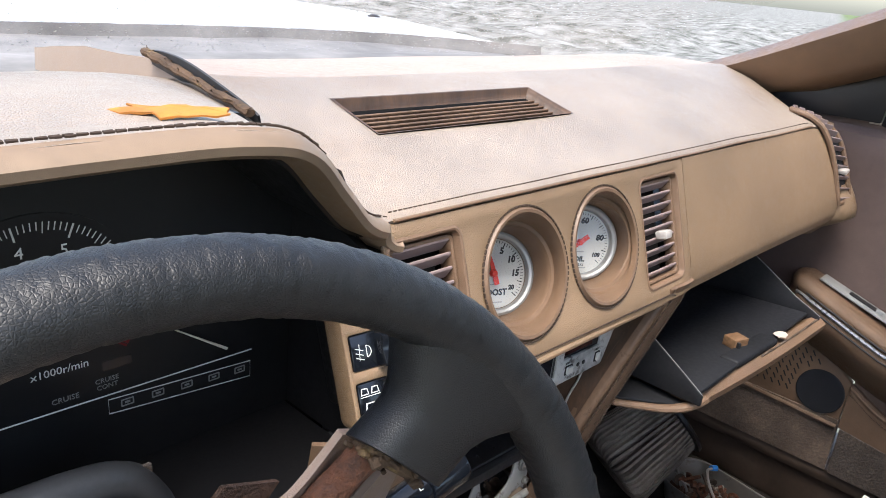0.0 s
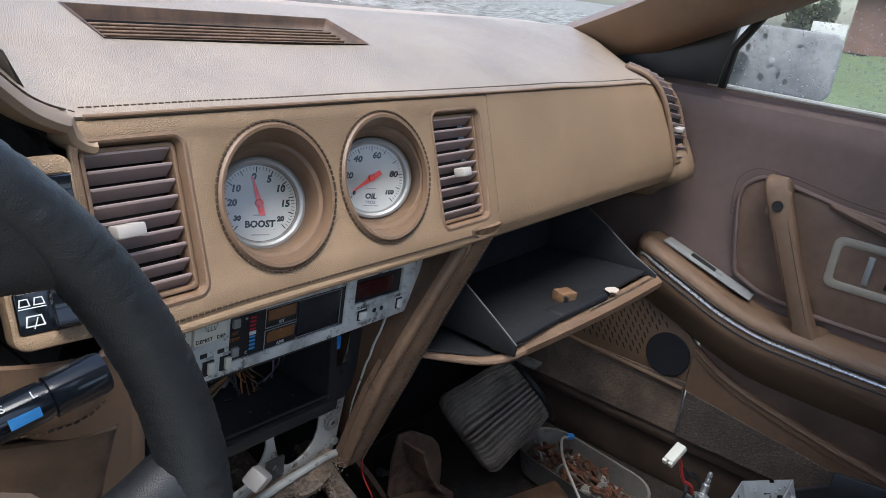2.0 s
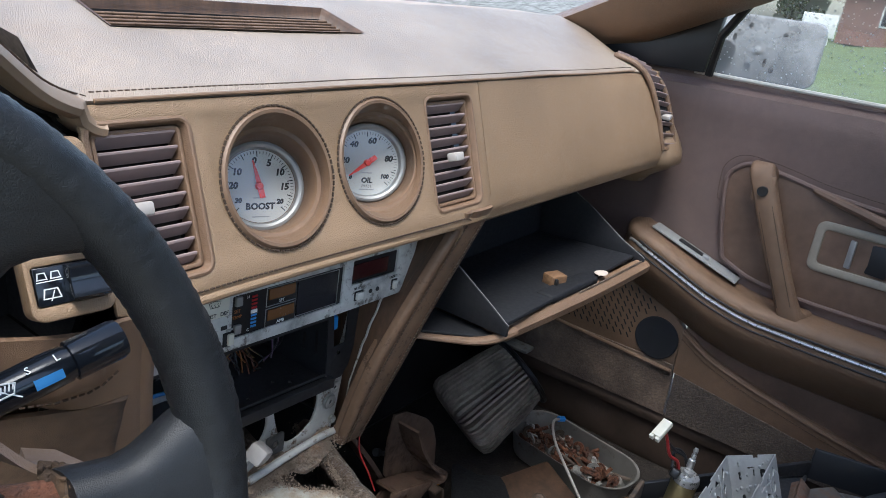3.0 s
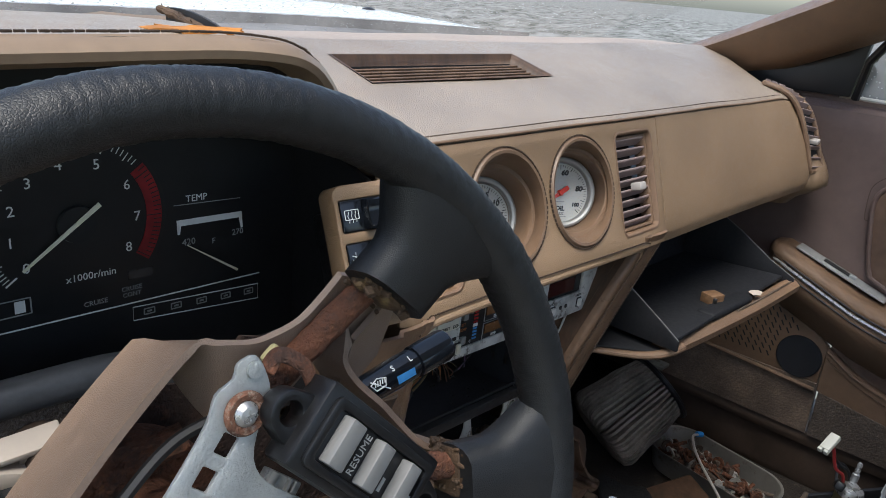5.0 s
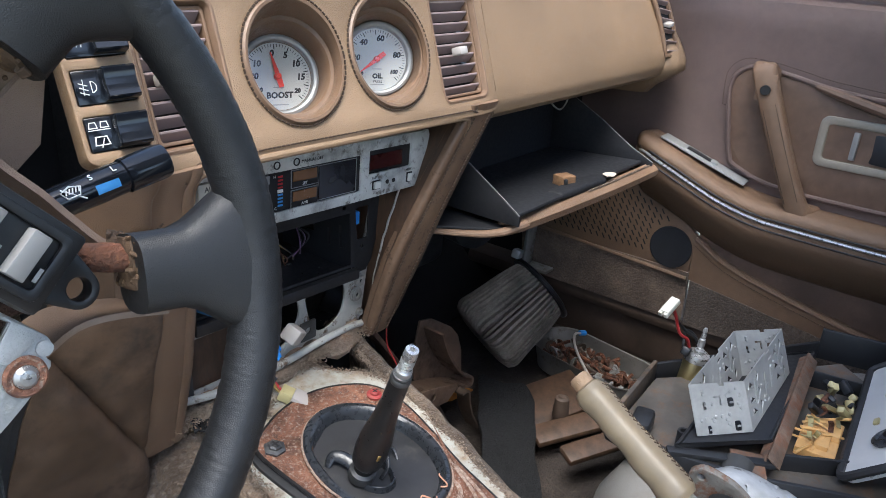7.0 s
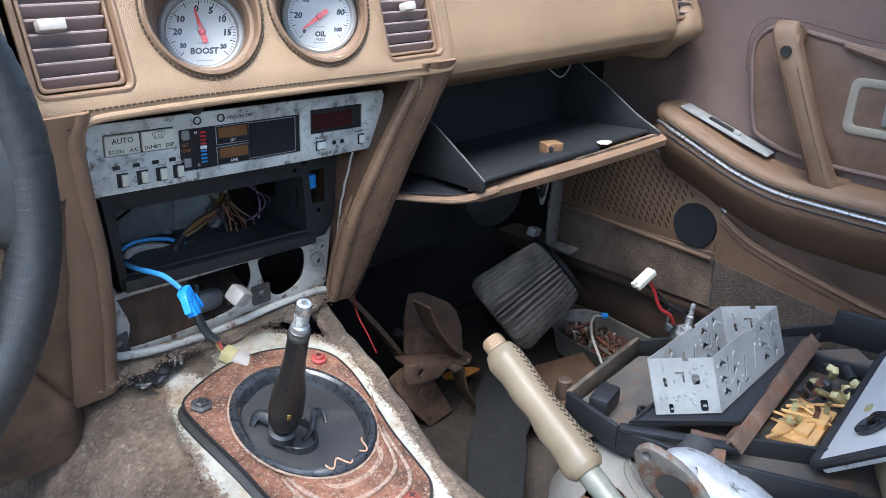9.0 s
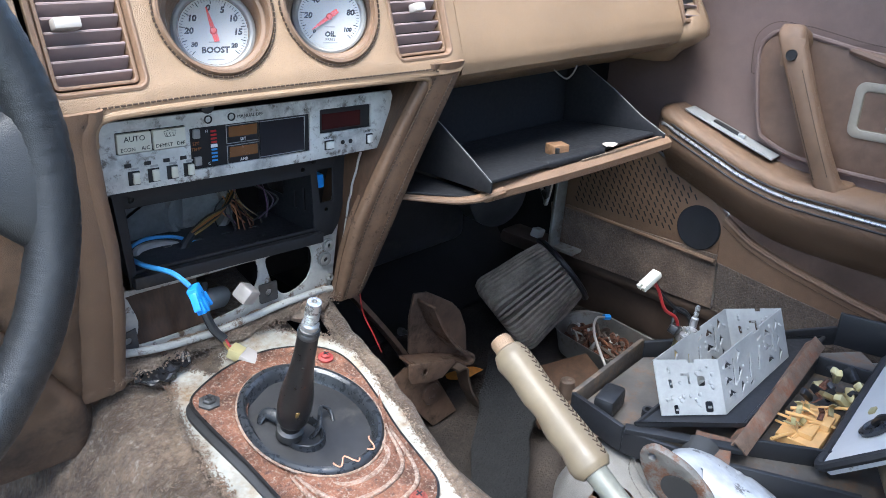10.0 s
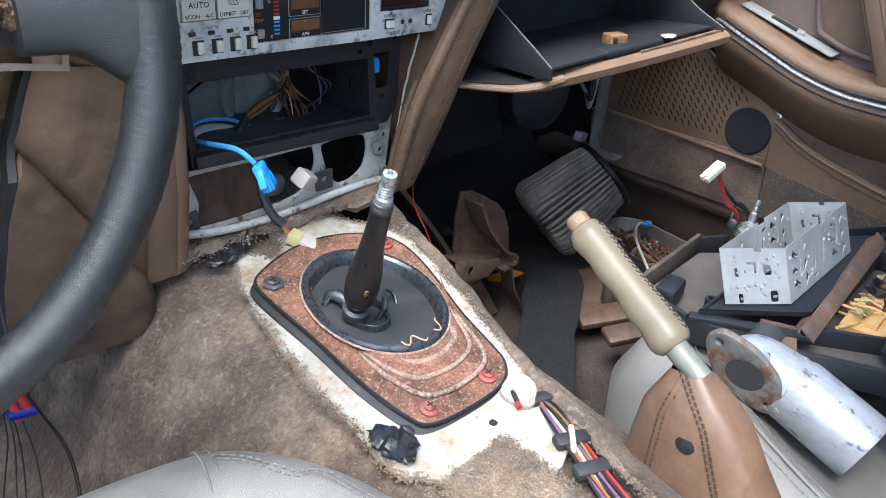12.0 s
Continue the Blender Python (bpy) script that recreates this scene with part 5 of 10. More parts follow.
for x in (0.2215, 0.2305):
    bm = B()
    lathe(bm, [(0.0, 0.0), (0.0021, 0.0), (0.0021, 0.0006), (0.0, 0.0008)], PM @ at(x, -0.0420, 0.0), 14)
    part("sensor_hole", bm, M_INK, g)
lettering("SELECT", PM @ at(0.2045, -0.0355, 0.0002), 0.0030, M_INK, g)
lettering("RESET", PM @ at(0.2520, -0.0350, 0.0002), 0.0030, M_INK, g)
lettering("MANUAL DEF", PM @ at(0.1260, -0.0065, 0.0002), 0.0040, M_INK, g)
for x in (0.0880, 0.1085):
    bm = B()
    lathe(bm, [(0.0034, 0.0), (0.0034, 0.0006), (0.0024, 0.0006), (0.0024, 0.0)], PM @ at(x, -0.0060, 0.0), 18, close=True)
    part("lamp_ring", bm, M_INK, g)
bm = B()
lathe(bm, [(0.0, 0.006), (0.005, 0.006), (0.006, 0.003), (0.006, -0.004)], PM @ at(0.088, 0.004, -0.004), 12)
part("mounting_screw", bm, M_BLACKDUST, g)

# ---- radio mounting frame and steel bracket ----
DM = frame_of((0, 0.352, 0), (1, 0, 0), (0, 0, 1))
g = thing("radio_mount", (0.04, 0.40, 0.575), "empty black metal radio mounting frame", "radio mount")
bm = B()
plate(bm, [[(-0.063, 0.660), (0.178, 0.652), (0.178, 0.637), (0.169, 0.606), (0.158, 0.572), (0.150, 0.562), (0.134, 0.562), (0.130, 0.5705), (-0.0525, 0.579), (-0.0535, 0.567), (-0.0575, 0.567)],
           [(-0.0530, 0.6365), (0.1265, 0.6290), (0.1285, 0.5735), (-0.0515, 0.5815)], [(0.1335, 0.6325), (0.1525, 0.6315), (0.1515, 0.598), (0.1365, 0.598)],
           circle(0.0023, -0.0475, 0.6430, 12), circle(0.0023, 0.1180, 0.6360, 12), circle(0.0030, 0.1300, 0.6420, 12), circle(0.0022, 0.1435, 0.590, 12), circle(0.0026, 0.1600, 0.6440, 12)],
      DM, 0.0016, 0.0003)
part("front_frame", bm, M_BOX, g)
bm = B()
for a, b, h in (((-0.056, 0.5725), (0.1345, 0.5640), 0.0105),):
    A0, B0 = DM @ Vector((*a, 0.0)), DM @ Vector((*b, 0.0))
    box(bm, frame_of(A0.lerp(B0, 0.5) + Vector((0, -0.003, 0)), B0 - A0, (0, 0, 1)), (B0 - A0).length, h, 0.007, 0.0008)
part("lower_lip", bm, M_BOX, g, "folded dark lower rail")
bm = B()
plate(bm, [[(-0.053, 0.0), (0.129, 0.0), (0.129, 0.085), (-0.053, 0.085)]] + [circle(0.0016, 0.05 + 0.012 * k, 0.014 + 0.010 * (k % 2), 8) for k in range(6)] + [rrect(0.010, 0.004, 0.001, -0.03 + 0.03 * k, 0.05) for k in range(5)],
      Matrix.Translation((0, 0.353, 0.5735)) @ Matrix.Rotation(radians(2.5), 4, "Y"), 0.0015)
part("floor_shelf", bm, M_BLACKDUST, g, "dusty perforated shelf")
bm = B()
plate(bm, [[(0.0, 0.566), (0.100, 0.570), (0.100, 0.634), (0.0, 0.640)], rrect(0.004, 0.024, 0.001, 0.014, 0.600), rrect(0.004, 0.018, 0.001, 0.030, 0.596), rrect(0.030, 0.022, 0.003, 0.066, 0.606)], frame_of((0.1295, 0.353, 0), (0, 1, 0), (0, 0, 1)), 0.0015)
part("side", bm, M_BOX, g)
bm = B()
plate(bm, [[(0.0, 0.572), (0.022, 0.578), (0.030, 0.640), (0.0, 0.642)]], frame_of((-0.0545, 0.353, 0), (0, 1, 0), (0, 0, 1)), 0.0015)
part("side", bm, M_BOX, g)
bm = B()
sweep(bm, [DM @ Vector(q) for q in ((-0.052, 0.623, -0.012), (-0.030, 0.636, -0.010))], 0.0024, 6, squash=0.4)
part("corner_gusset", bm, M_BLACK, g)
bm = B()
box(bm, DM @ at(0.1425, 0.618, -0.012), 0.008, 0.014, 0.012, 0.0015)
part("plug", bm, M_BLUE, g, "small blue plug behind the side slot")
g = thing("steel_bracket", (0.05, 0.362, 0.50), "zinc steel stack bracket with large cut-outs and rust", "bracket")
bm = B()
BM = frame_of((0, 0.362, 0), (1, 0, 0), (0, 0, 1))


def soft(pts, per=3):
    return [(p.x, p.y) for p in smooth_path([Vector((*q, 0)) for q in pts], per, closed=True)]


plate(bm, [[(-0.073, 0.574), (-0.062, 0.574), (-0.058, 0.561), (0.130, 0.5585), (0.150, 0.568), (0.160, 0.600), (0.168, 0.638), (0.182, 0.640), (0.174, 0.600), (0.163, 0.555), (0.156, 0.512), (0.150, 0.490), (0.0, 0.492), (-0.074, 0.500)],
           soft([(-0.058, 0.552), (-0.055, 0.556), (0.0, 0.5545), (0.060, 0.5535), (0.0670, 0.550), (0.0675, 0.535), (0.058, 0.520), (0.045, 0.510), (0.0, 0.506), (-0.050, 0.507), (-0.056, 0.512), (-0.052, 0.530)]),
           soft([(0.0765, 0.5485), (0.082, 0.553), (0.100, 0.5535), (0.122, 0.5520), (0.1295, 0.547), (0.1300, 0.532), (0.1235, 0.517), (0.110, 0.509), (0.098, 0.5075), (0.090, 0.512), (0.082, 0.526)]),
           circle(0.0033, 0.0745, 0.520, 14)], BM, 0.0025, 0.0007)
part("plate", bm, M_CHIPPED, g)
bm = B()
sweep(bm, smooth_path([(-0.074, 0.350, 0.5115), (-0.04, 0.347, 0.5065), (0.004, 0.346, 0.5035), (0.045, 0.347, 0.5040), (0.085, 0.349, 0.5055), (0.13, 0.353, 0.503), (0.152, 0.356, 0.498)], 6), 0.0036, 10)
part("rolled_edge", bm, M_CHIPPED, g)
bm = B()
plate(bm, [rrect(0.020, 0.020, 0.002, 0.0735, 0.5195), circle(0.0036, 0.0735, 0.5195, 14)], frame_of((0, 0.3545, 0), (1, 0, 0), (0, 0, 1)), 0.0025, 0.0005)
part("nut_tab", bm, M_STEELDARK, g, "dark captive nut tab")
bm = B()
plate(bm, [[(-0.074, 0.526), (-0.058, 0.529), (-0.0575, 0.507), (-0.074, 0.505)], circle(0.0034, -0.066, 0.519, 12)], frame_of((0, 0.3535, 0), (1, 0, 0), (0, 0, 1)), 0.0025, 0.0005)
part("corner_tab", bm, M_STEELDARK, g)
for x, z, r in ((0.1500, 0.547, 0.0058), (0.1450, 0.5325, 0.0066), (-0.0665, 0.556, 0.0042), (-0.0665, 0.540, 0.0042), (0.1725, 0.630, 0.0055), (0.1505, 0.510, 0.0036)):
    bm = B()
    lathe(bm, [(r * 1.25, 0.0), (r * 1.25, 0.0010), (r, 0.0014), (r, 0.0034), (r * 0.6, 0.0038), (r * 0.42, 0.0036), (r * 0.36, 0.0014), (0.0, 0.0014)], frame_of((x, 0.3612, z), (1, 0, 0), (0, 0, 1)), 16)
    b = part("bolt", bm, M_BRACKET, g)
    bm = B()
    lathe(bm, [(0.0, 0.0019), (r * 0.38, 0.0019), (r * 0.38, 0.0015)], frame_of((x, 0.3612, z), (1, 0, 0), (0, 0, 1)), 10)
    part("bolt_bore", bm, M_INK, b)
bm = B()
grid(bm, lambda u, v: Vector((lerp(-0.062, 0.012, u), 0.372 + 0.010 * v + 0.003 * noise.noise((u * 5, v * 4, 1)), lerp(0.498, 0.552 - 0.004 * u, v))), 14, 8)
thicken(bm, 0.003)
part("stained_board", bm, M_LEGWOOD, g, "brown stained board behind the bracket")
bm = B()
box(bm, at(0.034, 0.392, 0.512) @ Euler((0.4, 0.2, 0.3)).to_matrix().to_4x4(), 0.036, 0.018, 0.022, 0.008, 3)
solo("cable_elbow", bm, M_GREYBTN, "grey plastic elbow behind the bracket", "elbow")
# grey duct and cavity seen through the frame
ht = thing("heater_duct", (0.0, 0.46, 0.55), "dusty grey heater duct behind the radio frame", "duct")
bm = B()
box(bm, at(-0.008, 0.462, 0.590) @ Euler((0.12, 0.0, 0.15)).to_matrix().to_4x4(), 0.098, 0.055, 0.090, 0.018, 4)
part("body", bm, M_DUCT, ht)
bm = B()
lathe(bm, [(0.030, -0.002), (0.034, 0.002), (0.034, 0.020), (0.030, 0.024), (0.026, 0.022), (0.024, 0.006), (0.0, 0.004)], aim((0.052, 0.45, 0.590), (0.040, 0.40, 0.588)), 30)
part("outlet", bm, M_DUCT, ht, "round outlet of the duct")
bm = B()
sweep(bm, [(-0.006 + 0.026 * math.cos(a), 0.398 + 0.012 * math.sin(a), 0.566 + 0.0095 * math.sin(a + 0.3) - 0.008 * math.cos(a)) for a in (2 * math.pi * k / 30 for k in range(30))], 0.0042, 9, closed=True)
part("pale_collar", bm, M_KNOB, ht, "pale rounded collar")
# wires in the opening
g = thing("wiring_bundle", (0.06, 0.44, 0.60), "multicoloured wires hanging inside the radio opening", "wiring")
random.seed(5)
for k in range(15):
    m = (M_WIREORG, M_WIREYEL, M_WIREBLK, M_RUST, M_WIREBLK, M_WIREORG, M_WIREPUR, M_WIREBLK, M_RUST, M_RUST, M_WIREBLK, M_WIREYEL)[k % 12]
    a, b, c = random.uniform(-1, 1), random.uniform(-1, 1), random.uniform(-1, 1)
    part("wire", wire([(0.078 + 0.008 * a, 0.432, 0.640), (0.078 + 0.008 * b, 0.424, 0.606 + 0.003 * c), (0.074 + 0.014 * a, 0.416 + 0.008 * c, 0.590), (0.080 + 0.018 * a + 0.006 * b, 0.412 + 0.012 * c, 0.570 + 0.006 * b), (0.092 + 0.022 * a + 0.01 * c, 0.416 + 0.01 * b, 0.554)], 0.0008), m, g)
for k in range(5):
    q = 0.0014 * (k - 2)
    part("wire", wire([(0.078 + q, 0.420, 0.604), (0.062 + q, 0.408, 0.594 + q), (0.040, 0.402 + q, 0.588 + q), (0.020, 0.398 + q, 0.580), (0.010 + q, 0.394, 0.572)], 0.0011), (M_WIREYEL, M_WIREBLK, M_WIREORG, M_WIREYEL, M_WIREBLK)[k], g)
part("loom_sleeve", wire([(0.022, 0.398, 0.581), (0.010, 0.393, 0.572), (0.003, 0.388, 0.560), (0.002, 0.384, 0.548)], 0.0042), M_WIREBLK, g, "black taped sleeve")
part("wire", wire([(-0.040, 0.405, 0.578), (-0.022, 0.400, 0.587), (0.004, 0.400, 0.583), (0.024, 0.402, 0.572), (0.045, 0.405, 0.560)], 0.0018), M_WIREBLUE, g)
for k in range(6):
    a = random.uniform(-1, 1)
    part("wire", wire([(0.105 + 0.012 * a, 0.44, 0.640), (0.108 + 0.01 * a, 0.42, 0.612), (0.112 - 0.01 * a, 0.405, 0.592), (0.100 + 0.012 * a, 0.40, 0.578)], 0.0007), (M_WIREBLK, M_WIREPUR, M_BLACKDUST)[k % 3], g)
g = thing("blue_plug", (-0.033, 0.286, 0.575), "bright blue aerial plug on a blue cable", "plug")
part("cable", wire([(-0.045, 0.372, 0.583), (-0.05, 0.335, 0.592), (-0.044, 0.300, 0.596), (-0.036, 0.289, 0.586)], 0.0022), M_WIREBLUE, g)
bm = B()
BP = aim((-0.035, 0.287, 0.586), (-0.028, 0.281, 0.563))
box(bm, BP @ at(0, 0, 0.006), 0.014, 0.009, 0.012, 0.002)
for k in range(4):
    box(bm, BP @ at(-0.0072 + 0.0048 * k, 0.001 * (k % 2), 0.0165) @ Matrix.Rotation(radians(-9 + 6 * k), 4, "Y"), 0.0030, 0.0075, 0.011 + 0.002 * (k % 2), 0.0007)
box(bm, BP @ at(-0.0095, 0, 0.010) @ Matrix.Rotation(radians(-28), 4, "Y"), 0.0022, 0.006, 0.015, 0.0006)
tagged(part("body", bm, M_BLUE, g), kind="stuff")
bm = B()
box(bm, at(0.041, 0.340, 0.5345) @ Euler((0.5, 0.5, 0.5)).to_matrix().to_4x4(), 0.019, 0.017, 0.016, 0.003)
solo("plastic_clip", bm, M_KNOB, "dirty white plastic block under the radio frame", "clip")

# ---- glove box, hanging open ----
g = thing("glove_box", (0.43, 0.30, 0.60), "open glove box with a dark navy bin and tan edge", "glove box")
bm = B()


def lid_edge(u):
    x = lerp(0.288, 0.606, u)
    return Vector((x, lerp(0.2600, 0.237, u) - 0.004 * math.sin(u * 3.14), lerp(0.598, 0.604, u)))


rings = []
for k in range(25):
    u = k / 24
    p = lid_edge(u)
    rings.append([bm.verts.new(p + Vector(d)) for d in ((0, 0.012, 0.008), (0, 0.002, 0.007), (0, -0.004, 0.002), (0, -0.003, -0.006), (0, 0.006, -0.011), (0, 0.030, -0.015), (0, 0.16, -0.040), (0, 0.16, -0.034), (0, 0.03, -0.006))])
skin(bm, rings)
bm.faces.new(rings[0]), bm.faces.new(rings[-1])
part("lid_shell", bm, M_BROWN, g, "tan outer skin of the lid")
bm = B()
side = smooth_path([(0.300, 0.2565, 0.6000), (0.286, 0.2590, 0.5985), (0.274, 0.2665, 0.5945), (0.262, 0.281, 0.5910), (0.250, 0.298, 0.5900), (0.234, 0.318, 0.5905), (0.212, 0.344, 0.5925)], 5)
sweep(bm, side, [lerp(0.0066, 0.0036, k / (len(side) - 1)) for k in range(len(side))], 10, squash=0.8)
part("lid_corner", bm, M_BROWN, g)
bm = B()
plate(bm, [[(0.284, 0.262), (0.275, 0.269), (0.258, 0.290), (0.236, 0.318), (0.216, 0.345), (0.222, 0.400), (0.284, 0.400)]], at(0, 0, 0.5965), 0.003, 0.0008)
part("bin_flank", bm, M_NAVY, g, "dark flank outside the bin")
bm = B()
box(bm, at(0.437, 0.330, 0.608) @ Matrix.Rotation(radians(-4), 4, "X"), 0.325, 0.15, 0.005, 0.002)
part("bin_floor", bm, M_NAVY, g, "dark navy moulded bin floor")
for x, nm in ((0.277, "bin_side"), (0.600, "bin_side")):
    bm = B()
    k = 0 if x < 0.4 else -0.010
    prof = [(0.250 + k, 0.604), (0.250 + k, 0.616), (0.275, 0.632), (0.323, 0.661), (0.38, 0.690), (0.40, 0.69), (0.40, 0.604)]
    plate(bm, [prof], frame_of((x, 0, 0), (0, 1, 0), (0, 0, 1)), 0.004, 0.0008)
    bs = part(nm, bm, M_NAVY, g)
    bm = B()
    sweep(bm, [(x - 0.002, a, b) for a, b in prof[1:5]], 0.0003, 6)
    part("side_edge", bm, M_GREYINK, bs, "pale worn edge")
bm = B()
box(bm, at(0.437, 0.403, 0.645), 0.325, 0.005, 0.085)
part("bin_back", bm, M_NAVY, g)
bm = B()
box(bm, at(0.428, 0.2640, 0.6120) @ Matrix.Rotation(radians(-3), 4, "Z") @ Matrix.Rotation(radians(-3), 4, "X"), 0.105, 0.024, 0.010, 0.004, 3)
part("bin_ledge", bm, M_NAVY, g)
bm = B()
stitches(bm, [lid_edge(k / 20) + Vector((0, 0.004, 0.009)) for k in range(9, 20)], 0.003, 0.002, 0.0014)
part("torn_edge", bm, M_CARPETTAN, g, "frayed backing along the lid edge")
bm = B()
box(bm, at(0.421, 0.279, 0.6185) @ Matrix.Rotation(radians(-20), 4, "Z"), 0.022, 0.018, 0.014, 0.0012)
cl = solo("small_block", bm, M_WOOD, "small brown wooden-looking switch block in the glove box", "block")
bm = B()
box(bm, at(0.4125, 0.2745, 0.6187) @ Matrix.Rotation(radians(-20), 4, "Z"), 0.004, 0.011, 0.009, 0.0008)
part("socket", bm, M_INK, cl)
bm = B()
random.seed(8)
plate(bm, [[(0.014 * math.cos(a / 15 * 6.283) * random.uniform(0.55, 1.2), 0.007 * math.sin(a / 15 * 6.283) * random.uniform(0.6, 1.2)) for a in range(15)]], at(0.489, 0.252, 0.6190) @ Euler((0.1, -0.05, -0.25)).to_matrix().to_4x4(), 0.0007)
solo("paper_scrap", bm, M_NOTE, "torn cream paper scrap in the glove box", "paper")
# latch and hanging wire in the recess above
bm = B()
sweep(bm, smooth_path([(0.52, 0.37, 0.69), (0.54, 0.36, 0.675), (0.56, 0.36, 0.69), (0.555, 0.365, 0.705)], 6), 0.0012, 6)
solo("striker_wire", bm, M_BRACKET, "thin wire latch loop above the glove box", "latch")

# ---- instrument cluster ----
CM = frame_of((0, 0.385, 0), (1, 0, 0), (0, 0, 1))
cluster = thing("instrument_cluster", (-0.28, 0.40, 0.70), "black instrument cluster with a tachometer and warning lamps", "instrument cluster")
bm = B()
plate(bm, [[(-0.66, 0.70), (-0.128, 0.70), (-0.120, 0.86), (-0.165, 0.90), (-0.60, 0.91), (-0.66, 0.86)]], CM, 0.01)
part("face", bm, M_CLUSTER, cluster)
TC, TR = (-0.2775, 0.8060), 0.0492
DIAL = [(k, a) for k, a in enumerate((217, 189, 160, 132, 102, 68, 32, -2, -34))]  # numeral and its angle


def tach(deg, r, w=0.0006):
    a = radians(deg)
    return CM @ Vector((TC[0] + r * math.cos(a), TC[1] + r * math.sin(a), w))


dialt = B()
plate(dialt, [circle(0.0535, *TC, n=56)], CM @ at(0, 0, 0.0004), 0.0004)
td = part("tachometer_dial", dialt, M_BLACK, cluster, "tachometer dial")
bm = B()
N_T = 80
for k in range(N_T + 1):
    deg = table(k / 10, DIAL)
    if k >= 58:
        continue
    L = 0.0075 if k % 10 == 0 else (0.0058 if k % 5 == 0 else 0.0042)
    a = radians(deg)
    box(bm, CM @ at(TC[0], TC[1], 0.0007) @ Matrix.Rotation(a, 4, "Z") @ at(TR - L / 2, 0, 0), L, 0.0009 if k % 10 == 0 else 0.0005, 0.0003)
tagged(part("tick_marks", bm, M_WHITEINK, td), kind="stuff")
bm = B()
n = 24
ring = [[(r * math.cos(radians(lerp(38, -36, k / n))) + TC[0], r * math.sin(radians(lerp(38, -36, k / n))) + TC[1]) for k in range(n + 1)] for r in (0.0410, 0.0505)]
plate(bm, [ring[0] + ring[1][::-1]], CM @ at(0, 0, 0.0009), 0.0003)
part("red_band", bm, M_REDBAND, td, "red band from six to eight thousand")
bm = B()
for k in range(58, 81):
    L = 0.009 if k % 10 == 0 else 0.0045
    box(bm, CM @ at(TC[0], TC[1], 0.0011) @ Matrix.Rotation(radians(table(k / 10, DIAL)), 4, "Z") @ at(0.0500 - L / 2, 0, 0), L, 0.0005, 0.0003)
part("red_ticks", bm, M_INK, td)
for k in range(9):
    p = tach(DIAL[k][1], 0.0352)
    lettering(str(k), Matrix.Translation(p) @ CM.to_3x3().to_4x4(), 0.0085, M_WHITEINK, td, "numeral")
lettering("x1000r/min", CM @ at(-0.2715, 0.7735, 0.0012), 0.0062, M_WHITEINK, td)
bm = B()
NB, NT = (-0.3085, 0.7845), (-0.2650, 0.8165)
dirn = Vector((NT[0] - NB[0], NT[1] - NB[1], 0)).normalized()
pn = Vector((-dirn.y, dirn.x, 0))
q = [Vector((*NB, 0)) - pn * 0.0007, Vector((*NT, 0)) - pn * 0.0014, Vector((*NT, 0)) + pn * 0.0014, Vector((*NB, 0)) + pn * 0.0007]
plate(bm, [[(v.x, v.y) for v in q]], CM @ at(0, 0, 0.0040), 0.0008)
part("needle", bm, M_CREAM, td, "pale cream needle")
bm = B()
lathe(bm, [(0.011, 0.001), (0.0105, 0.0032), (0.0, 0.0034)], CM @ at(*TC, 0), 24)
part("needle_hub", bm, M_CLUSTER, td)
# temperature gauge
bm = B()
for a, b in (((-0.219, 0.8075), (-0.172, 0.806)),):
    sweep(bm, [CM @ Vector((*a, 0.0006)), CM @ Vector((*b, 0.0006))], 0.0003, 4)
part("rule", bm, M_GREYINK, cluster)
bm = B()
plate(bm, [[(-0.2175, 0.7975), (-0.171, 0.7965), (-0.170, 0.785), (-0.1715, 0.785), (-0.173, 0.7925), (-0.2145, 0.7935), (-0.2155, 0.788), (-0.217, 0.788)]], CM @ at(0, 0, 0.0007), 0.0003)
part("temperature_scale", bm, M_WHITEINK, cluster)
lettering("TEMP", CM @ at(-0.2035, 0.8105, 0.0006), 0.0062, M_WHITEINK, cluster)
lettering("420", CM @ at(-0.2095, 0.7820, 0.0006), 0.0062, M_GREYINK, cluster)
lettering("270", CM @ at(-0.1740, 0.7825, 0.0006), 0.0058, M_GREYINK, cluster)
lettering("F", CM @ at(-0.1920, 0.7795, 0.0006), 0.0052, M_GREYINK, cluster)
bm = B()
sweep(bm, [CM @ Vector((-0.2120, 0.7810, 0.003)), CM @ Vector((-0.1760, 0.7565, 0.003))], [0.0004, 0.0010], 6)
part("temperature_needle", bm, M_CREAM, cluster)
# lower rule, warning lamp strip, odometer
bm = B()
sweep(bm, [CM @ Vector((-0.60, 0.7520, 0.0006)), CM @ Vector((-0.157, 0.7490, 0.0006))], 0.0005, 4)
part("rule", bm, M_WHITEINK, cluster)
bm = B()
lp = [(-0.248, 0.7465), (-0.158, 0.7410), (-0.158, 0.7300), (-0.248, 0.7375)]
sweep(bm, [CM @ Vector((*p, 0.0006)) for p in lp], 0.0004, 4, closed=True)
strip = part("warning_strip", bm, M_WHITEINK, cluster, "white-framed warning lamp strip")
for k in range(5):
    x = -0.2375 + 0.0180 * k
    z = 0.7415 - 0.0011 * k
    bm = B()
    plate(bm, [rrect(0.0075, 0.0045, 0.0006, x, z), rrect(0.0060, 0.0030, 0.0004, x, z)], CM @ at(0, 0, 0.0007), 0.0003)
    box(bm, CM @ at(x, z, 0.0006), 0.003, 0.0012, 0.0003)
    part("warning_symbol", bm, M_GREYINK, strip)
lettering("CRUISE", CM @ at(-0.2700, 0.7555, 0.0006), 0.0044, M_GREYINK, cluster)
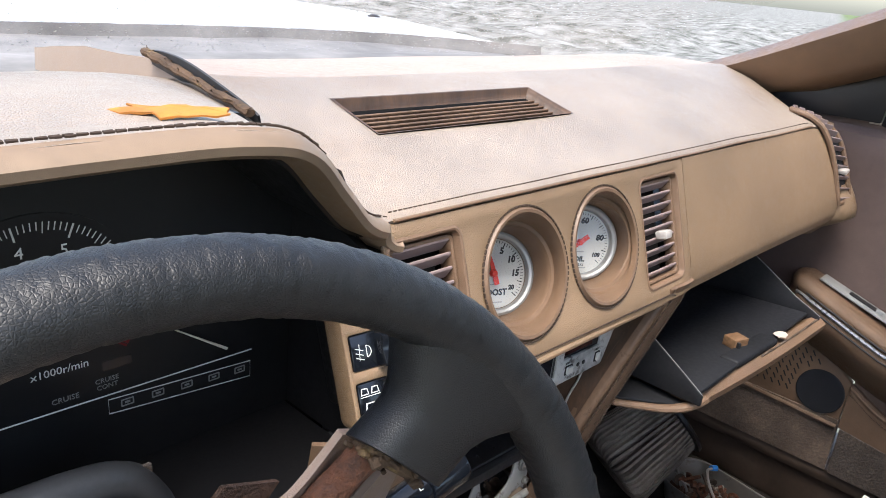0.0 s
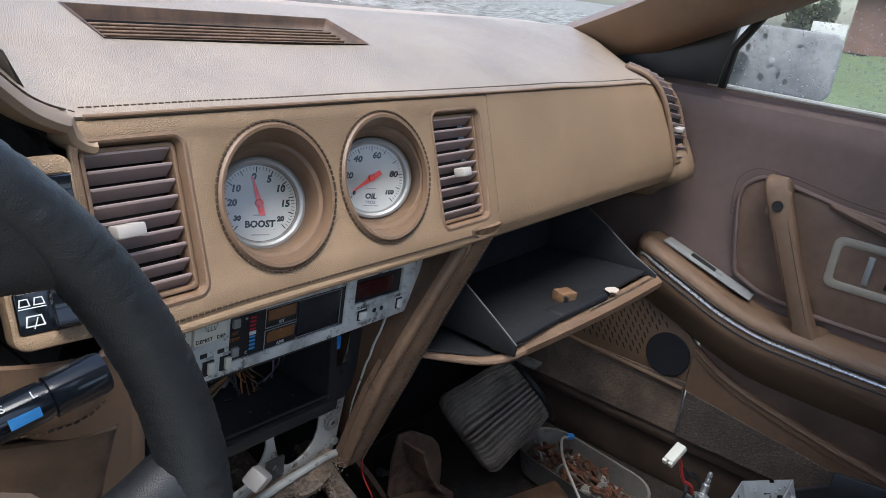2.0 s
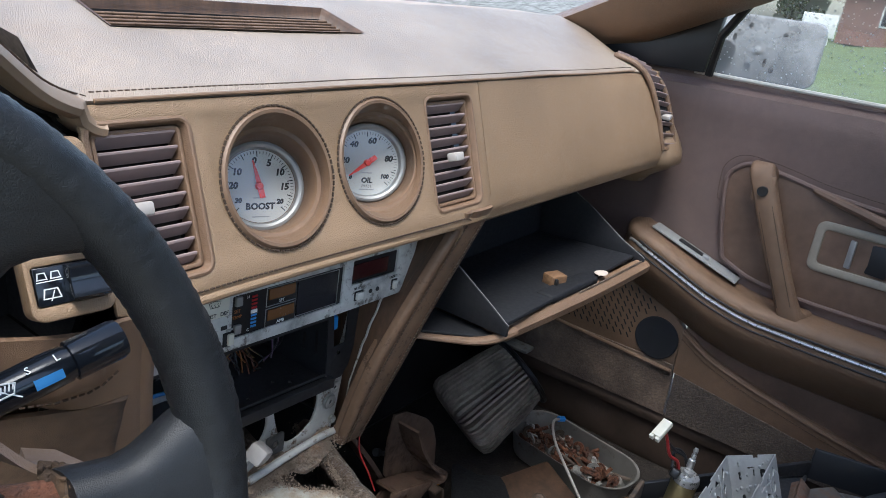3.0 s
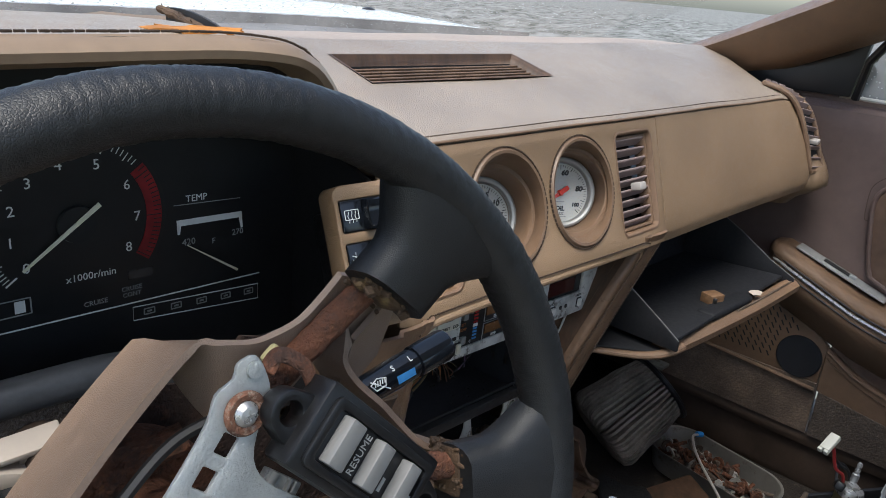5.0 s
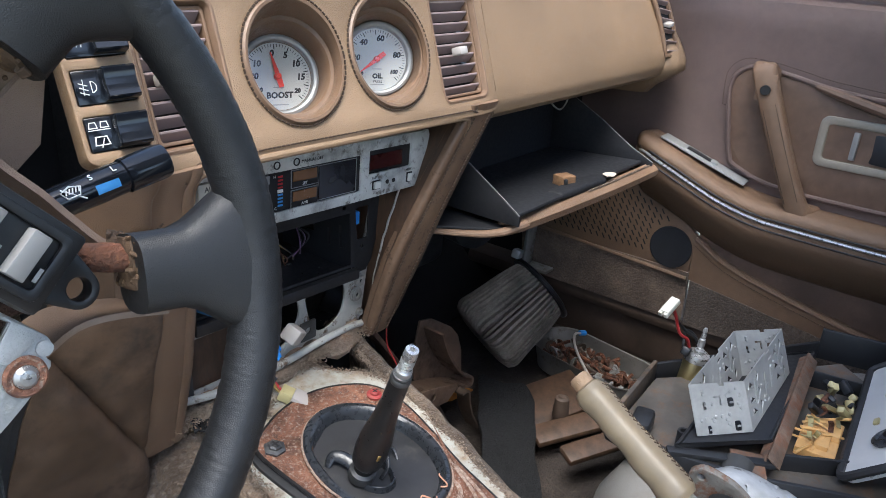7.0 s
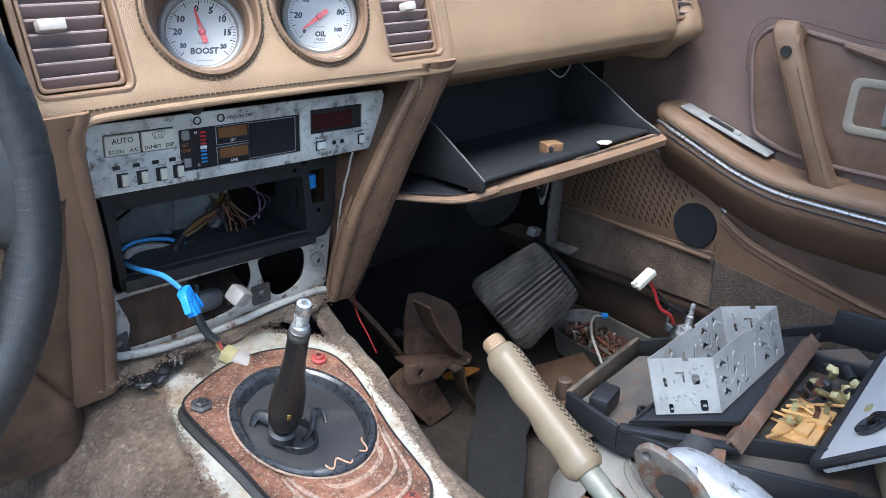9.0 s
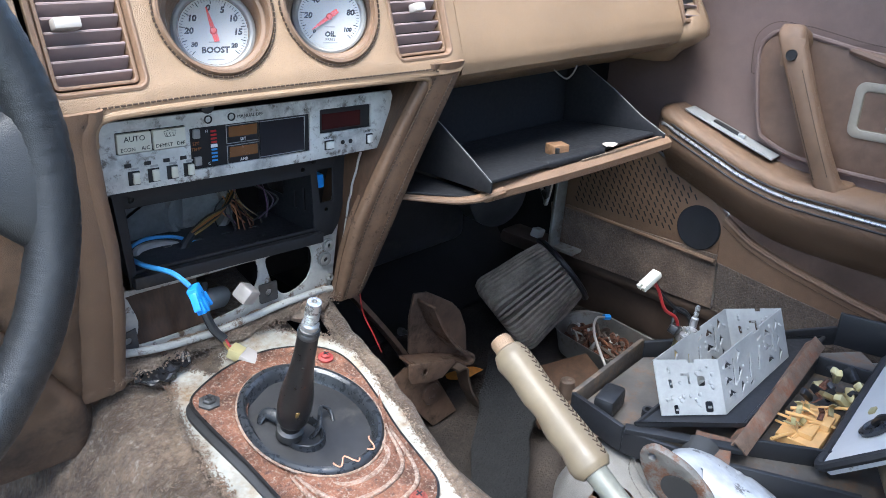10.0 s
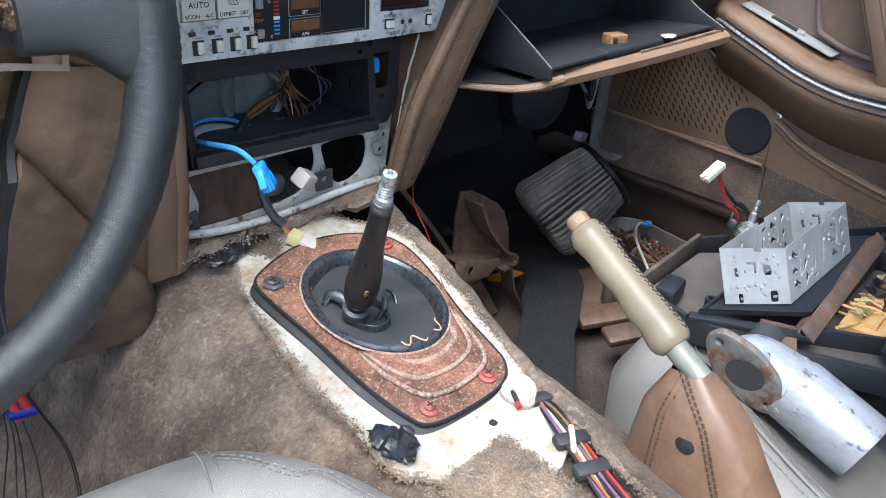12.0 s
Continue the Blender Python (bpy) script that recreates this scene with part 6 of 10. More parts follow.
lettering("CRUISE", CM @ at(-0.2480, 0.7595, 0.0006), 0.0040, M_GREYINK, cluster)
lettering("CONT", CM @ at(-0.2480, 0.7555, 0.0006), 0.0040, M_GREYINK, cluster)
bm = B()
plate(bm, [rrect(0.056, 0.0100, 0.0006, -0.333, 0.7635), rrect(0.0545, 0.0088, 0.0004, -0.333, 0.7635)], CM @ at(0, 0, 0.0012), 0.0004)
part("odometer_frame", bm, M_GREYINK, cluster)
for k, t in enumerate("000"):
    lettering(t, CM @ at(-0.3425 + 0.0095 * k, 0.7635, 0.0012), 0.0062, M_WHITEINK, cluster, "numeral")
bm = B()
box(bm, CM @ at(-0.3110, 0.7635, 0.0008), 0.0055, 0.0070, 0.0004)
part("odometer_wheel", bm, M_WHITEINK, cluster)
bm = B()
box(bm, CM @ at(-0.242, 0.768, 0.0005), 0.016, 0.0055, 0.0004)
part("lamp_window", bm, M_SCREEN, cluster)
# dark lower edge of the lens and its brow
bm = B()
sweep(bm, smooth_path([(-0.62, 0.336, 0.742), (-0.45, 0.332, 0.742), (-0.33, 0.331, 0.741), (-0.285, 0.331, 0.739), (-0.264, 0.332, 0.732), (-0.252, 0.334, 0.716), (-0.244, 0.337, 0.696), (-0.240, 0.340, 0.66)], 6), 0.0098, 14)
part("lens_rail", bm, M_RAIL, cluster, "rounded dark grey rail under the lens")
bm = B()
grid(bm, lambda u, v: Vector((lerp(-0.62, -0.250, u), 0.334 - 0.012 * v + 0.004 * noise.noise((u * 6, v * 3, 2)), lerp(0.736, 0.672, v))), 30, 8)
thicken(bm, 0.003)
part("knee_panel", bm, M_CARPET, cluster, "grimy brown panel below the rail")
bm = B()
plate(bm, [[(-0.62, 0.30), (-0.13, 0.30), (-0.13, 0.40), (-0.62, 0.40)]], at(0, 0, 0.7000), 0.004)
part("shelf", bm, M_BLACK, cluster)
bm = B()
plate(bm, [[(-0.232, 0.64), (-0.14, 0.64), (-0.112, 0.691), (-0.225, 0.688)]], frame_of((0, 0.343, 0), (1, 0, 0), (0, 0, 1)), 0.004)
part("lower_face", bm, M_TAN, cluster, "tan lower edge of the binnacle")
bm = B()
sweep(bm, [(-0.235, 0.339, 0.692), (-0.17, 0.338, 0.6935), (-0.112, 0.337, 0.6955)], 0.0045, 8)
part("lens_edge", bm, M_RAIL, cluster)
# inner side wall of the binnacle
bm = B()
plate(bm, [[(0.300, 0.735), (0.305, 0.828), (0.335, 0.838), (0.385, 0.856), (0.385, 0.70), (0.32, 0.70)]], frame_of((-0.124, 0, 0), (0, 1, 0), (0, 0, 1)), 0.004)
part("side_wall", bm, M_BLACK, cluster)

# ---- switch pod beside the cluster: three rockers in a leaning column ----
PD = frame_of((-0.1606, 0.2971, 0.8243), (1, -0.222, 0.0555), (-0.187, 0.463, 1)) @ at(0.0155, -0.0350)
pod = thing("switch_pod", (-0.14, 0.31, 0.735), "tan switch pod with three black rocker switches", "switch pod")
bm = B()
plate(bm, [rrect(0.0395, 0.089, 0.0065, 0.0004, 0.0)] + [rrect(0.0325, 0.0196, 0.0012, 0.0005, y) for y in (0.0254, -0.0008, -0.0270)], PD, 0.022, 0.0018)
part("body", bm, M_TAN, pod)
bm = B()
box(bm, PD @ at(0.006, -0.004, -0.041), 0.026, 0.070, 0.050, 0.003)
part("neck", bm, M_BLACK, pod, "black neck of the pod")
for y, nm in ((0.0254, "defrost"), (-0.0008, "fog"), (-0.0270, "wiper")):
    bm = B()
    box(bm, PD @ at(0.0005, y, -0.0022), 0.0320, 0.0191, 0.004, 0.0006)
    pl = part("switch_plate", bm, M_GLOSS, pod, "black switch plate with white pictograms")
    bm = B()
    R = PD @ at(0.0074, y, 0.0026)
    rings = []
    for sx, prof in ((-0.0090, 0.0), (-0.0084, 0.0008), (0.0084, 0.0008), (0.0090, 0.0)):
        rings.append([bm.verts.new(R @ Vector((sx, yy, zz + (prof if zz > 0 else 0)))) for yy, zz in ((-0.0090, -0.004), (-0.0090, 0.0052), (-0.0076, 0.0070), (-0.0025, 0.0054), (0.0025, 0.0050), (0.0076, 0.0070), (0.0090, 0.0052), (0.0090, -0.004))])
    skin(bm, rings)
    bm.faces.new(rings[0]), bm.faces.new(rings[-1])
    part("rocker", bm, M_GLOSS, pl, "", 40)
    marks = B()
    c = -0.0088
    if nm == "defrost":
        plate(marks, [rrect(0.0130, 0.0085, 0.0012, c, y + 0.001), rrect(0.0116, 0.0071, 0.0008, c, y + 0.001)], PD @ at(0, 0, 0.0002), 0.0003)
        for k in (-1, 0, 1):
            sweep(marks, [PD @ Vector((c + k * 0.0032 + 0.0006 * math.sin(q * 1.7), y - 0.0055 + 0.0019 * q, 0.0001)) for q in range(6)], 0.0003, 4)
    elif nm == "fog":
        for k in range(3):
            sweep(marks, [PD @ Vector((c - 0.006 + 0.0012 * q, y + 0.0035 - 0.0034 * k - 0.0005 * q, 0.0001)) for q in range(6)], 0.0004, 4)
        sweep(marks, [PD @ Vector((c + 0.0022 + 0.0042 * math.cos(q), y + 0.0044 * math.sin(q), 0.0001)) for q in [-1.4 + 0.28 * k for k in range(11)]], 0.0004, 4)
        sweep(marks, [PD @ Vector((c + 0.0028, y - 0.0044, 0.0001)), PD @ Vector((c + 0.0028, y + 0.0044, 0.0001))], 0.0004, 4)
        sweep(marks, [PD @ Vector((c - 0.0025, y + 0.006, 0.0001)), PD @ Vector((c - 0.0035, y - 0.006, 0.0001))], 0.0003, 4)
    else:
        for dx in (-0.0042, 0.0042):
            plate(marks, [[(c + dx + a, y + b) for a, b in ((-0.0034, 0.0045), (0.0034, 0.0045), (0.0024, 0.0095), (-0.0024, 0.0095))], [(c + dx + a, y + b) for a, b in ((-0.0026, 0.0052), (0.0026, 0.0052), (0.0018, 0.0088), (-0.0018, 0.0088))]], PD @ at(0, 0, 0.0002), 0.0003)
        sweep(marks, [PD @ Vector((c - 0.008, y + 0.0032, 0.0001)), PD @ Vector((c + 0.008, y + 0.0032, 0.0001))], 0.0004, 4)
        plate(marks, [[(c + a, y + b) for a, b in ((-0.0058, -0.0085), (0.0058, -0.0085), (0.0044, -0.0015), (-0.0044, -0.0015))], [(c + a, y + b) for a, b in ((-0.0048, -0.0077), (0.0048, -0.0077), (0.0036, -0.0023), (-0.0036, -0.0023))]], PD @ at(0, 0, 0.0002), 0.0003)
        sweep(marks, [PD @ Vector((c - 0.001, y - 0.010, 0.0001)), PD @ Vector((c + 0.002, y - 0.003, 0.0001))], 0.0004, 4)
    bmesh.ops.transform(marks, matrix=PD @ at(c, y) @ Matrix.Diagonal((0.74, 0.74, 1.0, 1.0)) @ at(-c, -y) @ PD.inverted(), verts=marks.verts)
    part("pictogram", marks, M_WHITEINK, pl)

# ---- steering wheel ----
WC = Vector((-0.3313, 0.1365, 0.7551))
WF = frame_of(WC, (0.99836, -0.05717, 0), (0.012426, 0.216996, 0.976093))
wheel = thing("steering_wheel", WC, "black rubber steering wheel with its horn pad missing and rusty spokes", "steering wheel")


def W(u, v, w=0.0):
    return WF @ Vector((u, v, w))


bm = B()
RR = 0.1614
n, N = 32, 1100
rings = []
for k in range(N):
    a = 2 * math.pi * k / N
    rad = Vector((math.cos(a), math.sin(a), 0))
    row = []
    for j in range(n):
        b = 2 * math.pi * j / n
        q = Vector((math.cos(a) * 6, math.sin(a) * 6, b))
        side = 0.35 + 0.65 * max(0.0, math.cos(b + 2.4)) + 0.5 * max(0.0, math.cos(b))
        fold = noise.noise(Vector((math.cos(a) * 9, math.sin(a) * 9, b * 2)))
        crease = side * max(0.0, 0.30 - abs(noise.noise(Vector((math.cos(a) * 46 + fold * 1.5, math.sin(a) * 46, b * 1.6 + fold * 2)))))
        r = 0.0116 - 0.0009 * max(0.0, math.sin(a)) ** 2 + 0.0003 * noise.noise(q) - 0.0018 * crease + 0.00016 * noise.noise(Vector((math.cos(a) * 70, math.sin(a) * 70, b * 3)))
        row.append(bm.verts.new(WF @ (rad * (RR + r * math.cos(b)) + Vector((0, 0, r * 1.12 * math.sin(b))))))
    rings.append(row)
skin(bm, rings, True, True)
part("rim", bm, M_RUBBER, wheel, "grained black rubber rim")


def spoke(deg, lo, hi, width_in, width_out, name="spoke"):
    """A moulded arm from the rim towards the hub, ragged at its cut end."""
    bm = B()
    d = Vector((math.cos(radians(deg)), math.sin(radians(deg)), 0))
    p = Vector((-d.y, d.x, 0))
    rings = []
    for k in range(9):
        t = k / 8
        r = lerp(hi, lo, t)
        w = lerp(width_out, width_in, ease(min(1.0, t * 1.5))) / 2
        h = lerp(0.011, 0.0125, t)
        drop = -0.014 * t
        row = []
        for j in range(16):
            b = 2 * math.pi * j / 16
            c, s = math.cos(b), math.sin(b)
            c, s = math.copysign(abs(c) ** 0.55, c), math.copysign(abs(s) ** 0.7, s)
            row.append(bm.verts.new(WF @ (d * (r + 0.003 * noise.noise((j, k, deg)) * t) + p * (w * c) + Vector((0, 0, drop + h * s)))))
        rings.append(row)
    skin(bm, rings)
    bm.faces.new(rings[-1])
    return part(name, bm, M_RUBBER, wheel, "", 50)


spoke(46, 0.117, 0.158, 0.036, 0.080)
spoke(-4, 0.112, 0.158, 0.034, 0.070)
spoke(172, 0.112, 0.158, 0.034, 0.070)
spoke(234, 0.117, 0.158, 0.036, 0.080)
# rusty armature rods
for a, b, r in (((0.034, 0.052, -0.036), (0.096, 0.097, -0.020), 0.0062), ((0.060, 0.012, -0.030), (0.124, -0.004, -0.014), 0.0062),
                ((-0.05, 0.01, -0.030), (-0.124, 0.018, -0.014), 0.0062), ((-0.04, -0.03, -0.036), (-0.078, -0.085, -0.014), 0.0072)):
    bm = B()
    P = smooth_path([W(*a), W(*[lerp(x, y, 0.5) for x, y in zip(a, b)]), W(*b)], 8)
    sweep(bm, P, [r * (1 + 0.12 * noise.noise((i * 0.9, r * 900, 0))) for i in range(len(P))], 12)
    part("spoke_rod", bm, M_RUST, wheel, "rusty steel spoke rod")
for c, deg in (((0.080, 0.083), 46), ((0.111, -0.0035), -4)):
    bm = B()
    F = WF @ at(c[0], c[1], -0.015) @ Matrix.Rotation(radians(deg), 4, "Z")
    random.seed(int(deg) + 400)
    box(bm, F @ at(0.004, 0, -0.002), 0.010, 0.024, 0.017, 0.004, 2)
    for k in range(46):
        R = F @ at(random.uniform(-0.002, 0.006), random.uniform(-0.013, 0.013), random.uniform(-0.011, 0.008)) @ Euler([random.uniform(-1.5, 1.5) for _ in range(3)]).to_matrix().to_4x4()
        box(bm, R, random.uniform(0.002, 0.005), random.uniform(0.0015, 0.0035), random.uniform(0.0012, 0.003), 0.0004, 1)
    part("torn_foam", bm, M_ROT, wheel, "torn brown foam at the spoke end")
# hub, rusty: nut, ring and slip disc
bm = B()
lathe(bm, [(0.0, -0.004), (0.0035, -0.004), (0.0045, -0.010), (0.0085, -0.0105), (0.0100, -0.013), (0.0100, -0.022), (0.016, -0.024), (0.021, -0.030), (0.022, -0.040), (0.030, -0.044)], WF @ at(-0.012, 0.008, -0.012), 24)
part("hub", bm, M_RUST, wheel, "rusty wheel hub with its nut")
bm = B()
lathe(bm, [(0.022, -0.044), (0.023, -0.040), (0.034, -0.040), (0.037, -0.044), (0.038, -0.056), (0.030, -0.062)], WF @ at(-0.012, 0.008, -0.012), 40)
part("slip_disc", bm, M_RUST, wheel, "rust-caked slip disc")
bm = B()
for k in range(16):
    a = radians(lerp(95, 330, k / 15))
    r = 0.024 + 0.005 * noise.noise((k * 0.8, 2, 0))
    lathe(bm, [(0.0056, -0.012), (0.0054, 0.0), (0.0042, 0.002), (0.0024, 0.0022), (0.0022, 0.0), (0.0, 0.0)] if k % 3 else [(0.008, -0.012), (0.0076, 0.001), (0.006, 0.003), (0.0, 0.004)], WF @ at(-0.012 + r * math.cos(a), 0.008 + r * math.sin(a), -0.064 + 0.004 * noise.noise((k, 7, 1))), 12)
tagged(part("rusted_boss", bm, M_RUST, wheel, "rusted bosses and bolts"), kind="stuff")
bm = B()
sweep(bm, smooth_path([W(0.010, 0.040, -0.050), W(-0.012, 0.034, -0.055), W(-0.045, 0.010, -0.058), W(-0.070, -0.020, -0.060), W(-0.075, -0.05, -0.062)], 8), 0.008, 10, squash=0.6)
part("rusted_arm", bm, M_RUST, wheel, "rusted flat arm behind the plate")
bm = B()
lathe(bm, [(0.0105, -0.018), (0.0135, -0.0185), (0.0138, -0.022), (0.0105, -0.023)], WF @ at(-0.012, 0.008, -0.010), 28, close=True)
part("washer", bm, M_RUSTLIGHT, wheel)
# galvanised horn plate with its cut-outs
bm = B()


def slot_loop(u, v, w, h, deg):
    a = radians(deg)
    return [(u + x * math.cos(a) - y * math.sin(a), v + x * math.sin(a) + y * math.cos(a)) for x, y in rrect(w, h, 0.0006, n=2)]


outer = smooth_path([(0.0285, 0.066, 0), (0.025, 0.0745, 0), (0.018, 0.0735, 0), (0.0155, 0.0685, 0), (0.0085, 0.065, 0), (0.004, 0.056, 0), (-0.008, 0.042, 0), (-0.021, 0.029, 0), (-0.041, 0.0125, 0), (-0.062, -0.005, 0),
                     (-0.082, -0.028, 0), (-0.084, -0.048, 0), (-0.066, -0.072, 0), (-0.03, -0.082, 0), (0.015, -0.074, 0), (0.044, -0.058, 0), (0.0625, -0.0455, 0), (0.0745, -0.0345, 0), (0.0735, -0.030, 0), (0.0765, -0.0245, 0),
                     (0.072, -0.0185, 0), (0.060, -0.006, 0), (0.050, 0.0035, 0), (0.036, 0.016, 0), (0.0235, 0.0275, 0), (0.0195, 0.038, 0), (0.0235, 0.050, 0), (0.0285, 0.058, 0)], 3, closed=True)
hole = smooth_path([(0.010, 0.0245, 0), (0.021, 0.018, 0), (0.0285, 0.004, 0), (0.027, -0.010, 0), (0.016, -0.0225, 0), (0.0, -0.0285, 0), (-0.012, -0.027, 0), (-0.020, -0.016, 0), (-0.0215, 0.0, 0), (-0.016, 0.012, 0), (-0.004, 0.0205, 0)], 3, closed=True)
D = 48
plate(bm, [[(p.x, p.y) for p in outer], [(p.x, p.y) for p in hole], slot_loop(0.0100, 0.0465, 0.0075, 0.0065, D), slot_loop(0.0010, 0.0375, 0.0075, 0.0065, D), circle(0.0029, -0.017, 0.0225, 14),
           slot_loop(-0.0255, 0.0145, 0.0095, 0.0062, D), slot_loop(-0.0355, 0.0060, 0.0075, 0.0062, D), slot_loop(-0.0440, -0.0040, 0.0075, 0.0062, D), circle(0.0030, 0.0285, -0.0325, 14),
           slot_loop(0.0490, -0.0085, 0.0036, 0.0105, -40), slot_loop(0.0590, -0.0160, 0.0036, 0.0110, -40), slot_loop(-0.03, -0.062, 0.012, 0.005, 10), slot_loop(0.006, -0.060, 0.012, 0.005, 10)],
      WF @ at(0, 0, -0.016), 0.0022, 0.0005)
hp = part("horn_plate", bm, M_GALV, wheel, "dimpled galvanised horn plate")
bm = B()
pad = [(0.0495, 0.0032), (0.0738, -0.0205), (0.0600, -0.0290), (0.0385, -0.0078)]


def lerp_pt(a, b, t):
    return (lerp(a[0], b[0], t), lerp(a[1], b[1], t))



P = [Vector((*lerp_pt(pad[i], pad[j], t), 0)) for i, j in ((0, 1), (1, 2), (2, 3), (3, 0)) for t in (0.07, 0.5, 0.93)]
plate(bm, [[(p.x, p.y) for p in P], slot_loop(0.0490, -0.0085, 0.0040, 0.0110, -40), slot_loop(0.0590, -0.0160, 0.0040, 0.0114, -40)], WF @ at(0, 0, -0.0142), 0.0016, 0.0005)
part("raised_pad", bm, M_GALV, hp)
for u, v in ((0.0175, 0.0560), (0.0645, -0.0345)):
    bm = B()
    lathe(bm, [(0.0046, 0.0), (0.0076, 0.0), (0.0082, 0.0014), (0.0070, 0.0030), (0.0048, 0.0022), (0.0046, 0.001)], WF @ at(u, v, -0.0158), 26, close=True)
    part("grommet", bm, M_RUSTPLATE, hp, "rust-red rubber grommet")
    bm = B()
    lathe(bm, [(0.0046, 0.0), (0.0046, 0.0022), (0.0030, 0.0040), (0.0, 0.0044)], WF @ at(u, v, -0.0156), 18)
    box(bm, WF @ at(u, v, -0.0110), 0.0038, 0.0008, 0.0006)
    box(bm, WF @ at(u, v, -0.0110), 0.0008, 0.0038, 0.0006)
    part("screw", bm, M_CHROME, hp)
for u, v in ((0.0235, 0.0700), (0.0735, -0.0265)):
    bm = B()
    lathe(bm, [(0.0032, 0.0), (0.0032, 0.0010), (0.0, 0.0013)], WF @ at(u, v, -0.0158), 16)
    part("rivet", bm, M_GALV, hp)
bm = B()
plate(bm, [[(0.011 * math.cos(a) * (0.7 + 0.3 * math.sin(3 * a)) * 0.35 + 0.0230, 0.006 * math.sin(a) * 0.5 - 0.0245) for a in [k * 0.524 for k in range(12)]]], WF @ at(0, 0, -0.0156), 0.0003)
part("paint_mark", bm, surface("green_paint", (0.05, 0.22, 0.17), 0.6), hp)
# flat bar seen through the hole
bm = B()
box(bm, WF @ at(0.010, -0.012, -0.030) @ Matrix.Rotation(radians(49), 4, "Z"), 0.085, 0.018, 0.004, 0.0008)
cbar = part("contact_bar", bm, M_CHIPPED, wheel, "dusty grey bar behind the plate")
for off, w in ((-0.0050, 0.0016), (-0.0022, 0.0016), (0.0062, 0.004)):
    bm = B()
    box(bm, WF @ at(0.010, -0.012, -0.0275) @ Matrix.Rotation(radians(49), 4, "Z") @ at(0, off, 0), 0.085, w, 0.0030, 0.0006)
    part("bar_rib", bm, M_CHIPPED, cbar)
# cruise switch module
XM = WF @ at(0.0575, 0.0262, -0.004) @ Matrix.Rotation(radians(-47), 4, "Z")
module = B()
box(module, XM @ at(0, 0, -0.004), 0.068, 0.034, 0.016, 0.0022, 2)
mod = part("switch_module", module, M_BLACK, wheel, "black cruise control switch block")
bm = B()
plate(bm, [rrect(0.060, 0.027, 0.003, 0.0, 0.0), rrect(0.053, 0.020, 0.002, 0.0, 0.0)], XM @ at(0, 0, 0.0062), 0.0024, 0.0006)
part("module_rim", bm, M_BLACK, mod)
for u, v, r in ((-0.0385, -0.001, 0.0085), (0.0440, 0.000, 0.0080)):
    bm = B()
    s = -1 if u < 0 else 1
    ear = [(u + r * math.cos(a), v + r * math.sin(a)) for a in (radians(lerp(-80, 80, k / 10) if s > 0 else lerp(100, 260, k / 10)) for k in range(11))] + [(u - s * 0.016, v + s * 0.0135), (u - s * 0.016, v - s * 0.0135)]
    plate(bm, [ear, circle(0.0046, u, v, 18)], XM @ at(0, 0, -0.002), 0.009, 0.001)
    part("module_ear", bm, M_BLACK, mod)
for k, x in enumerate((-0.0185, 0.0, 0.0175)):
    bm = B()
    box(bm, XM @ at(x, 0.0, 0.0064) @ Matrix.Rotation(radians(7), 4, "Y"), 0.0076 if k else 0.0086, 0.0182, 0.006, 0.0007, 2)
    part("push_button", bm, M_GREYBTN, mod, "grey rocker button")
lettering("RESUME", XM @ at(-0.0092, 0.0, 0.0066) @ Matrix.Rotation(radians(90), 4, "Z"), 0.0045, M_GREYINK, mod)
for x in (0.0090, 0.0255):
    bm = B()
    box(bm, XM @ at(x, -0.004, 0.0052), 0.0016, 0.0055, 0.0003)
    part("small_print", bm, M_GREYINK, mod)
# bent rusty tab and clips at the top of the plate
bm = B()
sweep(bm, smooth_path([W(0.030, 0.066, -0.020), W(0.036, 0.071, -0.020), W(0.043, 0.066, -0.016), W(0.046, 0.058, -0.016)], 6), [0.0036] * 19, 10, squash=0.6)
part("spring_clip", bm, M_RUST, wheel, "rust-orange spring clip")
bm = B()
box(bm, WF @ at(0.035, 0.0705, -0.024) @ Matrix.Rotation(0.6, 4, "Z"), 0.008, 0.005, 0.004, 0.0015)
part("terminal", bm, M_YELLOWPL, wheel, "yellow terminal cap")
# tan back cover of the wheel: a shallow dish with waisted sides
bm = B()
edge = smooth_path([(0.0725, 0.0935, -0.031), (0.062, 0.085, -0.032), (0.052, 0.079, -0.032), (0.042, 0.0765, -0.032), (0.032, 0.0757, -0.032), (0.020, 0.0785, -0.032), (0.0095, 0.0795, -0.032), (-0.016, 0.0600, -0.032), (-0.040, 0.0380, -0.032), (-0.060, 0.0180, -0.032), (-0.088, -0.010, -0.034),
                    (-0.11, -0.05, -0.040), (-0.06, -0.10, -0.045), (0.0, -0.085, -0.05), (0.05, -0.065, -0.05), (0.080, -0.042, -0.045), (0.0995, -0.030, -0.036), (0.131, -0.0335, -0.028)], 5)
rightside = smooth_path([(0.135, -0.006, -0.028), (0.1154, 0.003, -0.034), (0.103, 0.018, -0.036), (0.0944, 0.0296, -0.036), (0.083, 0.043, -0.037), (0.0770, 0.054, -0.036), (0.080, 0.062, -0.034), (0.0886, 0.0702, -0.031), (0.104, 0.084, -0.027)], 5)
loop = edge + rightside
front = [bm.verts.new(WF @ p) for p in loop]



def wall_back(p, k):
    """A point of the cover's wall, k of the way back: deep on the open side, dished in beside the spokes."""
    f = 1.0 - ease((p.x - 0.006) / 0.020) if p.y > 0 else 0.75
    return Vector((p.x * (1 - 0.03 * k), p.y * (1 - 0.03 * k) - 0.034 * (1 - f) * k * (1 if p.y > 0.06 else 0), p.z - lerp(0.020, 0.044, f) * k))


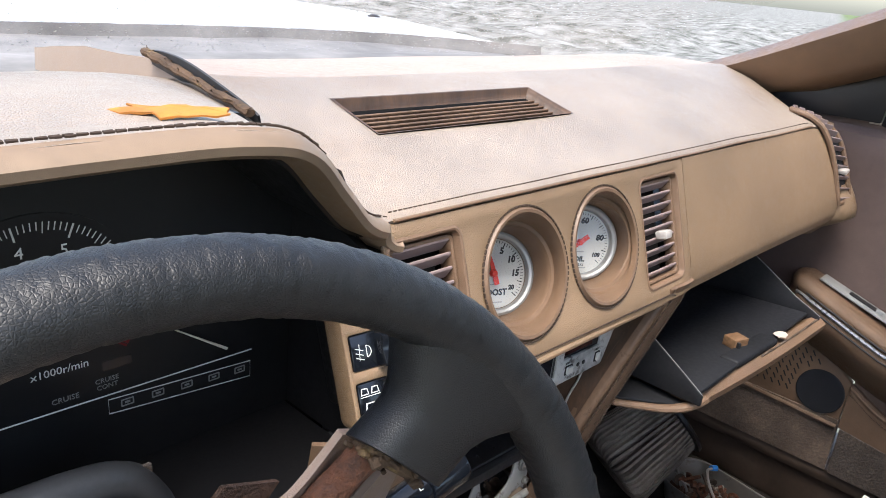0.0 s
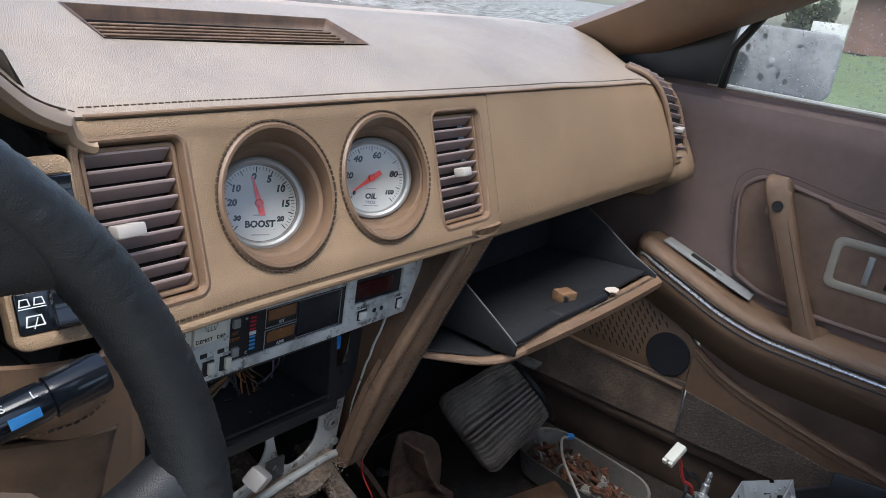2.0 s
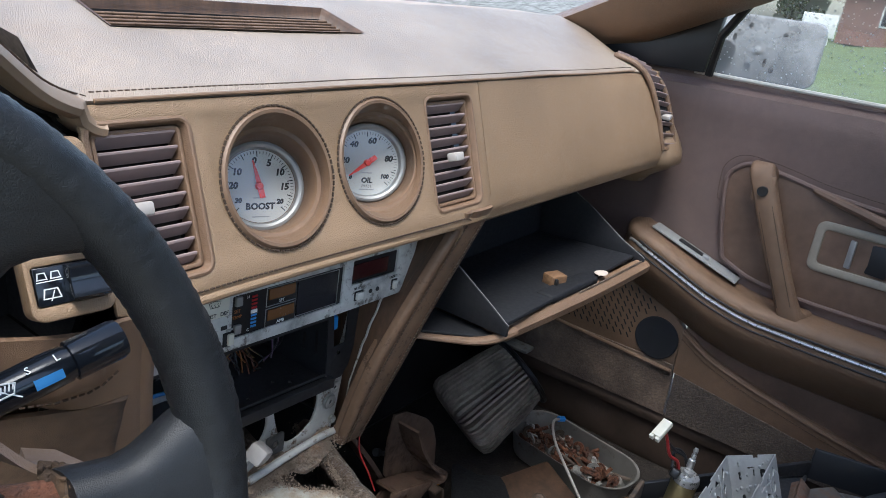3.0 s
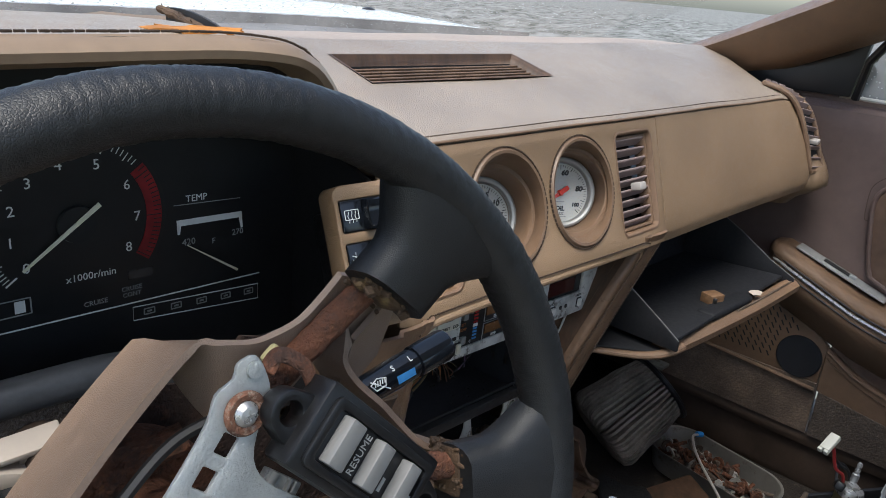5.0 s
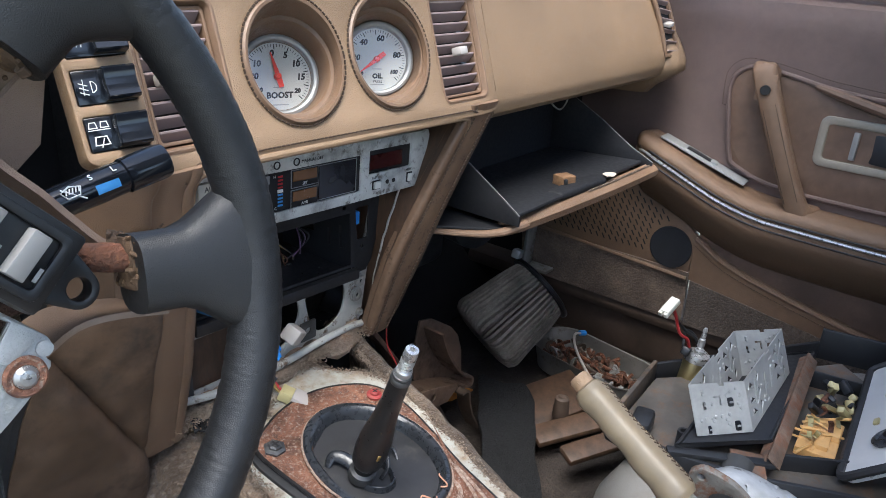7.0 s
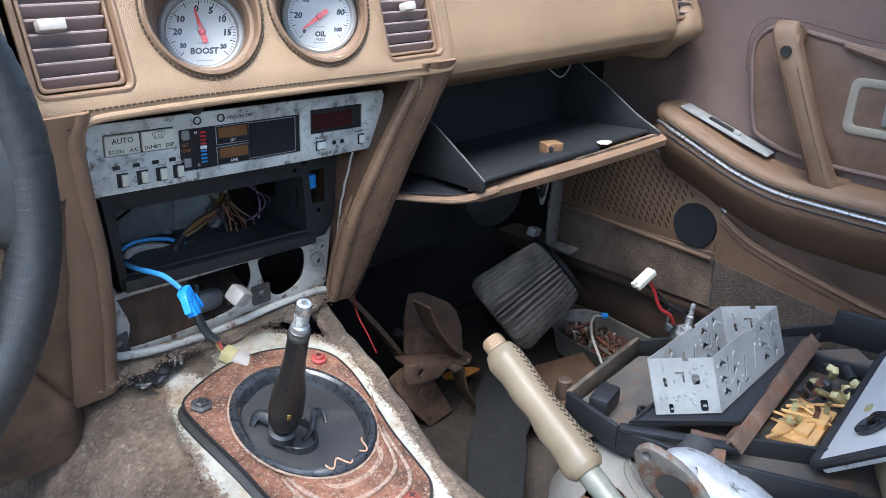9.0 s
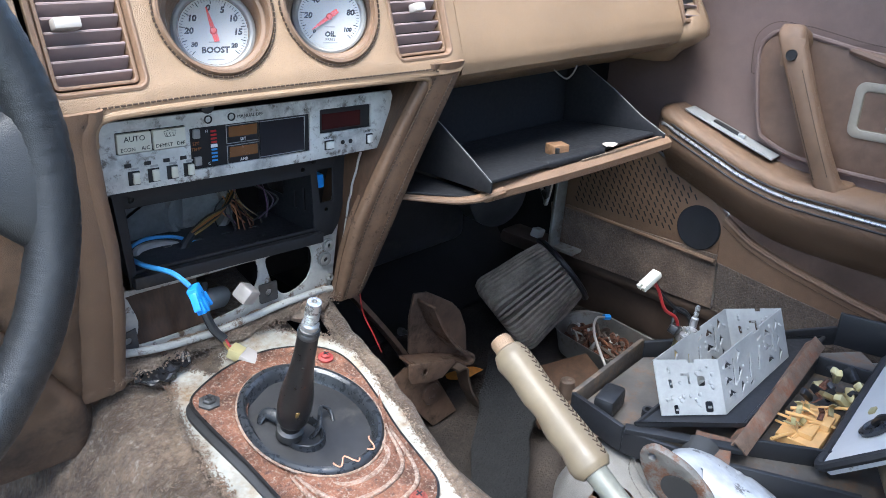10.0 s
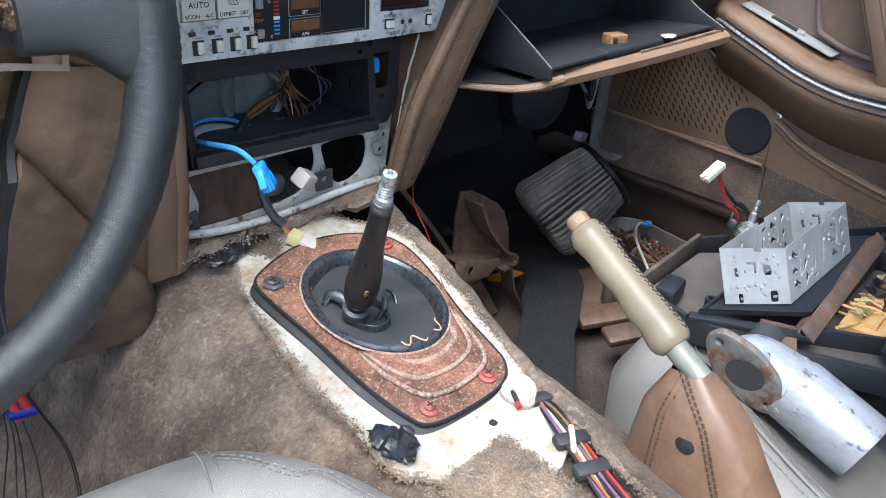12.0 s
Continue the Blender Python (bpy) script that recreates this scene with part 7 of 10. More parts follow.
mid = [bm.verts.new(WF @ wall_back(p, 0.6)) for p in loop]
back = [bm.verts.new(WF @ wall_back(p, 1.0)) for p in loop]
skin(bm, [front, mid, back])
thicken(bm, 0.0028)
part("back_cover", bm, M_COVER, wheel, "tan plastic back cover of the wheel", 50)
bm = B()
plate(bm, [[(p.x * 0.72, p.y * 0.72 - 0.004) for p in loop]], WF @ at(0, 0, -0.078), 0.003)
part("back_plate", bm, M_RUSTDARK, wheel, "rust-dusted inside of the wheel cover")
# ---- column: shroud, shaft, stalk ----
col = thing("steering_column", W(0, 0, -0.12), "steering column in a tan shroud with rusty innards", "steering column")
bm = B()
ax = WF @ at(0, 0, 0)
prof = [(-0.060, -0.012), (-0.050, -0.004), (0.050, -0.004), (0.062, -0.012), (0.072, -0.030), (0.070, -0.055), (0.050, -0.088), (0.0, -0.100), (-0.050, -0.088), (-0.070, -0.055), (-0.070, -0.01)]
rings = [[bm.verts.new(ax @ Vector((u * s, v * s, w))) for u, v in prof] for w, s in ((-0.085, 0.86), (-0.11, 0.88), (-0.17, 0.88), (-0.26, 0.84))]
skin(bm, rings)
thicken(bm, 0.003)
part("shroud", bm, M_BLACKDUST, col, "dusty black lower column shroud", 50)
bm = B()
cyl(bm, W(-0.01, 0.005, -0.05), W(-0.005, -0.005, -0.30), 0.013, n=20)
part("shaft", bm, M_DARKBROWN, col, "dark brown column shaft")
for k in range(9):
    bm = B()
    random.seed(40 + k)
    u, v = random.uniform(-0.09, 0.01), random.uniform(0.0, 0.05)
    lathe(bm, [(0.006, 0.0), (0.006, 0.004), (0.003, 0.005), (0.003, 0.008), (0.0, 0.008)], WF @ at(u - 0.01, v * 0.9 - 0.02 + u * 0.4, -0.072), 12)
    part("bolt", bm, M_RUST, col)
part("cable", wire([W(0.020, 0.050, -0.034), W(0.0, 0.046, -0.035), W(-0.02, 0.033, -0.034), W(-0.05, 0.005, -0.034), W(-0.08, -0.03, -0.04)], 0.0023), M_WIREBLK, col, "black cable across the hub")
for k, m in enumerate((M_WIREBLK, M_WIREWHT, M_RUSTLIGHT)):
    part("wire", wire([W(0.014, -0.002 + 0.003 * k, -0.050), W(0.010, -0.020, -0.046 + 0.004 * k), W(-0.006, -0.034 + 0.002 * k, -0.046)], 0.0011), m, col)
# wiper stalk
S0, S1 = Vector((-0.262, 0.212, 0.7465)), Vector((-0.1605, 0.2045, 0.7685))
stalk = thing("wiper_stalk", S0, "black wiper stalk with white wiper symbols and a blue mark", "stalk")
AX = aim(S0, S1)
L = (S1 - S0).length
bm = B()
lathe(bm, [(0.0058, 0.0), (0.0068, 0.02), (0.0082, L * 0.64), (0.0080, L * 0.77)], AX, 28)
arm = part("arm", bm, M_GLOSS, stalk)
bm = B()
lathe(bm, [(0.0074, L * 0.77), (0.0074, L * 0.785), (0.0087, L * 0.79), (0.0089, L * 0.975), (0.0082, L), (0.0, L + 0.0006)], AX, 32)
part("end_cap", bm, M_GLOSS, stalk, "ribbed glossy end cap")
zc = (S1 - S0).normalized()
up = (Vector((-0.12, -0.55, 0.30)) - zc * Vector((-0.12, -0.55, 0.30)).dot(zc)).normalized()
SM = Matrix.Translation(S0) @ Matrix((zc, up.cross(zc), up)).transposed().to_4x4()


def on_stalk(x, y, lift=0.0004):
    r = 0.0081 + lift
    return SM @ Vector((x, r * math.sin(y / r), r * math.cos(y / r)))


def decal(pts, mat, name):
    bm = B()
    plate(bm, [pts], Matrix(), 0.0003)
    bmesh.ops.subdivide_edges(bm, edges=bm.edges[:], cuts=2)
    for v in bm.verts:
        v.co = on_stalk(v.co.x, v.co.y, 0.0003 + v.co.z)
    part(name, bm, mat, stalk)


decal([(L * 0.625, -0.0048), (L * 0.735, -0.0048), (L * 0.735, -0.0006), (L * 0.625, -0.0002)], M_WIREBLUE, "blue_mark")
for t, x in (("S", L * 0.625), ("L", L * 0.735)):
    p = on_stalk(x, 0.0045, 0.0006)
    n = (p - (S0 + zc * x)).normalized()
    lettering(t, Matrix.Translation(p) @ Matrix((zc, n.cross(zc), n)).transposed().to_4x4(), 0.0046, M_WHITEINK, stalk)
bm = B()
for k in range(-2, 3):
    sweep(bm, [on_stalk(L * 0.525 + k * 0.0015 + 0.0003 * t, 0.0005 + 0.0006 * t) for t in range(5)], 0.0003, 4)
sweep(bm, [on_stalk(L * 0.525 + a * 0.68, b * 0.68) for a, b in ((-0.007, 0.0035), (0.0, 0.0062), (0.007, 0.0035), (0.0042, -0.0018), (-0.0042, -0.0018))], 0.0004, 4, closed=True)
sweep(bm, [on_stalk(L * 0.525 + 0.005, -0.004), on_stalk(L * 0.525 - 0.004, 0.004)], 0.0004, 4)
part("wiper_symbol", bm, M_WHITEINK, stalk)
bm = B()
for k in range(4):
    sweep(bm, [on_stalk(L * 0.12 + a * 0.001 + 0.0025 * (k % 2), -0.005 + 0.003 * k) for a in range(4)], 0.0005, 4)
part("small_symbol", bm, M_WHITEINK, stalk)
# black plug block with ribbed flanks beside the column
g = thing("connector_block", (-0.375, 0.27, 0.70), "grimy black connector block with short wires beside the column", "connector")
bm = B()
CB = at(-0.382, 0.268, 0.722) @ Euler((0.25, 0.15, 0.2)).to_matrix().to_4x4()
box(bm, CB, 0.034, 0.024, 0.040, 0.002)
for k in range(4):
    box(bm, CB @ at(-0.012 + 0.008 * k, -0.013, 0.004), 0.0045, 0.004, 0.026, 0.0006)
box(bm, CB @ at(0.021, -0.004, -0.006), 0.012, 0.014, 0.018, 0.0015)
part("housing", bm, M_BLACKDUST, g)
bm = B()
for k in range(3):
    box(bm, CB @ at(-0.010 + 0.010 * k, -0.004, 0.0215), 0.0065, 0.012, 0.004, 0.0008)
part("latch", bm, M_BLACK, g)
for k in range(4):
    part("wire", wire([CB @ Vector((-0.012 + 0.008 * k, 0, -0.018)), CB @ Vector((-0.014 + 0.007 * k, -0.008, -0.034)), CB @ Vector((-0.03 + 0.004 * k, -0.004, -0.06))], 0.0011), (M_WIREBLK, M_RUST, M_WIREBLK, M_WIREPUR)[k], g)
# cream plastic sliver behind the wheel cover
bm = B()
box(bm, at(-0.344, 0.302, 0.7185) @ Euler((0.2, 0.35, -0.1)).to_matrix().to_4x4(), 0.030, 0.016, 0.011, 0.002)
box(bm, at(-0.345, 0.300, 0.7330) @ Euler((0.3, -0.10, -0.15)).to_matrix().to_4x4(), 0.040, 0.014, 0.004, 0.001)
box(bm, at(-0.336, 0.303, 0.7255) @ Euler((0.25, 0.1, -0.1)).to_matrix().to_4x4(), 0.016, 0.010, 0.014, 0.001)
solo("plastic_duct_scrap", bm, M_NOTE, "broken cream plastic piece beside the column", "scrap")
bm = B()
plate(bm, [[(-0.026, 0.000), (-0.016, 0.003), (-0.020, 0.008), (-0.006, 0.007), (0.004, 0.010), (0.008, 0.006), (0.022, 0.005), (0.021, 0.000), (0.023, -0.004), (0.006, -0.005), (-0.004, -0.009), (-0.008, -0.004), (-0.020, -0.005)]], Matrix.Translation((-0.243, 0.312, 0.9202)) @ Euler((0.12, -0.03, -0.62)).to_matrix().to_4x4(), 0.0010)
bmesh.ops.subdivide_edges(bm, edges=bm.edges[:], cuts=2)
for v in bm.verts:
    v.co.z += 0.0016 * noise.noise(v.co * 120)
solo("dry_leaf", bm, M_LEAF, "orange dry leaf lying on the instrument hood", "leaf")

# ---- passenger door ----
DX = 0.757
DR = frame_of((DX, 0, 0), (0, -1, 0), (0, 0, 1))  # local x runs to the rear, y up, z out into the cabin
door = thing("car_door", (0.77, -0.2, 0.30), "closed passenger door in plum and brown vinyl with an armrest", "car door")
bm = B()


def upper(u, v):
    y, z = lerp(0.44, -1.05, u), lerp(0.556, 0.848, v)
    x = DX + 0.012 * ease((z - 0.80) / 0.05) + 0.006 * math.sin(v * 3.1)
    if z > 0.838:
        x += 0.010
    return Vector((x, y, z))


grid(bm, upper, 50, 30)
thicken(bm, -0.02)
part("upper_panel", bm, M_DOOR, door, "plum-brown grained vinyl upper panel")
bm = B()
sweep(bm, [(0.774, y, 0.8475 - 0.02 * (0.29 - y) * 0.4) for y in (0.29, 0.1, -0.2, -0.6, -1.0)], 0.0030, 8)
part("window_seal", bm, M_WIREWHT, door, "pale strip along the window sill")


# leather insert with its raised outline
def ins(y, z):
    return (-y, z)


outl = smooth_path([(*ins(0.166, 0.742), 0), (*ins(0.190, 0.735), 0), (*ins(0.203, 0.712), 0), (*ins(0.196, 0.66), 0), (*ins(0.185, 0.612), 0), (*ins(0.170, 0.596), 0), (*ins(0.10, 0.578), 0), (*ins(-0.1, 0.575), 0), (*ins(-0.7, 0.575), 0),
                    (*ins(-0.7, 0.715), 0), (*ins(-0.1, 0.718), 0), (*ins(0.05, 0.724), 0), (*ins(0.12, 0.735), 0)], 5, closed=True)
bm = B()
plate(bm, [[(p.x, p.y) for p in outl]], DR @ at(0, 0, 0.004), 0.003, 0.0012)
bmesh.ops.subdivide_edges(bm, edges=[e for e in bm.edges if e.calc_length() > 0.05], cuts=3)
for v in bm.verts:
    v.co.x -= 0.002 * noise.noise(v.co * 14)
part("leather_insert", bm, M_DOORLEATHER, door, "creased brown leather insert")
bm = B()
sweep(bm, [DR @ Vector((p.x, p.y, 0.0045)) for p in outl], 0.0034, 8, closed=True)
part("insert_roll", bm, M_DOOR, door)
bm = B()
stitches(bm, [DR @ Vector((p.x * 1.0 + (0.010 if p.x < -0.15 else 0) * -1, p.y + (0.010 if p.y > 0.70 else 0), 0.0012)) for p in outl[:14] + outl[-22:]], 0.0045, 0.003, 0.0006)
part("insert_stitching", bm, M_THREAD, door)
bm = B()
sweep(bm, smooth_path([(0.7515, 0.09, 0.727), (0.748, 0.04, 0.716), (0.747, -0.02, 0.704), (0.749, -0.10, 0.700)], 6), [0.004 + 0.003 * math.sin(i / 18 * 3.14) for i in range(19)], 8)
part("leather_fold", bm, M_DOORLEATHER, door)

# armrest: nose, rising front, level rear; chrome strip let into its side
bm = B()
AY = [(0.318, 0.622), (0.300, 0.626), (0.25, 0.606), (0.183, 0.579), (0.14, 0.567), (0.104, 0.562), (0.0, 0.559), (-0.3, 0.556), (-1.0, 0.556)]
rings = []
for k in range(46):
    y = lerp(0.318, -1.0, (k / 45) ** 1.6)
    z = table(-y, [(-a, b) for a, b in AY])
    e = ease((0.330 - y) / 0.028)
    xin = lerp(0.735, 0.702, e)
    o = [(0.760, 0.0), (0.735, 0.001), (xin + 0.014, 0.0), (xin + 0.004, -0.004), (xin, -0.010), (xin, -0.016), (xin + 0.002, -0.020), (xin + 0.002, -0.027), (xin, -0.032), (xin + 0.001, -0.045),
         (xin + 0.012, -0.062), (xin + 0.03, -0.085), (0.752, -0.105), (0.76, -0.11)]
    rings.append([bm.verts.new((x, y, z + d * lerp(0.6, 1.0, e))) for x, d in o])
skin(bm, rings)
bm.faces.new(rings[0]), bm.faces.new(rings[-1])
arm = part("armrest", bm, M_BROWN, door, "brown vinyl armrest", 55)
bm = B()
P = []
for k in range(40):
    y = lerp(0.304, -1.0, (k / 39) ** 1.6)
    P.append(Vector((0.7025 if y < 0.29 else 0.705, y, table(-y, [(-a, b) for a, b in AY]) - 0.0235)))
sweep(bm, P, 0.0027, 8, squash=1.0)
part("chrome_strip", bm, M_CHROME, arm, "tarnished chrome strip")
for dz in (-0.0335, -0.0165):
    bm = B()
    sweep(bm, [p + Vector((-0.0005, 0, dz + 0.0235)) for p in P], 0.0015, 6)
    part("strip_bead", bm, M_INK, arm)
# metal plate with a dead switch on the armrest nose
SP0, SP1 = Vector((0.7400, 0.283, 0.6205)), Vector((0.7430, 0.150, 0.5745))
F = frame_of(SP0.lerp(SP1, 0.5) + Vector((0, 0, 0.003)), SP1 - SP0, (1, 0, 0))
F = F if F.to_3x3().col[2].z > 0 else F @ Matrix.Rotation(math.pi, 4, "X")
bm = B()
box(bm, F, (SP1 - SP0).length, 0.028, 0.003, 0.0008)
sw = part("switch_plate", bm, M_STEEL, arm, "bare grey metal switch plate")
bm = B()
box(bm, F @ at(-0.008, 0.0, 0.002), 0.042, 0.009, 0.004, 0.001)
part("switch_slot", bm, M_INK, sw)
bm = B()
box(bm, F @ at(0.016, -0.002, 0.004) @ Matrix.Rotation(0.2, 4, "Z"), 0.010, 0.008, 0.005, 0.001)
part("switch_stub", bm, M_STEEL, sw)

# pull handle
PT, PB = Vector((0.722, 0.150, 0.733)), Vector((0.722, 0.072, 0.560))
bm = B()
path = smooth_path([Vector((0.756, 0.152, 0.730)), Vector((0.736, 0.154, 0.738)), PT, PT.lerp(PB, 0.5) + Vector((-0.004, 0, 0)), PB + Vector((0, 0.004, 0.012)), Vector((0.730, 0.066, 0.553)), Vector((0.756, 0.064, 0.552))], 7)
rings = []
for i, p in enumerate(path):
    t = (path[min(i + 1, len(path) - 1)] - path[max(i - 1, 0)]).normalized()
    side = Vector((0, 1, 0)) - t * t.y
    side.normalize()
    out = side.cross(t)
    f = i / (len(path) - 1)
    hw, hh = table(f, [(0, 0.015), (0.3, 0.0155), (0.6, 0.0130), (0.8, 0.0150), (1, 0.018)]), table(f, [(0, 0.010), (0.3, 0.012), (0.6, 0.0125), (0.85, 0.014), (1, 0.013)])
    rings.append([bm.verts.new(p + side * (hw * a) + out * (hh * b)) for a, b in ((-1, -0.5), (-0.9, -0.82), (-0.68, -1), (0.68, -1), (0.9, -0.82), (1, -0.5), (1, 0.5), (0.9, 0.82), (0.68, 1), (-0.68, 1), (-0.9, 0.82), (-1, 0.5))])
skin(bm, rings)
bm.faces.new(rings[0]), bm.faces.new(rings[-1])
pull = part("pull_handle", bm, M_BROWN, door, "stitched brown pull handle", 50)
bm = B()
d = (PB - PT).normalized()
for s in (-1, 1):
    sd = Vector((0, 1, 0)) - d * d.y
    sd.normalize()
    stitches(bm, [PT.lerp(PB, 0.20 + 0.08 * k) + Vector((-0.0122 - 0.0042 * math.sin((0.20 + 0.08 * k) * 3.1), 0, 0)) + sd * (s * 0.0085) for k in range(10)], 0.0042, 0.003, 0.0007)
part("handle_stitching", bm, M_THREAD, pull)
bm = B()
c = PT.lerp(PB, 0.085) + Vector((-0.0160, 0, 0))
lathe(bm, [(0.0068, -0.006), (0.0068, 0.0010), (0.0060, 0.0010), (0.0056, 0.0003), (0.0, 0.0003)], aim(c, c + Vector((-1, 0, 0.02))), 20)
part("screw_hole", bm, M_INK, pull, "open screw hole")
bm = B()
box(bm, frame_of(PT.lerp(PB, 0.07) + Vector((-0.0095, 0, 0)), (0, 1, 0), -d), 0.026, 0.036, 0.003, 0.001)
part("end_cap", bm, M_BROWN, pull)

# inner door handle
H0 = DR @ at(-0.018, 0.657, 0.006)
bm = B()
plate(bm, [rrect(0.112, 0.070, 0.012), rrect(0.090, 0.048, 0.006)], H0, 0.008, 0.002)
hd = part("handle_bezel", bm, M_BEZEL, door, "worn beige handle surround")
bm = B()
box(bm, H0 @ at(0, 0, -0.022), 0.092, 0.050, 0.004, 0.001)
part("handle_cup", bm, M_BRAKE, hd)
for w, h, x, y in ((0.003, 0.050, -0.0455, 0), (0.003, 0.050, 0.0455, 0), (0.090, 0.003, 0, 0.0245), (0.090, 0.003, 0, -0.0245)):
    bm = B()
    box(bm, H0 @ at(x, y, -0.012), w, h, 0.020)
    part("cup_wall", bm, M_BRAKE, hd)
bm = B()
box(bm, H0 @ at(0.014, 0.0, -0.005) @ Matrix.Rotation(radians(-14), 4, "Y"), 0.050, 0.040, 0.006, 0.002)
part("lever", bm, M_BOX, hd, "dark grey release lever")
bm = B()
box(bm, H0 @ at(-0.008, 0.0, -0.0005) @ Matrix.Rotation(radians(-14), 4, "Y"), 0.008, 0.038, 0.005, 0.0015)
part("lever_edge", bm, M_SATIN, hd)

# lower door: brown panel, leather map pocket, carpet strip
bm = B()
grid(bm, lambda u, v: Vector((0.766 - 0.006 * math.sin(v * 3.1), lerp(0.205, -1.05, u), lerp(0.36, 0.56, v))), 40, 8)
thicken(bm, -0.02)
part("lower_panel", bm, M_DOORLEATHER, door, "brown leather lower panel")
bm = B()
edge = smooth_path([Vector((0, a, b)) for a, b in
                   ((0.206, 0.472), (0.192, 0.464), (0.165, 0.448), (0.125, 0.434), (0.06, 0.418), (-0.04, 0.398), (-0.20, 0.376), (-0.5, 0.365), (-1.0, 0.360))], 6)
rings = []
for p in edge:
    low = lerp(0.404, 0.36, min(1, max(0, (0.207 - p.y) / 0.30)))
    rings.append([bm.verts.new(q) for q in (Vector((0.762, p.y, p.z + 0.002)), Vector((0.752, p.y, p.z + 0.003)), Vector((0.7465, p.y, p.z - 0.003)), Vector((0.747, p.y, lerp(p.z, low, 0.5))), Vector((0.749, p.y, low - 0.002)))])
skin(bm, rings, False)
thicken(bm, 0.003)
pk = part("map_pocket", bm, M_BROWN, door, "stitched brown pocket flap")
bm = B()
stitches(bm, [Vector((0.7450, p.y, p.z - 0.010)) for p in edge[1:]], 0.0045, 0.003, 0.0006)
part("pocket_stitching", bm, M_THREAD, pk)
bm = B()
sweep(bm, [Vector((0.7475, p.y, p.z - 0.0005)) for p in edge], 0.0032, 8)
part("pocket_piping", bm, M_BROWN, pk)
bm = B()


def strip(u, v):
    y = lerp(0.203, -1.05, u)
    top = lerp(0.402, 0.362, min(1, (0.207 - y) / 0.30))
    return Vector((0.748 + 0.010 * v, y, lerp(top, 0.318, v) + 0.001 * noise.noise((y * 60, v * 9, 0))))


grid(bm, strip, 60, 8)
thicken(bm, -0.008)
part("carpet_strip", bm, M_CARPET, door, "worn brown carpet along the door bottom")
bm = B()
lathe(bm, [(0.0095, 0.0), (0.0095, 0.0008), (0.0085, 0.0012), (0.0, 0.0012)], DR @ at(-0.075, 0.470, -0.003), 20)
part("plug", bm, M_DOORLEATHER, door)
bm = B()
box(bm, at(0.820, -0.15, 0.305), 0.11, 1.6, 0.03, 0.012)
solo("trim_sill_cap", bm, M_DARKBROWN, "brown scuffed sill cap under the door", "trim", kind="structure")

# mirror sail and window glass
bm = B()
plate(bm, [[(-0.44, 0.845), (-0.275, 0.848), (-0.262, 0.935), (-0.27, 0.95), (-0.30, 0.945), (-0.44, 0.88)]], DR @ at(0, 0, -0.006), 0.012, 0.001)
part("mirror_sail", bm, M_BLACK, door, "black corner panel at the window front")
bm = B()
sweep(bm, [(0.768, 0.268, 0.846), (0.752, 0.258, 0.90), (0.725, 0.20, 0.985), (0.69, 0.08, 1.09)], 0.006, 8)
part("window_channel", bm, M_BLACK, door)
bm = B()
grid(bm, lambda u, v: Vector((lerp(0.785, 0.655, v ** 1.3), lerp(lerp(0.30, 0.08, v), -0.95, u), lerp(0.845, 1.17, v))), 10, 8)
wg = solo("window_side", bm, M_WET, "rain-speckled passenger window glass", "window", kind="structure")
wg.visible_shadow = False

# kick panel with speaker grille
kick = thing("kick_panel", (0.755, 0.34, 0.32), "brown kick panel with a slotted speaker grille", "kick panel")
bm = B()
KP = frame_of((0.752, 0, 0), (0, -1, 0), (0, 0, 1))
plate(bm, [[(-0.50, 0.418), (-0.209, 0.402), (-0.207, 0.476), (-0.225, 0.490), (-0.36, 0.560), (-0.50, 0.580)]], KP, 0.012, 0.002)
gr = part("grille_panel", bm, M_BROWN, kick)
random.seed(2)
holes = B()
for i in range(19):
    for j in range(13):
        y = 0.468 - 0.0118 * i - 0.0018 * j
        z = 0.432 + 0.0098 * j
        if z > 0.560 - (0.36 - y) * 0.0 - max(0, 0.36 - y) * 0.5 - 0.012 or y < 0.225 or z < 0.417 + (0.5 - y) * 0.0:
            continue
        if math.hypot(y - 0.244, z - 0.446) < 0.040 or y > 0.475:
            continue
        q = bmesh.ops.create_cube(holes, size=1.0, matrix=KP @ at(-y, z, 0.0) @ Matrix.Rotation(radians(-58), 4, "Z") @ Matrix.Diagonal((0.0092, 0.0020, 0.0012, 1)))
tagged(part("grille_slotting", holes, M_INK, gr, "dark slots of the grille"), kind="stuff")
bm = B()
lathe(bm, [(0.0345, -0.002), (0.0345, 0.002), (0.033, 0.0035), (0.0, 0.0035)], KP @ at(-0.244, 0.446, 0.001), 36)
part("speaker_cover", bm, M_SPEAKER, kick, "round dark tweeter cover")
bm = B()
sweep(bm, [(0.7495, 0.50, 0.416), (0.7495, 0.36, 0.409), (0.7495, 0.21, 0.4015)], 0.0035, 8)
part("grille_lip", bm, M_BROWN, kick)
bm = B()
grid(bm, lambda u, v: Vector((0.750 + 0.012 * v, lerp(0.52, 0.208, u), lerp(0.412, 0.318, v))), 20, 6)
thicken(bm, -0.01)
part("kick_carpet", bm, M_CARPETSIDE, kick, "brown carpeted lower part")
bm = B()
box(bm, at(0.728, 0.487, 0.420) @ Matrix.Rotation(0.05, 4, "X"), 0.030, 0.006, 0.17, 0.0015)
box(bm, at(0.735, 0.470, 0.343), 0.028, 0.05, 0.006, 0.0015)
solo("pillar_bracket", bm, M_BRACKET, "grey painted metal brace beside the kick panel", "bracket")

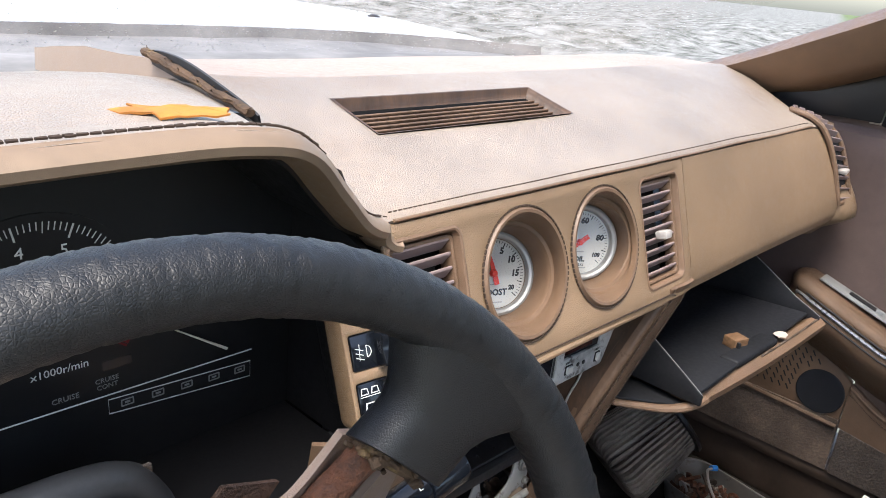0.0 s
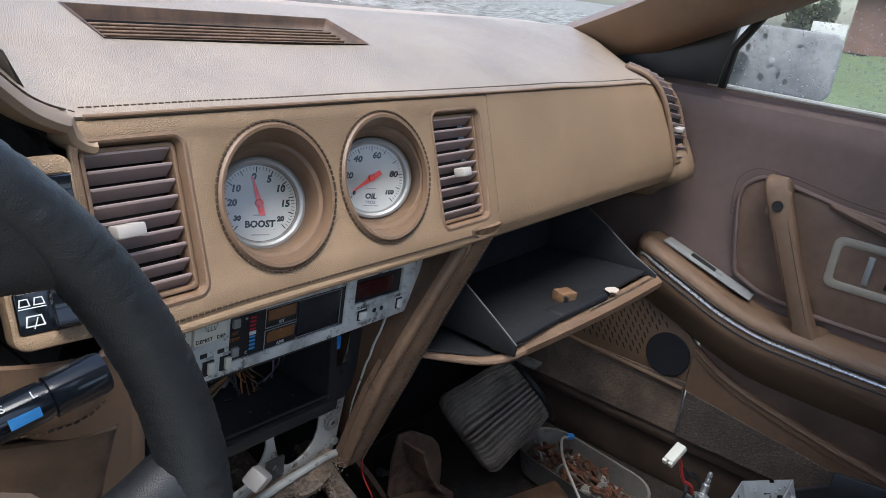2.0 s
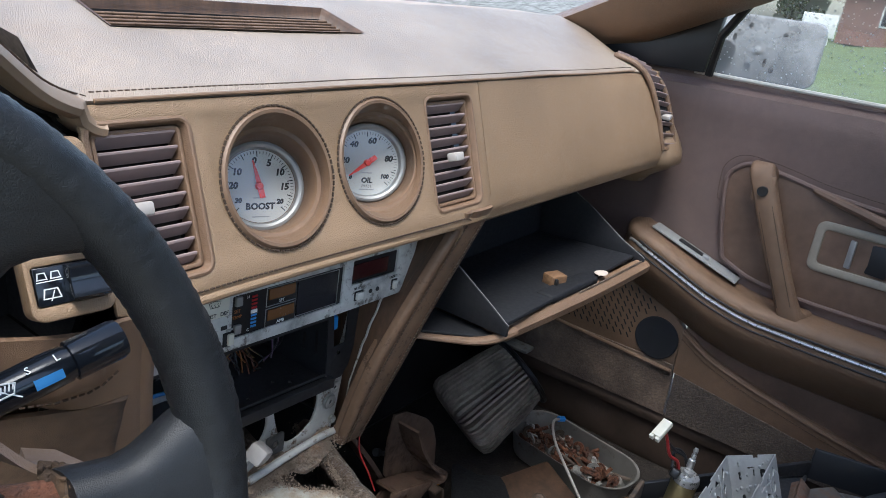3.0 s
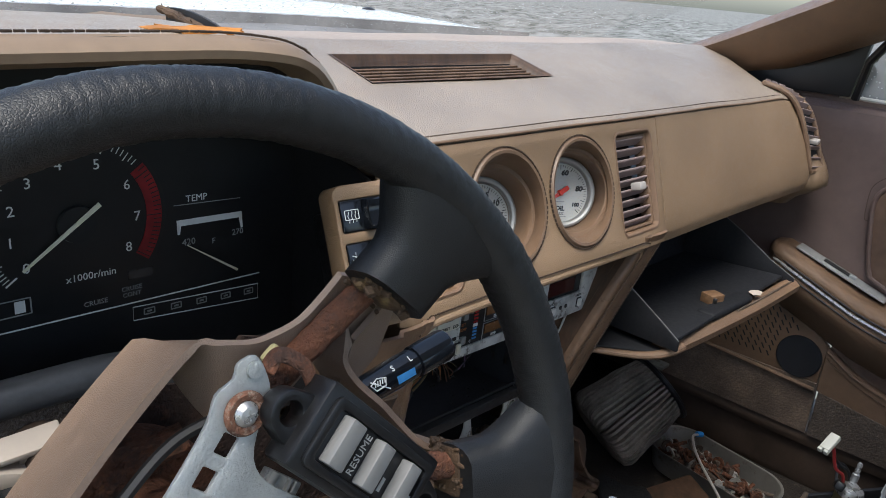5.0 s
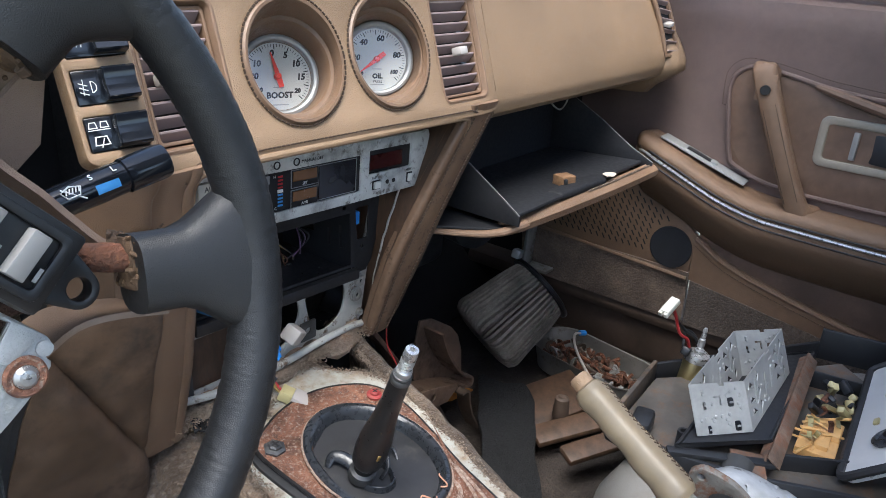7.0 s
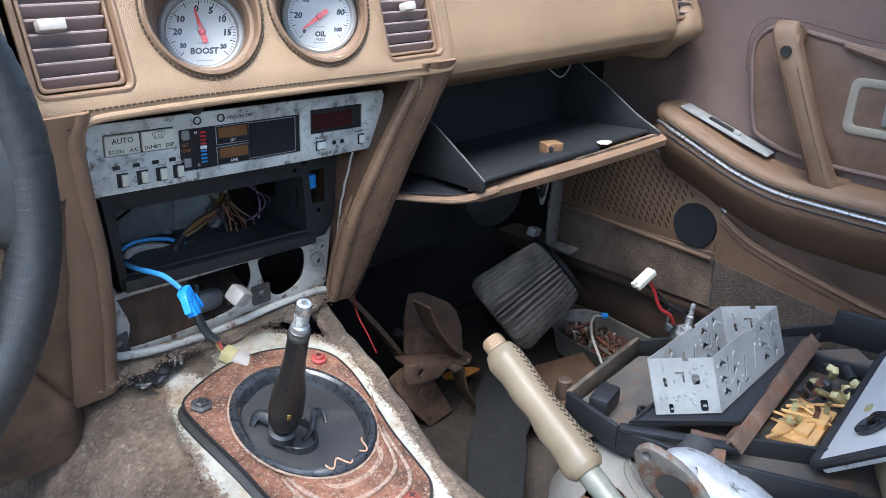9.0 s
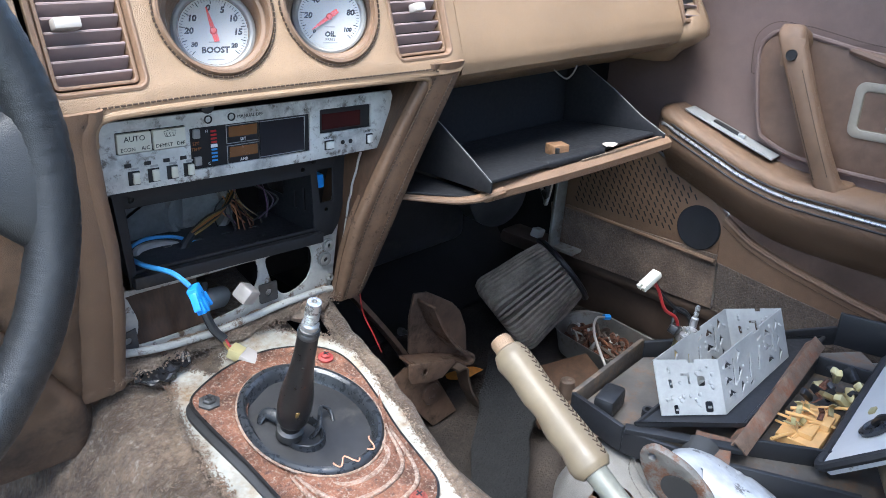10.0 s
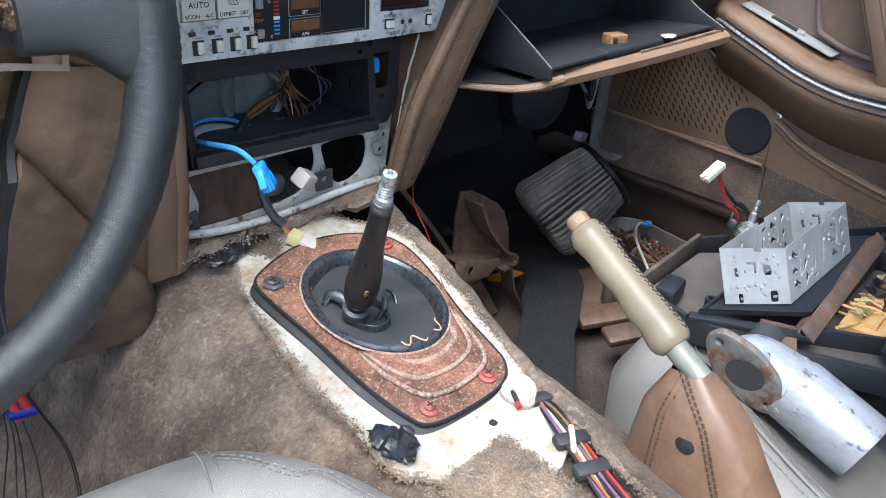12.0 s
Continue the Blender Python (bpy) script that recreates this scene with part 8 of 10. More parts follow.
# door mirror facing the window: grey paints reflected sky, dark ovals stand for raindrops
mir = thing("door_mirror", (0.93, 0.24, 0.83), "door mirror with reflected sky painted grey and dark raindrop marks", "door mirror")
MF = frame_of((0.935, 0.250, 0.884), (0.12, -1, 0), (0, 0, 1))
bm = B()
plate(bm, [rrect(0.172, 0.098, 0.016)], MF, 0.03, 0.006)
part("housing", bm, M_MIRRORFACE, mir)
for x, y, w, h in ((-0.042, 0.014, 0.006, 0.011), (-0.040, -0.004, 0.005, 0.009), (-0.044, -0.022, 0.008, 0.009), (-0.014, -0.026, 0.011, 0.010), (0.010, -0.018, 0.005, 0.016), (0.022, -0.028, 0.008, 0.009), (-0.022, 0.034, 0.006, 0.007), (0.030, 0.026, 0.007, 0.006)):
    bm = B()
    lathe(bm, [(0.0, 0.0008), (0.8, 0.0008), (1.0, 0.0)], MF @ at(x, y, 0.0003) @ Matrix.Diagonal((w / 2, h / 2, 1, 1)), 12)
    part("raindrop_mark", bm, M_INK, mir)
bm = B()
lathe(bm, [(0.0045, 0.0), (0.0055, 0.002), (0.0035, 0.003), (0.0, 0.003)], MF @ at(-0.004, -0.002, 0.0003), 10)
part("pivot", bm, M_STEEL, mir)
bm = B()
sweep(bm, smooth_path([(0.789, 0.330, 0.874), (0.81, 0.324, 0.872), (0.86, 0.315, 0.872), (0.925, 0.305, 0.876)], 5), 0.022, 12, squash=0.7)
part("mirror_arm", bm, M_BLACK, mir)

# ---- on the tunnel: bare metal, shift plate, gaiter, lever ----
def on_tunnel(x, y, lift=0.0):
    return Vector((x, y, crown(y) + lift))


def draped(loop, lift, thick, cuts=3):
    """A sheet cut to the outline and laid over the tunnel's crown."""
    bm = B()
    plate(bm, [loop], Matrix(), thick)
    for _ in range(cuts):
        es = [e for e in bm.edges if e.calc_length() > 0.022]
        if not es:
            break
        bmesh.ops.subdivide_edges(bm, edges=es, cuts=1)
        bmesh.ops.triangulate(bm, faces=[f for f in bm.faces if len(f.verts) > 4])
    for v in bm.verts:
        v.co = Vector((v.co.x, v.co.y, crown(v.co.y) + lift + v.co.z))
    return bm


def ragged(loop, amp, seed, per=6):
    random.seed(seed)
    return [(p.x + random.uniform(-amp, amp), p.y + random.uniform(-amp, amp)) for p in smooth_path([Vector((*q, 0)) for q in loop], per, closed=True)]


white = ragged([(-0.036, 0.340), (-0.022, 0.334), (-0.012, 0.322), (0.000, 0.326), (0.010, 0.344), (0.041, 0.350), (0.062, 0.346), (0.104, 0.305), (0.112, 0.27), (0.098, 0.20), (0.082, 0.13), (0.070, 0.090), (0.056, 0.055),
                (0.042, 0.020), (-0.020, 0.016), (-0.066, 0.068), (-0.073, 0.096), (-0.074, 0.135), (-0.074, 0.168), (-0.070, 0.203), (-0.066, 0.238), (-0.060, 0.280), (-0.050, 0.316)], 0.0022, 11, 5)
tm = solo("tunnel_metal", draped(white, 0.0075, 0.003), M_WHITE, "bare white-painted tunnel metal, chipped and stained", "metal panel")
bm = B()
lathe(bm, [(0.0, 0.0006), (0.0030, 0.0006), (0.0034, 0.0)], Matrix.Translation(on_tunnel(0.011, 0.069, 0.0078)), 12)
part("drilled_hole", bm, M_INK, tm)
bm = draped(ragged([(0.034, 0.082), (0.046, 0.090), (0.060, 0.092), (0.064, 0.078), (0.056, 0.066), (0.040, 0.062)], 0.0008, 3, 4), 0.0115, 0.003)
part("raised_tab", bm, M_WHITE, tm, "raised pale tab of the seam")
# torn felt edge round the opening: many small tufts
def tufts(path, count, spread, seed, size=(0.0008, 0.0024), lift=0.003, lean_z=0.5):
    """Loose fibre tufts strewn along a line."""
    random.seed(seed)
    V, F = [], []
    for _ in range(count):
        p = path[random.randrange(len(path) - 1)].lerp(path[random.randrange(len(path))], 0.0) + Vector((random.gauss(0, spread), random.gauss(0, spread), random.uniform(-0.001, lift)))
        L, r = random.uniform(*size), random.uniform(0.0003, 0.0011)
        d = Vector((random.gauss(0, 1), random.gauss(0, 1), random.gauss(0, lean_z))).normalized() * L
        s = d.cross(Vector((random.gauss(0, 1), random.gauss(0, 1), random.gauss(0, 1)))).normalized() * r
        c = d.cross(s).normalized() * r * 0.6
        b = len(V)
        V.extend([p - d, p + s, p + c, p - s, p - c, p + d])
        for a in ((0, 1, 2), (0, 2, 3), (0, 3, 4), (0, 4, 1), (5, 2, 1), (5, 3, 2), (5, 4, 3), (5, 1, 4)):
            F.append(tuple(b + k for k in a))
    bm = B()
    vs = [bm.verts.new(v) for v in V]
    for f in F:
        bm.faces.new([vs[k] for k in f])
    return bm


PW = smooth_path([Vector((x, y, crown(y) + 0.007)) for x, y in white], 3, closed=True)
PW = [p for p in PW if not (p.y < 0.085 and p.x > -0.03)]
solo("carpet_edge", tufts(PW, 9000, 0.0026, 12, size=(0.0005, 0.0014), lift=0.002, lean_z=0.25), M_CARPETEDGE, "torn rust-stained felt edge round the opening", "carpet edge", kind="stuff")
# felt ridge along the passenger side of the tunnel
P = smooth_path([(0.152, 0.40, 0.482), (0.138, 0.34, 0.478), (0.125, 0.30, 0.474), (0.117, 0.245, 0.464), (0.101, 0.185, 0.455), (0.086, 0.135, 0.447), (0.074, 0.085, 0.442), (0.067, 0.045, 0.440), (0.060, 0.0, 0.438), (0.053, -0.03, 0.436), (0.044, -0.10, 0.434), (0.04, -0.2, 0.43)], 14)
bm = B()
rings = []
for p in P:
    j = Vector((0.002 * noise.noise(p * 40), 0, 0.002 * noise.noise(p * 55)))
    rings.append([bm.verts.new(p + j + Vector(q)) for q in ((-0.008, 0, -0.012), (-0.009, 0, -0.001), (-0.005, 0, 0.005), (0.002, 0, 0.0065), (0.009, 0, 0.002), (0.016, 0, -0.012), (0.026, 0, -0.05), (0.030, 0, -0.11))])
skin(bm, rings, False)
ridge = solo("carpet_ridge", bm, M_CARPETTAN, "brown carpet folded over the tunnel shoulder", "carpet edge", kind="stuff", sharp=60)
tagged(part("frayed_edge", tufts([p + Vector((-0.008, 0, 0.001)) for p in P], 8000, 0.0028, 14, size=(0.0005, 0.0015), lift=0.002), M_CARPETEDGE, ridge, "frayed rust-brown felt"), kind="stuff")
# lumpy felt strip below the stack, with flakes
bm = B()
for k in range(16):
    random.seed(100 + k)
    x = lerp(-0.085, 0.135, k / 15)
    y = 0.358 + random.uniform(-0.012, 0.004)
    P = [Vector((x + d, y + 0.006 * noise.noise((x * 50 + d * 30, k, 0)), crown(y) + 0.010 + 0.006 * noise.noise((k, d * 60, 3)))) for d in (-0.014, -0.006, 0.002, 0.01, 0.016)]
    sweep(bm, P, [0.004, 0.0085, 0.009, 0.0075, 0.004], 7)
fp = solo("felt_padding", bm, M_CARPETEDGE, "crumbling brown felt padding below the stack", "felt", kind="stuff")
tagged(part("loose_fluff", tufts([Vector((lerp(-0.09, 0.14, k / 40), 0.352, crown(0.352) + 0.014)) for k in range(41)], 8000, 0.0085, 15, size=(0.0006, 0.0017), lift=0.005), M_CARPETEDGE, fp), kind="stuff")
# fibres strewn over the tunnel carpet
random.seed(44)
spots = [Vector((random.uniform(-0.16, -0.07), random.uniform(0.0, 0.33), 0)) for _ in range(400)]
for p in spots:
    p.z = tunnel_at(0.1 * table(p.x, [(-0.20, 2), (-0.145, 3), (-0.10, 4), (-0.06, 5)]), (p.y + 1.1) / 1.9).z + 0.0005
solo("carpet_lint", tufts(spots, 900, 0.004, 19, size=(0.001, 0.0032), lift=0.001, lean_z=0.15), M_LINT, "lint and crumbs strewn on the tunnel carpet", "lint", kind="stuff")
# black tape scraps
for loop, lbl, lf in (([(-0.068, 0.345), (-0.030, 0.352), (-0.022, 0.335), (-0.050, 0.322), (-0.072, 0.330)], "crumpled black tape scrap on the carpet", 0.016),
                      ([(-0.069, 0.115), (-0.056, 0.108), (-0.044, 0.098), (-0.049, 0.084), (-0.064, 0.075), (-0.072, 0.086), (-0.073, 0.100)], "peeling black tape at the plate corner", 0.014)):
    bm = draped(ragged(loop, 0.0022, 4, 4), lf, 0.0010)
    bmesh.ops.subdivide_edges(bm, edges=[e for e in bm.edges if e.calc_length() > 0.004], cuts=2, use_grid_fill=True)
    for v in bm.verts:
        v.co.z += 0.006 * abs(noise.noise(Vector((v.co.x * 160, v.co.y * 60, 2)))) + 0.002 * noise.noise(v.co * 260) - 0.002
    solo("tape_scrap", bm, M_TAPE, lbl, "tape", sharp=25)

SL = math.atan2(0.472 - 0.4425, 0.2745 - 0.102)  # the plate's slope
PL = frame_of((0.014, 0.19, 0.4590), (1, 0, 0), (0, math.cos(SL), math.sin(SL)))


def pl(x, y, w=0.0):
    """World x and y to a point on the plate."""
    return PL @ Vector((x - 0.014, (y - 0.19) / math.cos(SL), w))


plate_t = thing("shift_plate", (0.014, 0.19, 0.455), "rusty pressed steel shift plate bolted to the tunnel", "shift plate")
o2 = smooth_path([Vector((x - 0.014, y - 0.19, 0)) for x, y in ((-0.0475, 0.288), (-0.034, 0.300), (0.002, 0.3125), (0.042, 0.312), (0.076, 0.296), (0.092, 0.274), (0.0925, 0.244), (0.084, 0.205), (0.073, 0.165), (0.066, 0.124), (0.060, 0.103), (0.040, 0.089),
                                                                 (0.000, 0.0875), (-0.028, 0.092), (-0.037, 0.104), (-0.044, 0.147), (-0.0455, 0.205), (-0.049, 0.262))], 4, closed=True)
GC = (0.007, 0.027)  # the opening's middle on the plate
bm = B()
plate(bm, [[(p.x, p.y) for p in o2], [(GC[0] + 0.047 * math.cos(a), GC[1] + 0.060 * math.sin(a)) for a in (2 * math.pi * k / 44 for k in range(44))]], PL @ at(0, 0, 0.008), 0.0022, 0.0006)
pp = part("plate", bm, M_RUSTPLATE, plate_t)
bm = B()
sweep(bm, [PL @ Vector((p.x * 1.004, p.y * 1.004, 0.0068)) for p in o2], 0.0016, 6, closed=True)
part("turned_edge", bm, M_LEVER, pp, "dark rusted edge")
bm = B()
plate(bm, [[(p.x * 1.02 - 0.006, p.y * 1.0 - 0.003) for p in o2]], PL @ at(0, 0, 0.0045), 0.005, 0.0012)
part("gasket", bm, M_BLACKDUST, plate_t, "black rubber gasket")
# pressed steps behind the opening, each with a worn crest painted pale as a highlight
def step_loop(path):
    """The step's outline: the crest line, then back along the opening."""
    P = smooth_path([Vector((*q, 0)) for q in path], 6)
    a1 = math.atan2((P[-1].y - GC[1]) / 0.0712, (P[-1].x - GC[0]) / 0.0572)
    a0 = math.atan2((P[0].y - GC[1]) / 0.0712, (P[0].x - GC[0]) / 0.0572)
    return P, [(p.x, p.y) for p in P] + [(GC[0] + 0.0572 * math.cos(lerp(a1, a0, k / 16)), GC[1] + 0.0712 * math.sin(lerp(a1, a0, k / 16))) for k in range(17)]


UPN = PL.to_3x3().col[2]
for R, hh in (([(-0.0425, -0.016), (-0.0415, -0.042), (-0.034, -0.070), (-0.024, -0.080), (-0.001, -0.0845), (0.028, -0.080), (0.0405, -0.066), (0.049, -0.036), (0.0540, -0.012)], 0.0108),
              ([(-0.0405, -0.019), (-0.036, -0.042), (-0.027, -0.060), (-0.016, -0.0655), (0.006, -0.0685), (0.028, -0.063), (0.038, -0.052), (0.046, -0.030), (0.0525, -0.014)], 0.0128)):
    P, outline = step_loop(R)
    bm = B()
    plate(bm, [outline], PL @ at(0, 0, hh), 0.0045, 0.0022)
    st = part("pressed_step", bm, M_RUSTPLATE, pp, "", 60)
    bm = B()
    m0 = len(P)
    sweep(bm, [PL @ Vector((p.x, p.y, hh - 0.0012)) for p in P], [0.0020 * (0.3 + 0.7 * ease(min(i, m0 - 1 - i) / 6)) for i in range(m0)], 10, up=UPN)
    part("crest_highlight", bm, M_RUSTPALE, st, "worn crest with its highlight put into the pale colour", 60)
bm = B()
P = [PL @ Vector((q.x, q.y, 0.0126)) for q in smooth_path([Vector((*q, 0)) for q in ((-0.022, -0.042), (-0.012, -0.051), (0.010, -0.0535), (0.030, -0.045), (0.036, -0.030))], 8)]
sweep(bm, P, [0.0022 * (0.3 + 0.7 * ease(min(i, len(P) - 1 - i) / 6)) for i in range(len(P))], 10, squash=0.6, up=UPN)
part("inner_rib", bm, M_RUSTPALE, pp, "", 60)
bm = B()
sweep(bm, [PL @ Vector((GC[0] + 0.0560 * math.cos(a), GC[1] + 0.0700 * math.sin(a), 0.0112)) for a in (2 * math.pi * k / 72 for k in range(72))], 0.0011, 6, closed=True)
part("opening_rim", bm, M_RUSTPALE, pp, "thin rusty rim of the opening")
for x, y, m, rr in ((0.078, 0.2725, M_REDINK, 0.0072), (-0.0365, 0.2785, M_BLACKDUST, 0.0095), (0.037, 0.1015, M_REDINK, 0.0072), (-0.0215, 0.1035, M_REDINK, 0.0072)):
    bm = B()
    F = Matrix.Translation(pl(x, y, 0.0088)) @ PL.to_3x3().to_4x4()
    lathe(bm, [(rr, -0.001), (rr, 0.0012), (rr * 0.62, 0.0022), (rr * 0.60, 0.0040), (rr * 0.45, 0.0052), (0.0, 0.0052)], F, 6 if m is M_BLACKDUST else 20)
    b = part("bolt", bm, M_REDWASHER if m is M_REDINK and x > 0.07 else (M_REDRUST if m is M_REDINK else M_STEELDARK), plate_t)
    bm = B()
    box(bm, F @ at(0, 0, 0.0053), rr * 0.8, rr * 0.16, 0.0006)
    box(bm, F @ at(0, 0, 0.0053), rr * 0.16, rr * 0.8, 0.0006)
    part("cross_slot", bm, M_INK, b)

boot = thing("shift_gaiter", (0.012, 0.208, 0.465), "black rubber shift gaiter with a torn inner lip", "gaiter")
GF = PL @ at(GC[0], GC[1], 0.0085)
bm = B()
GP = [(1.03, -0.002, 0), (1.05, 0.0015, 0), (1.04, 0.0045, 0), (1.0, 0.0066, 0.1), (0.95, 0.0070, 0.2), (0.91, 0.0050, 0.5), (0.885, 0.0005, 0.8), (0.86, -0.0055, 1.0), (0.82, -0.0090, 1.0), (0.76, -0.0104, 0.9), (0.70, -0.0100, 0.7), (0.665, -0.0066, 0.6), (0.64, -0.0068, 0.6),
      (0.60, -0.0090, 0.8), (0.50, -0.0076, 0.9), (0.42, -0.0084, 0.8), (0.36, -0.0080, 0.3), (0.325, -0.0030, 0.4), (0.305, 0.0010, 0.5), (0.285, 0.0016, 0.4), (0.265, -0.001, 0.2), (0.25, -0.008, 0.0)]


def rubber_at(s, z, sw, a):
    ripple = 0.0018 * sw * (math.sin(3 * a + 0.8) + 0.5 * math.sin(5 * a + s * 4))
    pull = 0.055 * sw * max(0.0, math.cos(a - 2.7)) ** 2 * math.sin(6 * a)
    return GF @ Vector((0.0530 * s * math.cos(a) * (1 + pull) - 0.022 * max(0.0, 1 - s) ** 1.3, 0.0665 * s * math.sin(a) * (1 + pull) - 0.012 * (1 - s), z + ripple))


rings = [[bm.verts.new(rubber_at(s, z, sw, 2 * math.pi * k / 72)) for k in range(72)] for s, z, sw in GP]
skin(bm, rings)
part("rubber", bm, M_RUBBERBOOT, boot)
bm = B()
sweep(bm, smooth_path([GF @ Vector(q) for q in ((-0.036, 0.022, -0.004), (-0.029, 0.024, 0.003), (-0.024, 0.014, 0.004), (-0.023, 0.000, 0.001), (-0.020, -0.012, -0.006))], 6), [0.0016 + 0.0036 * math.sin(math.pi * (k + 2) / 28) for k in range(25)], 10, squash=0.35)
sweep(bm, smooth_path([GF @ Vector(q) for q in ((-0.012, -0.016, -0.004), (-0.002, -0.014, 0.002), (0.006, -0.004, 0.006), (0.012, 0.002, 0.005), (0.018, -0.002, 0.001), (0.016, -0.010, -0.005))], 6), 0.0021, 8, squash=0.7)
part("torn_lip", bm, M_RUBBERBOOT, boot)
bm = B()
for a0, a1, m in ((4.30, 4.72, 1.4), (4.94, 5.20, 0.8)):
    P = smooth_path([GF @ Vector((0.0530 * s * math.cos(a), 0.0665 * s * math.sin(a), 0.0076)) for a, s in ((lerp(a0, a1, k / 9), 0.92 + 0.07 * math.sin(m * k / 9 * 6.28)) for k in range(10))], 3)
    sweep(bm, P, 0.0007, 5)
part("chalk_mark", bm, M_MARK, boot, "pale orange scratch marks")

LB, LT = Vector((-0.003, 0.2125, 0.466)), Vector((-0.008, 0.160, 0.612))
lever = thing("gear_lever", LB, "bare black gear lever with a threaded bright tip", "gear lever")
A = aim(LB, LT)
LL = (LT - LB).length
bm = B()
lathe(bm, [(0.0085, -0.004), (0.0085, 0.020), (0.0070, 0.022), (0.0110, 0.024), (0.0128, 0.028), (0.0138, 0.042), (0.0130, 0.058), (0.0098, 0.080), (0.0082, 0.100), (0.0078, 0.122), (0.0070, 0.126)], A, 24)
part("stem", bm, M_LEVER, lever)
bm = B()
lathe(bm, [(0.0060, 0.126), (0.0064, 0.128), (0.0064, 0.1345), (0.0050, 0.136)] + [(0.0050 if k % 2 else 0.0056, 0.1375 + 0.0012 * k) for k in range(9)] + [(0.0050, LL), (0.0022, LL + 0.0004), (0.0016, LL - 0.003), (0.0, LL - 0.003)], A, 20)
part("threaded_tip", bm, M_CHROME, lever, "bright threaded tip")
bm = B()
lathe(bm, [(0.0074, 0.1215), (0.0082, 0.1235), (0.0082, 0.1262), (0.0074, 0.1275), (0.0078, 0.1285), (0.0074, 0.1300), (0.0060, 0.1305)], A, 20)
part("lock_ring", bm, M_STEELDARK, lever, "dark lock rings below the tip")
bm = B()
lathe(bm, [(0.0086, 0.004), (0.0112, 0.006), (0.0112, 0.014), (0.0086, 0.016)], A, 20, close=True)
part("collar", bm, M_STEELDARK, lever)
bm = B()
box(bm, A @ at(-0.0045, -0.012, 0.047), 0.004, 0.002, 0.006, 0.0005)
part("paint_dab", bm, M_WIREYEL, lever, "dab of yellow paint")

# wires by the plate: black cable to the clear connector, bundle with a white tie
g = thing("shift_connector", (0.005, 0.330, 0.492), "clear plastic connector on a black cable", "connector")
part("cable", wire([(0.012, 0.365, 0.545), (0.004, 0.352, 0.528), (0.006, 0.342, 0.510), (0.012, 0.333, 0.500)], 0.0042), M_WIREBLK, g)
part("wire", wire([(0.012, 0.333, 0.500), (0.014, 0.329, 0.494), (0.016, 0.324, 0.490)], 0.0014), M_WIRERED, g)
part("wire", wire([(0.010, 0.333, 0.500), (0.011, 0.329, 0.494), (0.013, 0.324, 0.490)], 0.0014), M_WIREYEL, g)
bm = B()
box(bm, aim((0.013, 0.327, 0.492), (0.028, 0.304, 0.480)) @ at(0, 0, 0.006), 0.014, 0.010, 0.012, 0.001)
part("housing", bm, M_YELLOWPL, g)
bm = B()
box(bm, aim((0.013, 0.327, 0.492), (0.028, 0.304, 0.480)) @ at(0, 0, 0.020), 0.017, 0.011, 0.016, 0.001)
part("clear_half", bm, M_KNOB, g)
g = thing("wire_loom", (0.060, 0.0, 0.435), "taped wire loom with coloured wires and a white tie", "wiring")
cols = (M_WIREBLK, M_WIREPUR, M_WIREORG, M_WIREWHT, M_WIREBLK, M_WIREPUR, M_WIREYEL, M_WIREBLK, M_WIRERED)
LP = [(0.057, 0.064, 0.440), (0.049, 0.040, 0.441), (0.036, 0.008, 0.438), (0.024, -0.024, 0.435), (0.008, -0.075, 0.432)]
for k, m in enumerate(cols):
    dx = (k - 4) * 0.0026
    part("wire", wire([(x + dx * (0.5 if j == 0 else 1.0), y + dx * 0.5, z + 0.0015 * ((k + j) % 3)) for j, (x, y, z) in enumerate(LP)], 0.0012), m, g)
for q in (0.02, 0.42, 0.62, 0.86):
    bm = B()
    P = smooth_path(LP, 10)
    j = int(q * (len(P) - 2))
    F = frame_of(P[j] + Vector((0, 0, 0.0012)), P[j + 1] - P[j], Vector((1, 0.3, 0)))
    box(bm, F, 0.012, 0.028, 0.008, 0.003)
    part("tape_wrap", bm, M_BLACKDUST, g)
bm = B()
box(bm, at(0.040, 0.020, 0.4435) @ Matrix.Rotation(0.75, 4, "Z"), 0.024, 0.004, 0.006, 0.0015)
part("cable_tie", bm, M_WHITEPL, g, "white cable tie")
part("wire", wire([(0.046, 0.085, 0.442), (0.042, 0.078, 0.447), (0.037, 0.069, 0.446)], 0.0022), M_WIREBLK, g)
bm = B()
cyl(bm, (0.037, 0.069, 0.446), (0.035, 0.065, 0.4455), 0.0024, n=10)
part("red_terminal", bm, M_WIRERED, g)
# tan carpet pile between the seats
off = ragged([(-0.056, 0.046), (-0.018, 0.056), (0.004, 0.050), (0.012, 0.024), (0.004, -0.004), (-0.006, -0.20), (-0.080, -0.20), (-0.074, 0.01)], 0.003, 21)
bm = draped(off, 0.012, 0.005, 5)
for v in bm.verts:
    v.co.z += 0.003 * noise.noise(v.co * 40)
M_PILE = surface("tan_carpet_pile", (0.29, 0.185, 0.10), 1.0, vary=0.4, scale=30, fine=260, bump=1.0, depth=0.006, sheen=0.4, fleck=0.3)
oc = solo("carpet_offcut", bm, M_PILE, "clean tan carpet piece on the tunnel", "carpet", kind="stuff")
random.seed(90)
spots = [Vector((random.uniform(-0.07, 0.008), random.uniform(-0.12, 0.052), 0)) for _ in range(1500)]
for p in spots:
    p.z = crown(p.y) + 0.0135 + 0.003 * noise.noise(Vector((p.x, p.y, crown(p.y))) * 40)
